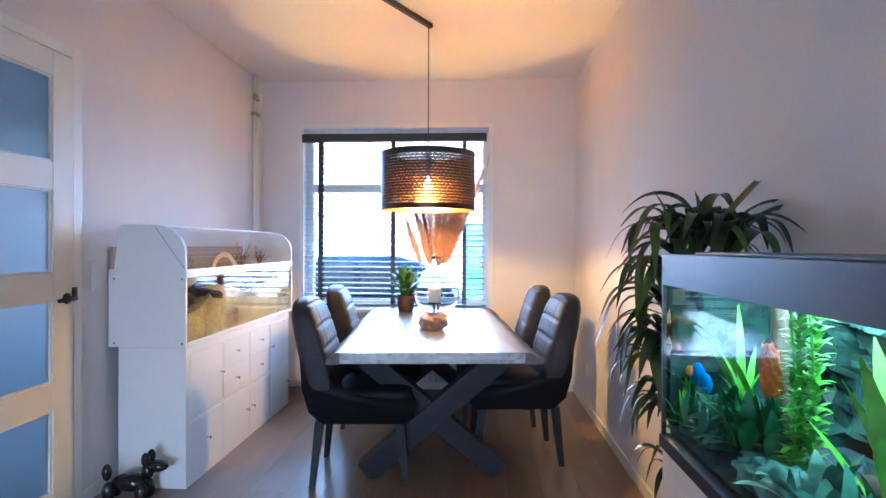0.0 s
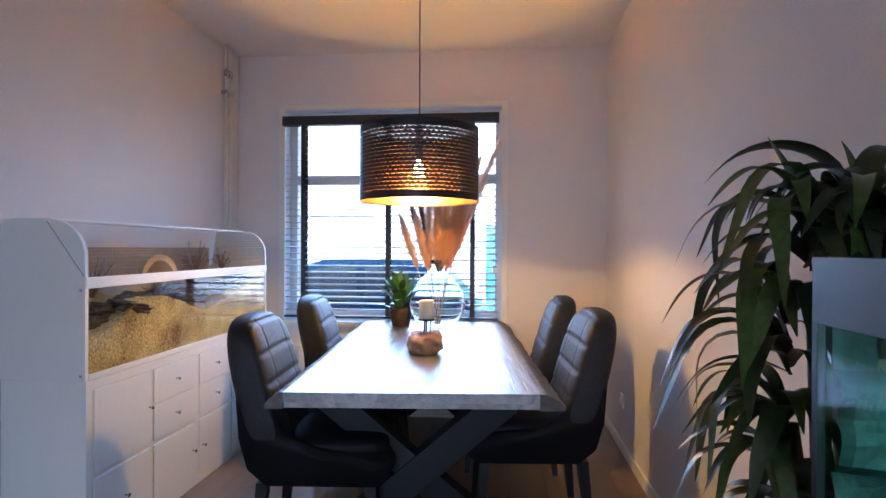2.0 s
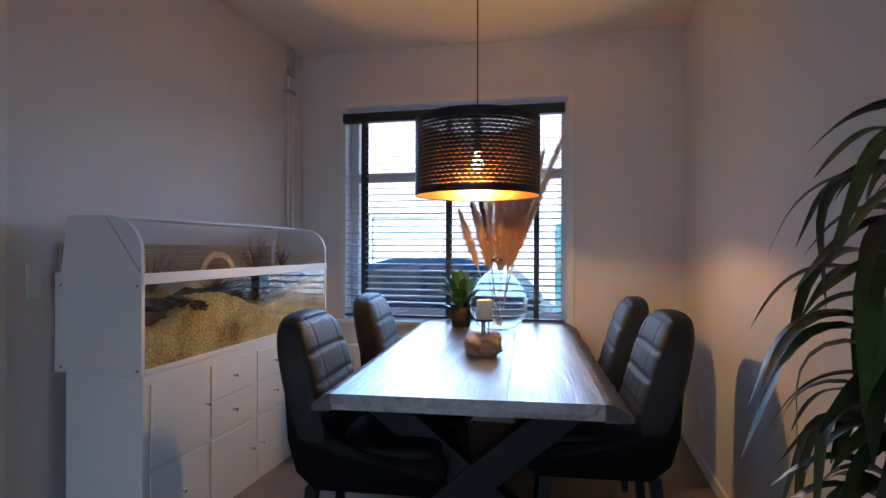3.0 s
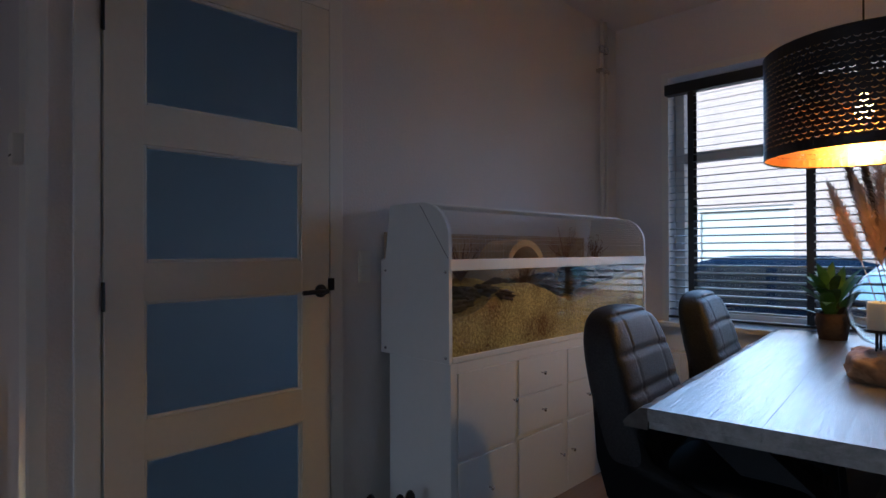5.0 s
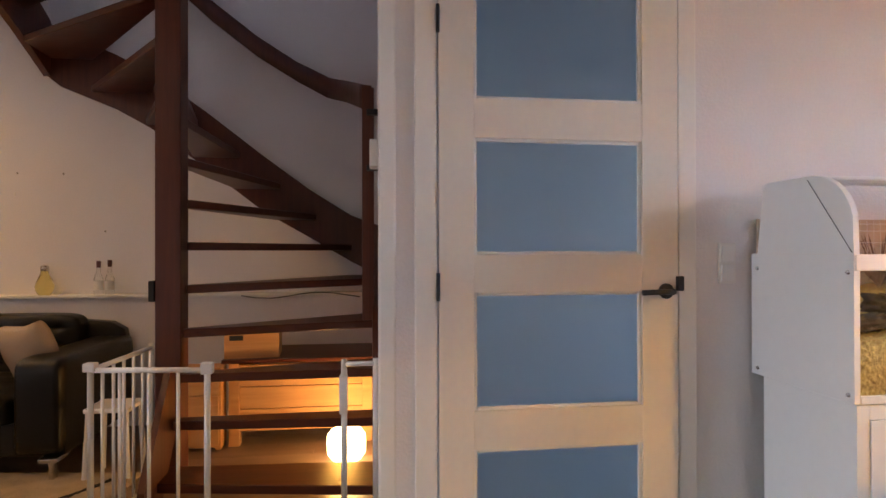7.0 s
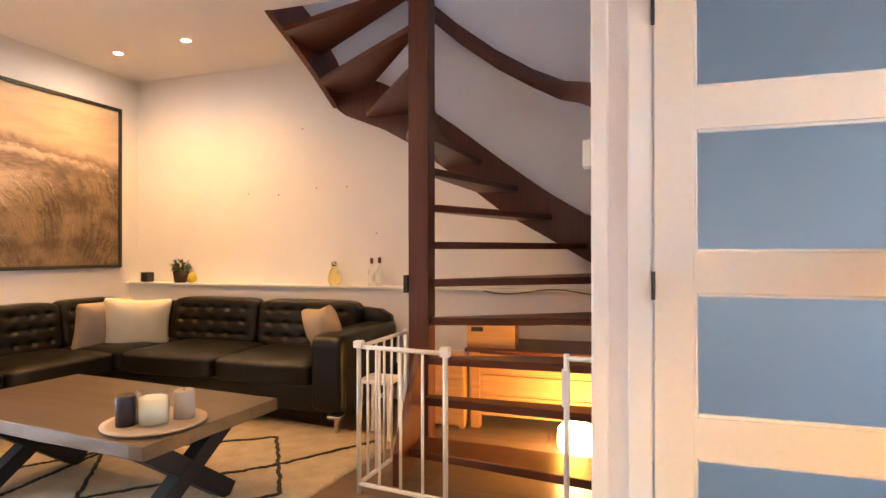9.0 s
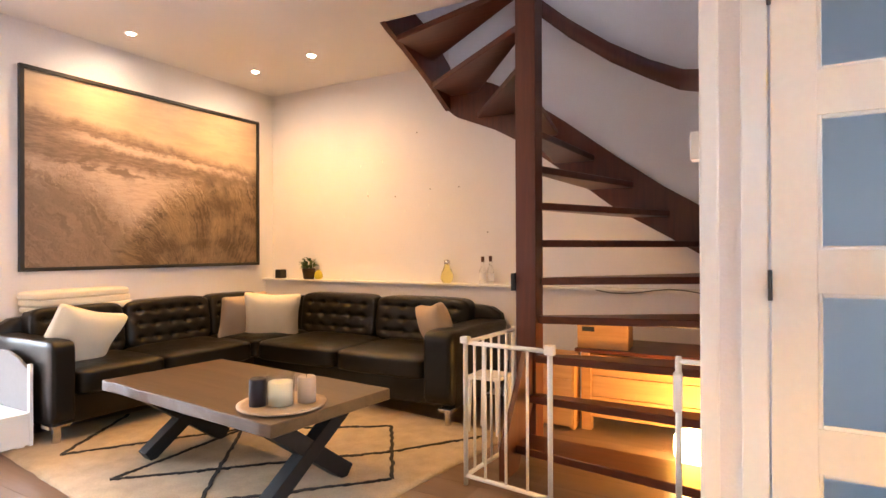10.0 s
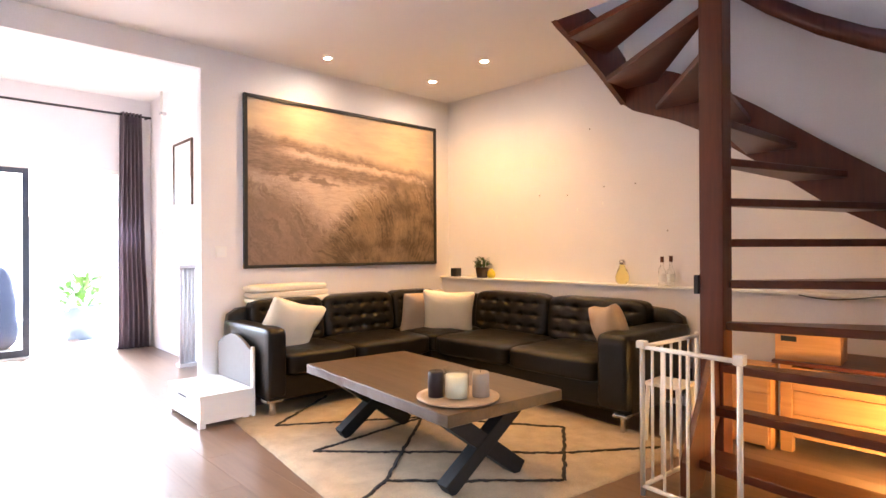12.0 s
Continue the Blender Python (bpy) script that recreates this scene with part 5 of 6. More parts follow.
co = nt.nodes.new("ShaderNodeTexCoord").outputs["Object"]
sep = nt.nodes.new("ShaderNodeSeparateXYZ")
nt.links.new(co, sep.inputs[0])
X, Z = sep.outputs["X"], sep.outputs["Z"]      # x grows towards the pier, z up, both from the middle
U = math_node("MULTIPLY", X, -1.0)
# across 0..1 and down 0..1 of the sheet
A = math_node("ADD", math_node("MULTIPLY", U, 0.482), 0.5)
D = math_node("SUBTRACT", 0.5, math_node("MULTIPLY", Z, 0.712))
wisp = noise_node(mapped(co, (1, 1, 4)), 2.4, 6.0)
grain = noise_node(mapped(co, (1, 1, 6)), 9.0, 8.0, 0.7)
edge = math_node("MULTIPLY", math_node("SUBTRACT", noise_node(co, 7.0, 7.0, 0.7), 0.5), 0.12)


def below(curve, soft):
    """1 under a line that runs across the sheet."""
    return ramp(math_node("SUBTRACT", math_node("ADD", D, edge), curve), -soft, soft)


def fan(cx, cy, turns, reach):
    """Blades that spread from one root."""
    dx, dy = math_node("MULTIPLY", math_node("SUBTRACT", A, cx), 1.48), math_node("SUBTRACT", cy, D)
    r = math_node("SQRT", math_node("ADD", math_node("MULTIPLY", dx, dx), math_node("MULTIPLY", dy, dy)))
    ang = math_node("ADD", math_node("ADD", math_node("ARCTAN2", dx, dy), math_node("MULTIPLY", edge, 2.2)), math_node("MULTIPLY", math_node("MULTIPLY", r, r), reach))
    cmb = nt.nodes.new("ShaderNodeCombineXYZ")
    nt.links.new(math_node("MULTIPLY", ang, turns), cmb.inputs[0])
    nt.links.new(math_node("MULTIPLY", r, 2.6), cmb.inputs[2])
    return noise_node(cmb.outputs[0], 1.0, 7.0, 0.7)


skycol = blend(ramp(wisp, 0.35, 0.65), (0.47, 0.36, 0.27), (0.56, 0.44, 0.31))
land = blend(ramp(grain, 0.35, 0.65), (0.17, 0.122, 0.10), (0.29, 0.21, 0.165))
pale = blend(ramp(grain, 0.3, 0.6), (0.42, 0.315, 0.26), (0.54, 0.42, 0.345))
pic = blend(below(math_node("ADD", math_node("MULTIPLY", A, 0.18), 0.19), 0.035), skycol, land)
strip = math_node("MULTIPLY", below(math_node("ADD", math_node("MULTIPLY", A, 0.14), 0.255), 0.012), math_node("SUBTRACT", 1.0, below(math_node("ADD", math_node("MULTIPLY", A, 0.12), 0.305), 0.02)))
pic = blend(math_node("MULTIPLY", strip, ramp(A, 0.06, 0.25)), pic, pale)
pic = blend(below(math_node("ADD", math_node("MULTIPLY", A, 0.06), 0.43), 0.04), pic, pale)
clump = ramp(noise_node(mapped(co, (1, 1, 2.2)), 5.5, 6.0), 0.50, 0.60)
row = math_node("MULTIPLY", ramp(D, 0.37, 0.42), ramp(D, 0.54, 0.47))
pic = blend(math_node("MULTIPLY", math_node("MULTIPLY", clump, row), 0.8), pic, (0.15, 0.105, 0.08))
bl = fan(0.30, 1.75, 95.0, 0.25)
br = fan(0.60, 1.25, 60.0, 0.9)
gl = blend(ramp(bl, 0.2, 0.82), (0.08, 0.052, 0.036), (0.36, 0.26, 0.19))
tufts = ramp(noise_node(mapped(co, (1, 1, 1.4)), 3.2, 4.0), 0.36, 0.64)
gr = blend(ramp(math_node("ADD", math_node("MULTIPLY", br, 0.8), math_node("MULTIPLY", tufts, 0.16)), 0.28, 0.74), (0.045, 0.027, 0.013), (0.31, 0.215, 0.125))
le = math_node("ADD", math_node("MULTIPLY", math_node("MULTIPLY", A, A), 1.9), math_node("ADD", 0.49, math_node("MULTIPLY", math_node("SUBTRACT", bl, 0.5), 0.5)))
pic = blend(below(le, 0.14), pic, gl)
off = math_node("SUBTRACT", 1.0, A)
re = math_node("ADD", math_node("MULTIPLY", math_node("MULTIPLY", math_node("MULTIPLY", off, off), off), 1.6), math_node("ADD", 0.43, math_node("MULTIPLY", math_node("SUBTRACT", br, 0.5), 0.45)))
pic = blend(below(re, 0.11), pic, gr)
nt.links.new(pic, bs.inputs["Base Color"])
art = thing("framed_print", "large sepia dune landscape print in a black frame", "picture", pose(-2.532, PICTURE_WALL, 1.745))
HW, HH = 1.058, 0.722
part("print", one_box(-HW + 0.02, HW - 0.02, 0.012, 0.02, -HH + 0.02, HH - 0.02), PRINT, art, "sepia photograph of dune grass and sand")
bm = bmesh.new()
for b in ((-HW, -HW + 0.028, -HH, HH), (HW - 0.028, HW, -HH, HH), (-HW + 0.028, HW - 0.028, -HH, -HH + 0.028), (-HW + 0.028, HW - 0.028, HH - 0.028, HH)):
    box(bm, b[0], b[1], 0.0, 0.035, b[2], b[3], 0.002)
part("frame", bm, M["black"], art, "slim black frame")
sw2 = thing("light_switch", "white square wall switch beside the large print", "switch", pose(-1.292, PICTURE_WALL, 1.163))
part("plate", one_box(-0.045, 0.045, 0, 0.01, -0.045, 0.045, 0.003), M["trim"], sw2)
part("rocker", one_box(-0.03, 0.03, 0.01, 0.014, -0.03, 0.03, 0.002), M["white"], sw2)

# screw plugs left in the plaster above the ledge
PLUG = material("grey_wall_plug", (0.30, 0.28, 0.26), 0.8, scale=60, vary=0.2, bump=0.1)
for y, z in ((-0.871, 2.214), (-0.735, 1.703), (-0.447, 1.704), (-1.106, 1.655), (-1.416, 1.675), (-0.18, 1.313)):
    solo("wall_plug", lathe(bmesh.new(), [(0, 0.004), (0.005, 0.004), (0.007, 0)], 10), PLUG, "small grey screw plug in the pale plastered wall", "wall plug", pose(-3.80, y, z, 0, 90, 0), True, "plugs in the wall")

# ---- coffee table ----
ct = thing("coffee_table", "smoked oak coffee table with live edges and dark crossed legs", "table", pose(-1.315, -1.35, 0, 0, 0, -5.0))
bm = live_edge(-0.745, 0, 0, 1.44, 0.398, 0.454, 0.014, 20)
part("tabletop", bm, M["ctable"], ct)
for y in (0.20, 1.24):
    for x0, x1 in ((-0.61, -0.13), (-0.13, -0.61)):
        o = 0.0 if x0 < x1 else 0.01
        bm = bmesh.new()
        beam(bm, (x0, y + o, 0.035), (x1, y + o, 0.385), 0.085 - o, 0.085 - o)
        part("crossed_leg", bm, M["slate"], ct, "dark anthracite crossed leg")
tray = thing("serving_plate", "round pale wooden plate on the coffee table", "plate", pose(-1.425, -0.095, 0.454))
part("disc", lathe(bmesh.new(), [(0, 0), (0.17, 0), (0.198, 0.008), (0.20, 0.016), (0.17, 0.012), (0, 0.01)], 48), material("pale_oak_plate", (0.36, 0.26, 0.17), 0.55, scale=30, vary=0.15, bump=0.1), tray, "", True)


def candle(label, mat, x, y, r, h):
    c = thing("pillar_candle", label, "candle", pose(x, y, 0.464), "candles on the plate")
    part("wax", lathe(bmesh.new(), [(0, 0), (r, 0), (r, h - 0.008), (r - 0.006, h), (r * 0.6, h - 0.006), (0, h - 0.008)], 28), mat, c, "", True)
    part("wick", tube(bmesh.new(), [(0, 0, h - 0.01), (0.002, 0, h + 0.008)], 0.0012, 5), M["black"], c)


candle("dark plum pillar candle on the wooden plate", material("plum_wax", (0.014, 0.007, 0.012), 0.6, scale=20, vary=0.1, bump=0.05), -1.345, -0.165, 0.038, 0.125)
candle("greyish beige pillar candle on the wooden plate", material("beige_wax", (0.36, 0.29, 0.23), 0.55, scale=20, vary=0.08, bump=0.05), -1.505, -0.02, 0.042, 0.12)
cj = thing("candle_jar", "clear glass jar with a white candle on the plate", "candle", pose(-1.40, -0.08, 0.464))
part("jar", lathe(bmesh.new(), [(0, 0), (0.06, 0), (0.062, 0.01), (0.062, 0.14), (0.059, 0.14), (0.058, 0.008), (0, 0.006)], 32), pane("jar_glass", (0.95, 0.97, 0.96), 0.9, 0.07), cj, "", True)
part("wax", lathe(bmesh.new(), [(0, 0.007), (0.056, 0.007), (0.056, 0.108), (0.03, 0.104), (0, 0.105)], 28), WAX, cj, "white candle wax", True)

# ---- rug ----
RUG = material("shaggy_cream_wool", (0.50, 0.40, 0.275), 1.0, scale=160, vary=0.2, bump=1.0, coarse=9)
INK = material("black_wool", (0.03, 0.027, 0.027), 1.0, scale=160, vary=0.3, bump=1.0)
rug = thing("rug", "shaggy cream wool rug with black diamond lines", "rug", pose(-1.83, 0.32, 0, 0, 0, -7.0))
RW, RL = 1.0, 2.45
nx, ny = 110, 130
bm = bmesh.new()
grid = []
for i in range(nx + 1):
    row = []
    for j in range(ny + 1):
        x, y = -RW + 2 * RW * i / nx, -RL + RL * j / ny
        rim = min(1, min(i, nx - i, j, ny - j) / 1.5)
        z = 0.004 + rim * (0.014 + 0.005 * noise.noise((x * 40, y * 40, 0)) + 0.003 * random.random())
        e = 0.008 * noise.noise((x * 9, y * 9, 4))
        row.append(bm.verts.new((x + e, y + e, z)))
    grid.append(row)
for a, b in zip(grid, grid[1:]):
    for j in range(ny):
        bm.faces.new((a[j], a[j + 1], b[j + 1], b[j]))
rim = grid[0] + [r[-1] for r in grid[1:]] + grid[-1][-2::-1] + [r[0] for r in grid[-2:0:-1]]
foot = [bm.verts.new((v.co.x, v.co.y, 0)) for v in rim]
for k in range(len(rim)):
    j = (k + 1) % len(rim)
    bm.faces.new((rim[k], rim[j], foot[j], foot[k]))
part("surface", bm, RUG, rug, "", True)


def ink_line(a, b):
    bm = bmesh.new()
    a, b = Vector((*a, 0)), Vector((*b, 0))
    n = int((b - a).length / 0.012)
    side = (b - a).normalized().cross(Vector((0, 0, 1)))
    prev = None
    for k in range(n + 1):
        p = a + (b - a) * k / n + side * 0.012 * noise.noise((k * 0.17, a.x * 5, a.y * 5))
        w = 0.011 + 0.005 * random.random()
        cur = [bm.verts.new(p + side * s * w + Vector((0, 0, z))) for s, z in ((-1, 0.008), (-0.6, 0.024 + 0.004 * random.random()), (0.6, 0.024 + 0.004 * random.random()), (1, 0.008))]
        if prev:
            for q in range(3):
                bm.faces.new((prev[q], prev[q + 1], cur[q + 1], cur[q]))
        prev = cur
    part("line", bm, INK, rug, "black wool line")


toR = rug.matrix_world.inverted()
nodes_w = dict(a=(-1.236, -1.619), b=(-1.889, -2.05), c=(-1.173, -1.021), d=(-2.057, -1.09), e=(-2.57, -0.29), f=(-2.197, -0.011), g=(-2.70, 0.33), h=(-1.219, -0.406), i=(-1.864, 0.205), j=(-1.0, -0.3), k=(-2.45, -1.75))
for p, q in (("a", "b"), ("a", "d"), ("c", "d"), ("c", "f"), ("d", "h"), ("d", "e"), ("e", "i"), ("f", "g"), ("h", "i"), ("d", "k"), ("h", "j")):
    P, Q = toR @ Vector((*nodes_w[p], 0)), toR @ Vector((*nodes_w[q], 0))
    clip = lambda v: (max(-RW + 0.02, min(RW - 0.02, v.x)), max(-RL + 0.02, min(-0.02, v.y)))
    ink_line(clip(P), clip(Q))

# ---- white step chest beside the sofa ----
st = thing("toy_chest", "low white wooden toy chest with a raised grey back panel", "chest", pose(0, 0, 0))
SX0, SX1, SY0, SY1 = -1.22, -0.865, -2.55, -1.93
part("front_panel", one_box(SX1 - 0.018, SX1, SY0, SY1, 0.03, 0.20, 0.003), M["white"], st)
part("side_panel", one_box(SX0, SX1 - 0.018, SY1 - 0.018, SY1, 0.03, 0.20, 0.003), M["white"], st)
part("side_panel", one_box(SX0, SX1 - 0.018, SY0, SY0 + 0.018, 0.03, 0.20, 0.003), M["white"], st)
part("lid", one_box(SX0, SX1 + 0.008, SY0 - 0.006, SY1 + 0.006, 0.20, 0.218, 0.004), M["white"], st)
for x in (SX0 + 0.02, SX1 - 0.04):
    for y in (SY0 + 0.01, SY1 - 0.05):
        part("foot", one_box(x, x + 0.04, y, y + 0.04, 0, 0.03), M["white"], st)
part("slot", one_box(SX1 + 0.0002, SX1 + 0.002, SY1 - 0.42, SY1 - 0.25, 0.16, 0.175), M["slate"], st, "dark hand slot")
part("end_post", one_box(SX0 - 0.022, SX0 - 0.001, SY1 - 0.03, SY1, 0.0, 0.50, 0.005), M["white"], st)
bm = bmesh.new()
prism(bm, [(SY0, 0.05), (SY1 - 0.03, 0.05), (SY1 - 0.03, 0.47)] + [(SY1 - 0.03 - 0.58 * s, 0.47 + 0.09 * math.sin(math.pi * s)) for s in (0.2, 0.4, 0.6, 0.8)] + [(SY0, 0.47)], 0.018, Matrix.Translation((SX0 - 0.002, 0, 0)) @ along_y)
part("back_panel", bm, material("grey_panel", (0.2, 0.2, 0.21), 0.5, scale=30, vary=0.05, bump=0.02), st, "grey painted back panel")

# ---- annex: curtain, rod, garden door, radiator, frame, pipe ----
cur = thing("curtain", "mauve-grey floor-length curtain drawn open", "curtain", pose(-1.40, ANNEX_Y + 0.09, 0))
bm = bmesh.new()
prev = None
for i in range(81):
    s = i / 80
    col = []
    for z, spread in ((0.01, 1.0), (0.4, 0.95), (1.2, 0.85), (2.0, 0.75), (2.83, 0.68)):
        col.append(bm.verts.new(((s - 0.5) * 0.34 * spread + (0.0 if z > 1 else -0.02), 0.045 * math.sin(s * 6 * 2 * math.pi) + 0.012 * math.sin(s * 41 + z), z)))
    if prev:
        for q in range(4):
            bm.faces.new((prev[q], prev[q + 1], col[q + 1], col[q]))
    prev = col
bmesh.ops.solidify(bm, geom=bm.faces[:], thickness=0.003)
part("cloth", bm, M["curtain"], cur, "", True)
rod = thing("curtain_rod", "black curtain rod above the garden door", "rod", pose(0, ANNEX_Y + 0.09, 2.80))
part("rod", tube(bmesh.new(), [(-1.62, 0, 0), (1.3, 0, 0)], 0.013, 10), M["black"], rod)
for x in (-1.58, 0.0, 1.25):
    part("bracket", one_box(x - 0.01, x + 0.01, -0.09, 0.01, -0.012, 0.012), M["black"], rod)
gd = tagged(thing("door_2", "sliding garden door with dark frame, partly open", "door", pose(0, 0, 0)), kind="structure")
bm = bmesh.new()
for b in ((GL, GL + 0.06, 0, GT), (GR - 0.06, GR, 0, GT), (GL + 0.06, GR - 0.06, GT - 0.05, GT), (GL + 0.06, GR - 0.06, 0.0, 0.02)):
    box(bm, b[0], b[1], ANNEX_Y - 0.14, ANNEX_Y - 0.02, b[2], b[3], 0.003)
part("door_frame", bm, M["trim"], gd)
bm = bmesh.new()
for b in ((-0.42, -0.36, 0.02, 2.09), (1.08, 1.14, 0.02, 2.09), (-0.36, 1.08, 2.03, 2.09), (-0.36, 1.08, 0.02, 0.10)):
    box(bm, b[0], b[1], ANNEX_Y - 0.10, ANNEX_Y - 0.055, b[2], b[3], 0.003)
part("sliding_leaf", bm, material("dark_blue_frame", (0.03, 0.04, 0.06), 0.4, scale=40, vary=0.1, bump=0.02), gd, "dark framed sliding leaf")
g = part("pane", one_box(-0.36, 1.08, ANNEX_Y - 0.08, ANNEX_Y - 0.075, 0.10, 2.03), M["pane"], gd)
g.visible_shadow = False
rd = thing("column_radiator", "tall slim grey panel radiator against the pier", "radiator", pose(-1.50, -4.06, 0))
for k in range(4):
    part("column", tube(bmesh.new(), [(-0.06 + 0.045 * k, 0.02 * k, 0.03), (-0.06 + 0.045 * k, 0.02 * k, 1.0)], 0.019, 10), material("grey_enamel", (0.5, 0.5, 0.52), 0.4, scale=30, vary=0.03, bump=0.0) if k == 0 else bpy.data.materials["grey_enamel"], rd, "", True)
for z in (0.02, 1.0):
    part("header", one_box(-0.085, 0.10, -0.02, 0.08, z, z + 0.035, 0.008), bpy.data.materials["grey_enamel"], rd)
fr = thing("wall_picture", "pale framed print on the annex wall", "picture", pose(ANNEX_X, -4.56, 2.01))
bm = bmesh.new()
for y0, y1, z0, z1 in ((-0.29, -0.265, -0.35, 0.35), (0.265, 0.29, -0.35, 0.35), (-0.265, 0.265, -0.35, -0.325), (-0.265, 0.265, 0.325, 0.35)):
    box(bm, 0, 0.025, y0, y1, z0, z1, 0.002)
part("frame", bm, material("brown_wood_frame", (0.12, 0.07, 0.045), 0.5, scale=30, vary=0.1, bump=0.05), fr)
part("print", one_box(0.004, 0.012, -0.265, 0.265, -0.325, 0.325), M["white"], fr)
pp = thing("heating_pipe", "white riser pipe with brass joints on the annex wall", "pipe", pose(ANNEX_X + 0.05, -5.15, 0))
part("pipe", tube(bmesh.new(), [(0, 0, 0.9), (0, 0, 3.02)], 0.013, 8), M["trim"], pp, "", True)
for z in (1.4, 2.75):
    part("joint", one_box(-0.05, 0.02, -0.02, 0.02, z, z + 0.03, 0.003), M["chrome"], pp)


# ---- aquarium ----
AX, AY0, AY1, AB, AT = 0.988, 0.42, 1.632, 0.775, 1.272
aq = thing("aquarium", "lit planted aquarium with black hood on a pale cabinet", "aquarium", pose(0, 0, 0))
HOOD = material("black_hood_plastic", (0.035, 0.036, 0.045), 0.38, scale=60, vary=0.12, bump=0.03)
bm = bmesh.new()
box(bm, AX, AX + 0.012, AY0, AY1, 1.188, AT, 0.002)
box(bm, RIGHT - 0.022, RIGHT - 0.01, AY0, AY1, 1.188, AT, 0.002)
box(bm, AX + 0.012, RIGHT - 0.022, AY0, AY0 + 0.012, 1.188, AT, 0.002)
box(bm, AX + 0.012, RIGHT - 0.022, AY1 - 0.012, AY1, 1.188, AT, 0.002)
box(bm, AX + 0.012, RIGHT - 0.022, AY0 + 0.012, AY1 - 0.012, AT - 0.012, AT - 0.001)
part("hood", bm, HOOD, aq, "matt black hood")
part("hood_flap", one_box(AX + 0.05, RIGHT - 0.05, AY0 + 0.1, AY1 - 0.1, AT, AT + 0.006, 0.002), HOOD, aq)
part("base_trim", one_box(AX - 0.004, RIGHT - 0.008, AY0 - 0.004, AY1 + 0.004, AB - 0.03, AB + 0.004, 0.003), M["black"], aq)
for b, nm in (((AX + 0.001, AX + 0.007, AY0 + 0.006, AY1 - 0.006), "front_glass"), ((AX + 0.001, RIGHT - 0.012, AY1 - 0.006, AY1 - 0.0005), "side_glass"), ((AX + 0.001, RIGHT - 0.012, AY0 + 0.0005, AY0 + 0.006), "side_glass")):
    part(nm, one_box(b[0], b[1], b[2], b[3], AB + 0.004, 1.19), M["tank"], aq)
part("seam", one_box(AX, AX + 0.01, AY1 - 0.012, AY1 - 0.0002, AB + 0.004, 1.19), M["black"], aq)
cabm = material("whitewashed_cabinet", (0.62, 0.56, 0.50), 0.5, scale=40, vary=0.06, bump=0.1)
part("cabinet_body", one_box(AX + 0.02, RIGHT - 0.01, AY0, AY1, 0.0, AB - 0.03, 0.003), cabm, aq, "pale cabinet body")
for y0, y1 in ((AY0 + 0.01, (AY0 + AY1) / 2 - 0.003), ((AY0 + AY1) / 2 + 0.003, AY1 - 0.01)):
    part("cabinet_door", one_box(AX + 0.001, AX + 0.019, y0, y1, 0.06, AB - 0.034, 0.003), cabm, aq)
ROCKB = material("green_rock_background", (0.006, 0.020, 0.016), 0.8, scale=18, vary=0.6, bump=1.0, second=(0.022, 0.055, 0.044), coarse=11)
bm = bmesh.new()
grid = []
for i in range(71):
    row = []
    for j in range(29):
        y, z = AY0 + 0.008 + (AY1 - AY0 - 0.016) * i / 70, AB + 0.004 + (1.185 - AB) * j / 28
        cell = noise.cell((y * 9 + 0.6 * noise.noise((y * 7, z * 7, 0)), z * 8, 3))
        x = RIGHT - 0.035 - 0.07 * cell - 0.06 * abs(noise.noise((y * 9, z * 12, 1))) - 0.016 * noise.noise((y * 30, z * 30, 2))
        row.append(bm.verts.new((x, y, z)))
    grid.append(row)
for a, b in zip(grid, grid[1:]):
    for j in range(28):
        bm.faces.new((a[j], a[j + 1], b[j + 1], b[j]))
part("rock_background", bm, ROCKB, aq, "moulded green rock background")
bm = bmesh.new()
grid = []
for i in range(25):
    row = []
    for j in range(29):
        x, z = AX + 0.02 + (RIGHT - 0.06 - AX) * i / 24, AB + 0.004 + (1.185 - AB) * j / 28
        cell = noise.cell((x * 9 + 0.6 * noise.noise((x * 7, z * 7, 5)), z * 8, 8))
        y = AY1 - 0.016 - 0.015 * cell - 0.02 * abs(noise.noise((x * 9, z * 12, 6))) - 0.006 * noise.noise((x * 30, z * 30, 7))
        row.append(bm.verts.new((x, y, z)))
    grid.append(row)
for a, b in zip(grid, grid[1:]):
    for j in range(28):
        bm.faces.new((a[j], b[j], b[j + 1], a[j + 1]))
part("rock_background", bm, ROCKB, aq, "moulded green rock end panel")
GRAV = material("dark_gravel", (0.045, 0.06, 0.075), 0.8, scale=150, vary=0.5, bump=1.0, coarse=20)
bm = bmesh.new()
grid = []
for i in range(61):
    row = []
    for j in range(19):
        y, x = AY0 + 0.008 + (AY1 - AY0 - 0.016) * i / 60, AX + 0.008 + (RIGHT - 0.06 - AX) * j / 18
        row.append(bm.verts.new((x, y, AB + 0.03 + 0.04 * j / 18 + 0.008 * noise.noise((x * 20, y * 20, 0)))))
    grid.append(row)
for a, b in zip(grid, grid[1:]):
    for j in range(18):
        bm.faces.new((a[j], a[j + 1], b[j + 1], b[j]))
tagged(part("gravel", bm, GRAV, aq, "dark fine gravel bed"), kind="stuff")
AQROCK = material("aquarium_stone", (0.12, 0.21, 0.19), 0.8, scale=25, vary=0.4, bump=0.8, coarse=8)
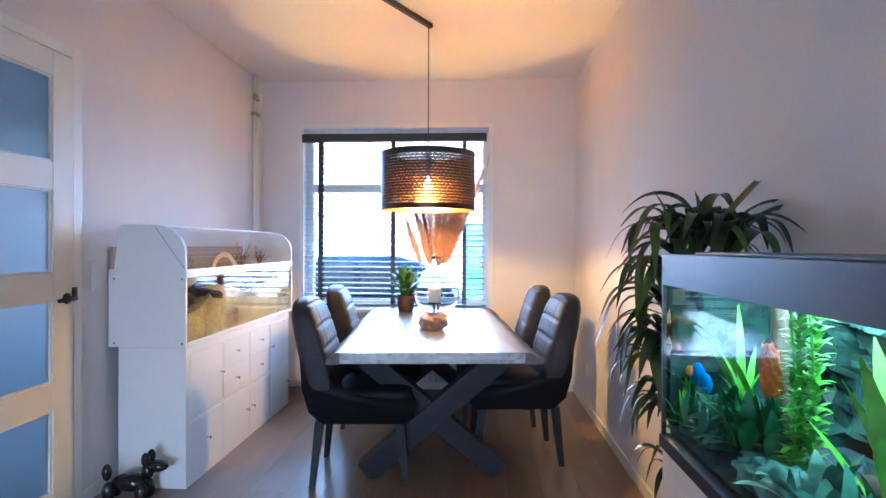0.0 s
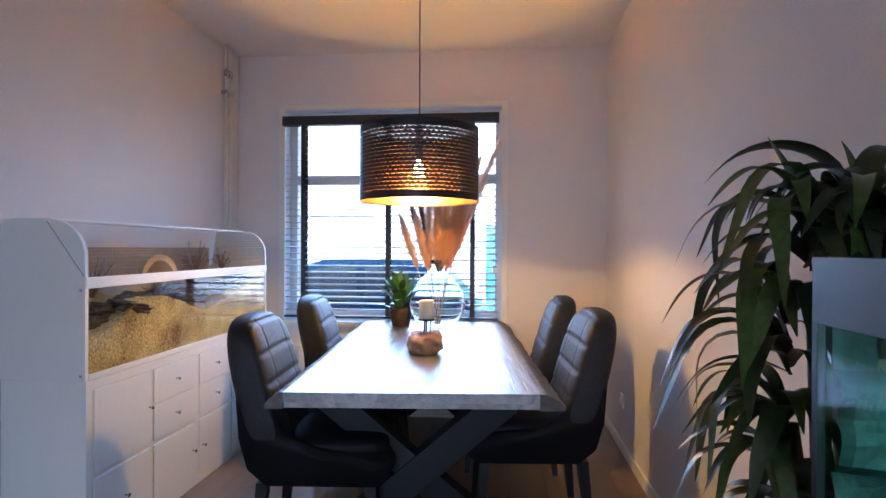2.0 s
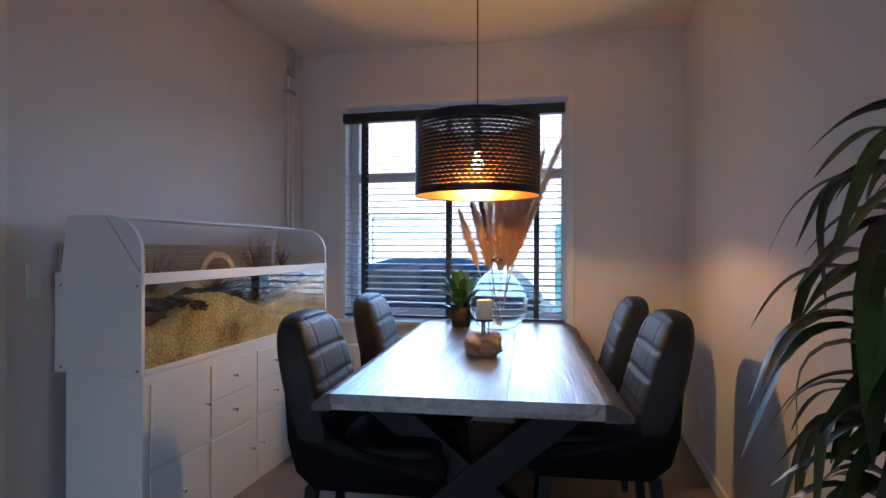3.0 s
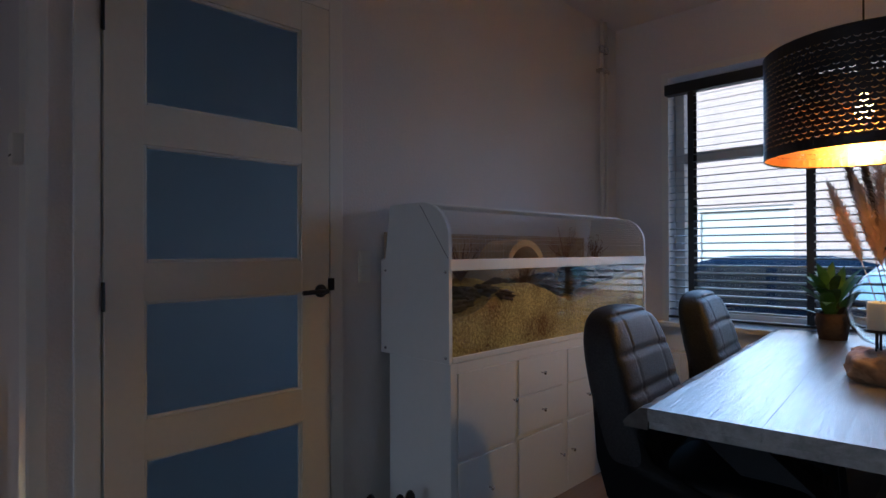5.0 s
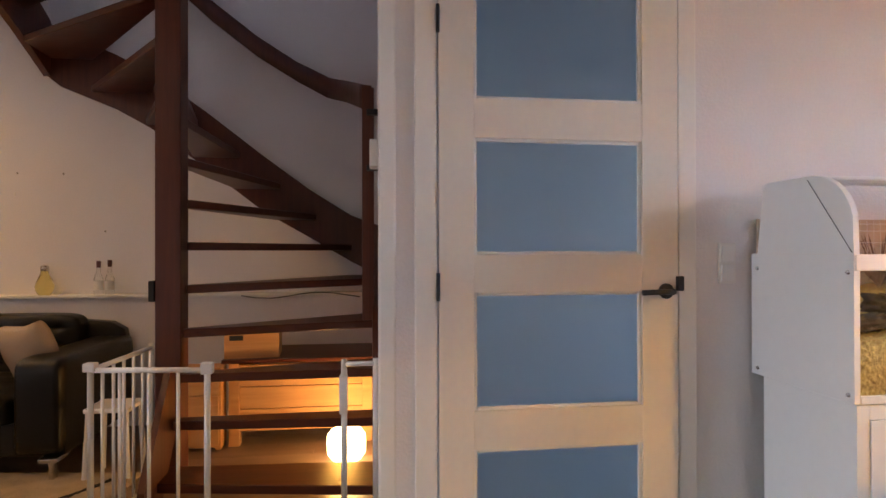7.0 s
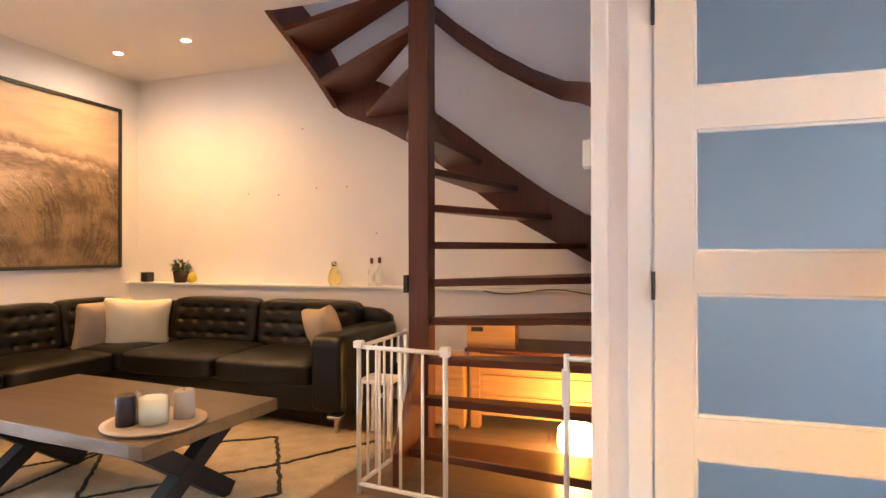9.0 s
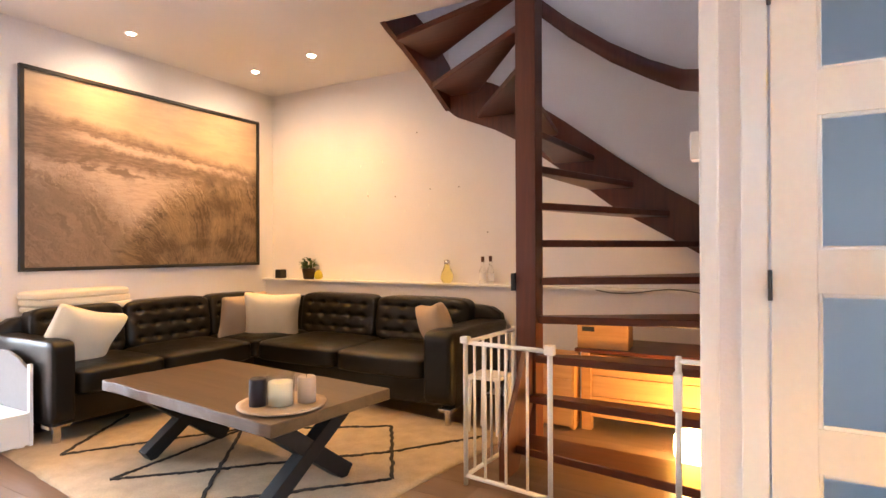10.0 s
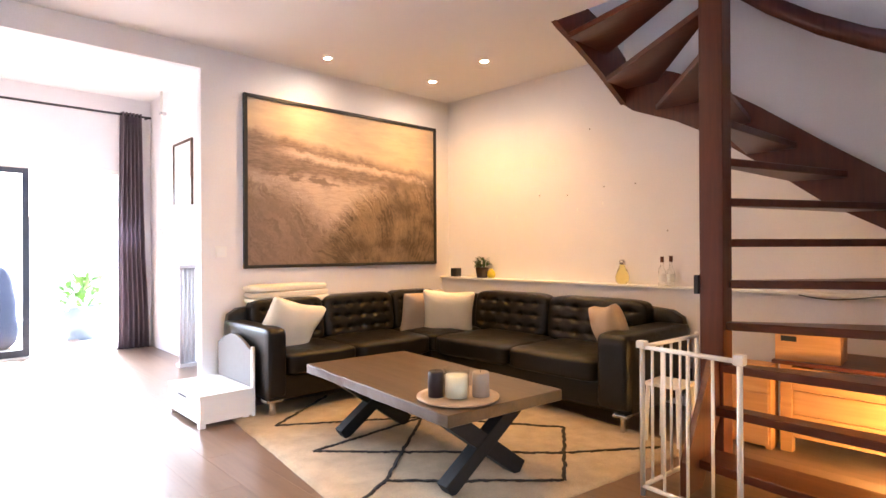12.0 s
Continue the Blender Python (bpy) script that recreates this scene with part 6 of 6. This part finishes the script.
for y, x, s in ((1.575, 1.10, 0.06), (1.485, 1.075, 0.062), (1.30, 1.12, 0.05), (1.19, 1.045, 0.045), (1.06, 1.05, 0.065), (0.90, 1.06, 0.06), (0.62, 1.1, 0.09)):
    solo("stone", soft_box(bmesh.new(), s, s * 1.2, s * 0.8, None, 2.6, 14, lambda u, p: p * (1 + 0.4 * noise.noise(u * 2 + Vector((y * 9, 0, 0))) + 0.2 * noise.noise(u * 5 + Vector((0, y * 9, 0))))), AQROCK, "pale rounded stone on the aquarium gravel", "stone", pose(x, y, AB + 0.07), True, "aquarium stones")
orn = material("blue_ornament", (0.02, 0.2, 0.62), 0.35, scale=20, vary=0.2, bump=0.05)
bm = bmesh.new()
for y, z, s in ((1.58, 0.955, 0.030), (1.53, 0.942, 0.027), (1.60, 0.94, 0.018)):
    bmesh.ops.create_uvsphere(bm, u_segments=18, v_segments=10, radius=1, matrix=Matrix.LocRotScale((1.065, y, z), None, (s * 0.6, s, s)))
solo("blue_ornament", bm, orn, "plain rounded blue ornament between aquarium stones", "ornament", None, True)
solo("orange_stone", soft_box(bmesh.new(), 0.015, 0.017, 0.050, None, 3.5, 14, lambda u, p: Vector((p.x, p.y * (1.15 - 0.2 * u.z), p.z)) * (1 + 0.25 * noise.noise(u * 3) + 0.12 * noise.noise(u * 8))), material("orange_speckled_stone", (0.62, 0.06, 0.003), 0.7, scale=70, vary=0.25, bump=0.6, second=(0.95, 0.20, 0.02)),
     "upright orange speckled stone in the aquarium", "stone", pose(1.08, 1.24, 1.04, -8, 0, 15), True)
solo("orange_pebble", soft_box(bmesh.new(), 0.012, 0.014, 0.014, None, 2.4, 6), material("orange_pebble_glaze", (0.85, 0.25, 0.02), 0.4, scale=30, vary=0.2, bump=0.1), "small orange pebble beside the blue ornament", "stone", pose(1.05, 1.585, 0.962), True)
bm = bmesh.new()
for pts in ([(1.13, 1.31, AB + 0.04), (1.13, 1.30, 0.95), (1.14, 1.32, 1.18)], [(1.22, 1.15, AB + 0.06), (1.2, 0.95, 0.9), (1.22, 0.75, 0.98), (1.2, 0.55, 0.93)]):
    tube(bm, pts, [0.03, 0.022, 0.016, 0.01][:len(pts)], 8)
solo("driftwood_root", bm, BARK, "dark driftwood root standing in the aquarium", "root", None, True)
WATERLEAF = material("aquatic_leaf", (0.10, 0.30, 0.015), 0.45, scale=25, vary=0.3, bump=0.05, second=(0.26, 0.56, 0.03))
WATERDARK = material("dark_aquatic_leaf", (0.022, 0.115, 0.03), 0.45, scale=25, vary=0.3, bump=0.05)
WATERGREY = material("silvery_aquatic_leaf", (0.09, 0.20, 0.15), 0.5, scale=25, vary=0.3, bump=0.05)


def water_plant(label, mat, x, y, z, leaves, length, width, tilt, spread):
    pl = thing("aquatic_plant", label, "aquatic plant", pose(x, y, z), "plants in the aquarium")
    ms = [finish("leaf", strap(length * f, width, 0.9 * f, 0.15, 7, 1.35), mat, True) for f in (0.7, 1.0, 1.2)]
    for k in range(leaves):
        o = new("leaf", ms[k % 3])
        o.parent = pl
        o.matrix_local = pose(random.uniform(-spread, spread), random.uniform(-spread, spread), 0, 0, random.uniform(-tilt, tilt), random.uniform(0, 360))
    return pl


def broad_plant(x, y, leaves):
    """A rosette of wide upright blades."""
    pl = thing("aquatic_plant", "bright green broad-leaved aquatic plant in the gravel", "aquatic plant", pose(x, y, AB + 0.06), "plants in the aquarium")
    ms = [finish("leaf", strap(l, 0.024, d, 0.1, 9, 1.45), WATERLEAF, True) for l, d in ((0.20, 0.3), (0.27, 0.35), (0.32, 0.25))]
    for k in range(leaves):
        o = new("leaf", ms[k % 3])
        o.parent = pl
        o.matrix_local = pose(random.uniform(-0.015, 0.015), random.uniform(-0.015, 0.015), 0, random.uniform(-8, 8), random.uniform(2, 22), 360 * k / leaves + random.uniform(-25, 25))


broad_plant(1.13, 0.95, 9)
broad_plant(1.15, 0.60, 9)
water_plant("bright green tall ribbon aquatic plant", WATERLEAF, 1.13, 1.43, AB + 0.08, 6, 0.32, 0.009, 8, 0.03)
water_plant("dark green rosette aquatic plant", WATERDARK, 1.08, 1.33, AB + 0.10, 30, 0.11, 0.014, 50, 0.05)
water_plant("dark green leafy aquatic plant under the orange stone", WATERDARK, 1.07, 1.24, AB + 0.10, 26, 0.10, 0.016, 50, 0.05)
water_plant("small dark aquatic plant by the front glass", WATERDARK, 1.04, 1.50, AB + 0.06, 30, 0.08, 0.006, 60, 0.05)
water_plant("silvery leaved low aquatic plant", WATERGREY, 1.045, 1.43, AB + 0.06, 30, 0.09, 0.008, 60, 0.05)
water_plant("bright green grassy aquatic plant beside the ornament", WATERLEAF, 1.04, 1.585, AB + 0.05, 12, 0.13, 0.005, 30, 0.03)
water_plant("silvery leaved aquatic plant beside stones", WATERGREY, 1.05, 1.00, AB + 0.08, 26, 0.10, 0.015, 60, 0.06)
water_plant("silvery broad-leaved aquatic plant by the front glass", WATERGREY, 1.04, 0.82, AB + 0.06, 24, 0.10, 0.014, 60, 0.06)
for k in range(9):
    y = 0.48 + 0.05 * k
    water_plant("small dark bushy aquatic plant on the gravel", WATERDARK if k % 3 else WATERGREY, random.uniform(1.03, 1.13), y, AB + 0.045, 24, random.uniform(0.06, 0.10), 0.0055, 55, 0.045)
fern = thing("aquatic_plant", "bright feathery green stem plant rising to the surface", "aquatic plant", pose(1.075, 1.145, AB + 0.05), "plants in the aquarium")
leaf_f = finish("leaf", strap(0.034, 0.006, 0.8, 0.1, 4, 0.4), WATERLEAF, True)
for dx, dy in ((0, 0), (0.025, 0.025), (0.02, -0.025)):
    part("stem", tube(bmesh.new(), [(dx, dy, 0), (dx + 0.01, dy + 0.01, 0.2), (dx, dy + 0.015, 0.385)], 0.0025, 6), WATERLEAF, fern)
    for k in range(66):
        z = 0.02 + 0.365 * k / 65
        for q in range(2):
            o = new("leaf", leaf_f)
            o.parent = fern
            o.matrix_local = pose(dx + 0.05 * z, dy + 0.05 * z, z, 0, random.uniform(-30, 15), 137.5 * k + 180 * q + random.uniform(-20, 20))
part("light_tube", one_box(1.15, 1.19, AY0 + 0.1, AY1 - 0.1, 1.215, 1.235, 0.004), glow("aquarium_tube", (0.75, 1.0, 0.9), 2.0), aq, "glowing fluorescent tube")
lamp("aquarium_light", "AREA", (1.17, (AY0 + AY1) / 2, 1.21), 1.1, (0.80, 1.0, 0.84), (1.17, (AY0 + AY1) / 2, 0), size=0.12, size_y=1.0)

# ---- tall dracaena beside the aquarium ----
# one leaf in two tones: DR painted as shaded, DRB as lit through
DR = material("dracaena_leaf", (0.007, 0.015, 0.006), 0.38, scale=14, vary=0.3, bump=0.05, second=(0.016, 0.036, 0.009), stretch=(0.3, 3, 3))
DRB = material("dracaena_lit_leaf", (0.02, 0.045, 0.010), 0.36, scale=14, vary=0.3, bump=0.05, second=(0.055, 0.10, 0.018), stretch=(0.3, 3, 3))
dr = thing("dracaena", "tall dark green dracaena with drooping strap leaves beside the aquarium", "plant", pose(1.17, 1.88, 0))
part("pot", lathe(bmesh.new(), [(0, 0), (0.12, 0), (0.15, 0.26), (0.14, 0.27), (0.13, 0.24), (0, 0.24)], 28), M["slate"], dr, "dark round pot", True)
for pts in ([(-0.03, 0.0, 0.2), (-0.05, -0.02, 0.6), (-0.08, 0.02, 0.98)], [(0.03, 0.04, 0.2), (0.03, 0.05, 0.8), (0.02, 0.06, 1.34)], [(0.0, -0.04, 0.2), (-0.03, 0.0, 0.7), (-0.04, 0.02, 1.22)]):
    part("cane", tube(bmesh.new(), pts, [0.02, 0.018, 0.014], 10), BARK, dr, "", True)
def corn_leaf(length, width, lift, end, bend, mat):
    """A broad leaf that rises, folds over early and then hangs."""
    bm = bmesh.new()
    n, x, z, rows = 14, 0.0, 0.0, []
    for k in range(n + 1):
        s = k / n
        w = width * min(1, 0.4 + 2.4 * s) * (1 - s ** 3) + 0.0015
        wave = 0.15 * w * math.sin(s * 11 + length * 40)
        rows.append([bm.verts.new((x, -w + wave, z + w * 0.3)), bm.verts.new((x, wave, z)), bm.verts.new((x, w + wave, z + w * 0.3))])
        q = min(1, s / bend)
        ang = lift + (end - lift) * q * q * (3 - 2 * q)
        x += math.cos(ang) * length / n
        z += math.sin(ang) * length / n
    for a, b in zip(rows, rows[1:]):
        for k in (0, 1):
            bm.faces.new((a[k], a[k + 1], b[k + 1], b[k]))
    return finish("leaf", bm, mat, True)


arching = [corn_leaf(l, w, e, d, b, mt) for l, w, e, d, b, mt in
           ((0.42, 0.028, 1.2, -1.0, 1.0, DR), (0.36, 0.032, 1.35, -1.3, 0.9, DR), (0.44, 0.026, 1.0, -1.0, 0.95, DRB), (0.34, 0.030, 1.4, -1.4, 0.9, DR))]
hanging = [corn_leaf(l, w, e, d, b, mt) for l, w, e, d, b, mt in
           ((0.42, 0.024, 1.0, -1.35, 0.6, DRB), (0.36, 0.026, 0.7, -1.2, 0.8, DR), (0.46, 0.025, 0.9, -1.45, 0.7, DRB), (0.30, 0.022, 1.2, -0.9, 0.9, DRB), (0.40, 0.024, 0.6, -1.3, 0.9, DR), (0.34, 0.023, 0.4, -1.0, 0.8, DR))]
upright = corn_leaf(0.34, 0.024, 1.25, 0.9, 1.0, DRB)


def head(kinds, x, y, z, count, lo, hi, height, small, large):
    """A whorl of leaves between two bearings."""
    for k in range(count):
        o = new("leaf", kinds[k % len(kinds)])
        o.parent = dr
        a = lo + (hi - lo) * (k + random.uniform(-0.6, 0.6)) / count
        f = random.uniform(small, large)
        o.matrix_local = pose(x, y, z - height * random.random(), random.uniform(-14, 14), random.uniform(-12, 14), a) @ Matrix.Diagonal((f, f, f, 1))


head(arching, 0.0, -0.04, 1.34, 34, 0, 360, 0.12, 0.45, 0.8)
head(arching, -0.08, -0.03, 1.34, 7, 150, 330, 0.10, 0.4, 0.62)
head(arching, 0.06, -0.10, 1.27, 9, 230, 380, 0.05, 0.75, 1.05)
head(hanging, -0.05, 0.0, 1.36, 14, 120, 300, 0.12, 0.6, 0.85)
head(hanging, -0.09, 0.0, 1.20, 20, 110, 290, 0.14, 0.6, 0.85)
head(hanging, -0.10, 0.0, 1.02, 26, 100, 290, 0.16, 0.5, 0.8)
head(hanging, -0.08, 0.0, 0.86, 16, 100, 290, 0.12, 0.45, 0.7)
head(hanging, -0.08, 0.0, 0.66, 5, 120, 260, 0.10, 0.35, 0.5)
for x, turn, lean, f in ((0.05, 5, 20, 1.15), (-0.08, 190, -2, 0.42), (0.02, 100, -5, 0.42)):
    o = new("leaf", upright)
    o.parent = dr
    o.matrix_local = pose(x, -0.02, 1.34, 0, lean, turn) @ Matrix.Diagonal((f, f, f, 1))


# ---- hall and street ----
# unseen pale slab, added to bounce light into the lowest frosted pane
structure("hall_floor", one_box(-2.895, LEFT - 0.105, END + 0.14, WINDOW_WALL - 0.01, -0.01, 0.008), material("pale_hall_reflector", (0.6, 0.6, 0.6), 0.4, scale=14, vary=0.06, bump=0.05), "unseen pale hall floor that brightens the lowest door pane")
structure("ground", one_box(-400, 400, -400, 400, -0.6, -0.32), material("street_paving", (0.16, 0.155, 0.15), 0.9, scale=6, vary=0.25, bump=0.3, coarse=0.4), "grey paved ground round the house")
structure("pavement", one_box(-30, 30, 5.4, 7.2, -0.32, -0.18, 0.02), material("concrete_slabs", (0.3, 0.29, 0.28), 0.9, scale=12, vary=0.15, bump=0.3), "grey concrete pavement with a kerb")
BRICK = bpy.data.materials.new("pale_red_brick")
BRICK.use_nodes = True
bt = BRICK.node_tree
tex = bt.nodes.new("ShaderNodeTexBrick")
tex.inputs["Color1"].default_value, tex.inputs["Color2"].default_value, tex.inputs["Mortar"].default_value = (0.50, 0.40, 0.35, 1), (0.58, 0.47, 0.41, 1), (0.6, 0.57, 0.53, 1)
tex.inputs["Scale"].default_value = 4.0
tcs = bt.nodes.new("ShaderNodeTexCoord")
mp = bt.nodes.new("ShaderNodeMapping")
mp.inputs["Rotation"].default_value = (radians(90), 0, 0)
bt.links.new(tcs.outputs["Object"], mp.inputs["Vector"])
bt.links.new(mp.outputs["Vector"], tex.inputs["Vector"])
bt.links.new(tex.outputs["Color"], bt.nodes["Principled BSDF"].inputs["Base Color"])
bt.nodes["Principled BSDF"].inputs["Roughness"].default_value = 0.9
house = thing("terraced_house", "pale brick terraced house across the street", "house", pose(0, 15.0, -0.32))
bm = bmesh.new()
OPEN = [(-9.5, -7.7, 0.9, 2.5), (-6.4, -5.4, 0.0, 2.2), (-4.6, -2.6, 0.9, 2.5), (0.2, 1.2, 0.0, 2.2), (1.9, 3.9, 0.9, 2.5), (5.4, 6.4, 0.0, 2.2)]
xs = sorted({-14, 12} | {v for o in OPEN for v in o[:2]})
for a, b in zip(xs, xs[1:]):
    o = next((q for q in OPEN if q[0] <= a < q[1]), None)
    if o:
        if o[2] > 0:
            box(bm, a, b, 0, 0.3, 0, o[2])
        box(bm, a, b, 0, 0.3, o[3], 6.0)
    else:
        box(bm, a, b, 0, 0.3, 0, 6.0)
part("wall", bm, BRICK, house)
part("roof", prism(bmesh.new(), [(-0.4, 5.9), (4.5, 9.2), (9.4, 5.9)], 26.8, Matrix.Translation((12.4, 0, 0)) @ along_y), material("clay_tiles", (0.14, 0.07, 0.05), 0.8, scale=14, vary=0.3, bump=0.5), house)
DKGL = material("dark_window_glass", (0.05, 0.06, 0.07), 0.05, scale=4, vary=0.2, bump=0.0)
for x0, x1, z0, z1 in OPEN:
    if z0 > 0:
        w = part("window", frame_bars(bmesh.new(), x0, x1, z0, z1, 0.05, 0.12, 0.08), M["trim"], house)
        part("pane", one_box(x0 + 0.08, x1 - 0.08, 0.085, 0.095, z0 + 0.08, z1 - 0.08), M["pane"], w)
        # white sheet added behind the glass so the window shows bright, not dark
        part("net_curtain", one_box(x0 + 0.08, x1 - 0.08, 0.13, 0.14, z0 + 0.08, z1 - 0.08), M["white"], w)
    else:
        part("door", one_box(x0, x1, 0.06, 0.11, 0, z1, 0.01), material("teal_door_paint", (0.03, 0.12, 0.13), 0.4, scale=20, vary=0.1, bump=0.02) if "teal_door_paint" not in bpy.data.materials else bpy.data.materials["teal_door_paint"], house, "teal front door")


def parked_car(label, mat, m):
    car = thing("parked_car", label, "car", m, "cars parked in the street")
    low = [(-2.1, 0.25), (-2.15, 0.55), (-2.05, 0.82), (-1.9, 0.9), (1.0, 0.95), (1.9, 0.82), (2.12, 0.6), (2.1, 0.25), (1.75, 0.25), (1.6, 0.55), (1.2, 0.55), (1.05, 0.25), (-1.05, 0.25), (-1.2, 0.55), (-1.6, 0.55), (-1.75, 0.25)]
    bm = prism(bmesh.new(), low, 1.7, pose(0, -0.85, 0))
    bmesh.ops.bevel(bm, geom=bm.edges[:], offset=0.04, segments=2, affect="EDGES")
    part("body", bm, mat, car)
    cabin = [(-1.95, 0.88), (-1.5, 1.36), (-1.1, 1.46), (-0.1, 1.46), (0.3, 1.36), (1.05, 0.93)]
    bm = prism(bmesh.new(), cabin, 1.5, pose(0, -0.75, 0))
    bmesh.ops.bevel(bm, geom=bm.edges[:], offset=0.05, segments=2, affect="EDGES")
    part("cabin", bm, mat, car)
    for y in (-0.757, 0.757):
        for q in ([(-1.45, 0.95), (-1.2, 1.33), (-0.6, 1.37), (-0.6, 0.95)], [(-0.5, 0.95), (-0.5, 1.37), (-0.1, 1.36), (0.25, 1.28), (0.8, 0.96)]):
            part("window", prism(bmesh.new(), q, 0.008, pose(0, y - 0.004, 0)), DKGL, car)
    for x in (-1.4, 1.4):
        for y in (-0.78, 0.78):
            w = part("wheel", lathe(bmesh.new(), [(0.19, -0.09), (0.3, -0.1), (0.32, -0.05), (0.32, 0.05), (0.3, 0.1), (0.19, 0.09)], 24, pose(x, y, 0.32, 90, 0, 0)), material("tyre", (0.02, 0.02, 0.02), 0.8, scale=30, vary=0.2, bump=0.2) if "tyre" not in bpy.data.materials else bpy.data.materials["tyre"], car, "", True)
            part("rim", lathe(bmesh.new(), [(0, -0.07), (0.19, -0.08), (0.19, 0.08), (0, 0.07)], 20, pose(x, y, 0.32, 90, 0, 0)), M["chrome"], w)
    return car


CARB = material("dark_blue_car_paint", (0.012, 0.03, 0.07), 0.18, 0.3, scale=10, vary=0.1, bump=0.0)
CARG = material("grey_blue_car_paint", (0.05, 0.075, 0.11), 0.18, 0.3, scale=10, vary=0.1, bump=0.0)
parked_car("dark blue hatchback parked at the kerb", CARB, pose(-1.7, 8.5, -0.32, 0, 0, 180))
parked_car("grey-blue hatchback parked at the kerb", CARG, pose(3.0, 8.5, -0.32, 0, 0, 180))

fd = tagged(thing("door_3", "white front door with a large glass light in the hall", "door", pose(0, 0, 0)), kind="structure")
part("leaf", frame_bars(bmesh.new(), -2.65, -1.75, 0.85, 2.15, 5.2, 5.25, 0.1), M["trim"], fd)
g = part("pane", one_box(-2.55, -1.85, 5.22, 5.225, 0.95, 2.05), M["pane"], fd)
g.visible_shadow = False

# ---- garden ----
structure("terrace", one_box(-6, 5, -12, ANNEX_Y - 0.2, -0.32, -0.05), material("pale_garden_tiles", (0.5, 0.49, 0.47), 0.85, scale=10, vary=0.12, bump=0.2), "pale tiled garden terrace")
gw = thing("garden_fence", "pale wooden garden fence of boards", "fence", pose(0, -10.6, -0.05))
FENCE = wood("weathered_fence", (0.38, 0.36, 0.33), (0.6, 0.57, 0.52), "z", 0.8, 0.3)
plank = finish("board", one_box(-0.07, 0.07, 0, 0.02, 0.03, 1.85, 0.004), FENCE)
for k in range(46):
    o = new("board", plank)
    o.parent = gw
    o.matrix_local = pose(-3.6 + 0.148 * k, random.uniform(0, 0.006), 0)
part("cross_rail", one_box(-3.7, 3.2, 0.022, 0.06, 1.5, 1.58), FENCE, gw)
pl = thing("garden_planter", "grey planter with a leafy green shrub in the garden", "plant", pose(-1.2, -7.4, -0.05))
part("pot", lathe(bmesh.new(), [(0, 0), (0.17, 0), (0.22, 0.45), (0.2, 0.46), (0.19, 0.42), (0, 0.42)], 28), material("grey_planter", (0.16, 0.19, 0.22), 0.6, scale=20, vary=0.1, bump=0.1), pl, "grey-blue round planter", True)
bush = finish("leaf", strap(0.12, 0.03, 1.0, 0.2, 4, 0.8), LEAFB, True)
for k in range(140):
    o = new("leaf", bush)
    o.parent = pl
    a, r, z = random.uniform(0, 6.28), 0.26 * random.random() ** 0.5, random.uniform(0.42, 0.85)
    o.matrix_local = pose(r * math.cos(a), r * math.sin(a), z, random.uniform(-30, 30), random.uniform(-40, 50), math.degrees(a) + random.uniform(-60, 60))
bq = thing("covered_barbecue", "barbecue under a dark blue cover on the terrace", "barbecue", pose(-0.12, -7.0, -0.05))
part("cover", soft_box(bmesh.new(), 0.26, 0.25, 0.52, pose(0, 0, 0.55), 5, 10, lambda u, p: Vector((p.x * (1.1 - 0.2 * u.z) + 0.02 * noise.noise(p * 6), p.y * (1.1 - 0.2 * u.z), p.z))), material("dark_blue_cover", (0.02, 0.03, 0.07), 0.7, scale=20, vary=0.2, bump=0.2), bq, "", True)
part("foot", one_box(-0.2, 0.2, -0.2, 0.2, 0, 0.06), M["black"], bq)

# ---- laminate planks ----
PW, PL = 0.192, 1.285
plank_mesh = finish("plank", one_box(-PW / 2 + 0.0006, PW / 2 - 0.0006, -PL / 2 + 0.0006, PL / 2 - 0.0006, -0.011, 0.0), M["floor"])
floor_ob = bpy.data.objects["floor"]
spots = []
for k in range(19):
    x = RIGHT - PW * (k + 0.5) + 0.05
    top = WINDOW_WALL if x > LEFT - 0.02 else (END if x > -1.5 else PICTURE_WALL - 0.1)
    y = WINDOW_WALL - PL * ((k * 0.37) % 1.0) + PL / 2
    while y > ANNEX_Y - PL / 2 - 0.1:
        if (x > LEFT - PW or y < PICTURE_WALL) and (x > ANNEX_X - PW):
            spots.append((x, y))
        y -= PL
for k in range(13):
    x = RIGHT - PW * (15 + k + 0.5) + 0.05
    if x > LEFT - PW or x < LEDGE_WALL - PW:
        continue
    y = END - PL * ((k * 0.41) % 1.0) + PL / 2
    while y - PL / 2 > PICTURE_WALL - 0.75:
        if not (x > ANNEX_X - PW and y < PICTURE_WALL):
            spots.append((x, y))
        y -= PL
for x, y in spots[:300]:
    o = new("plank", plank_mesh)
    o.parent = floor_ob
    o.matrix_local = pose(x, y, 0)
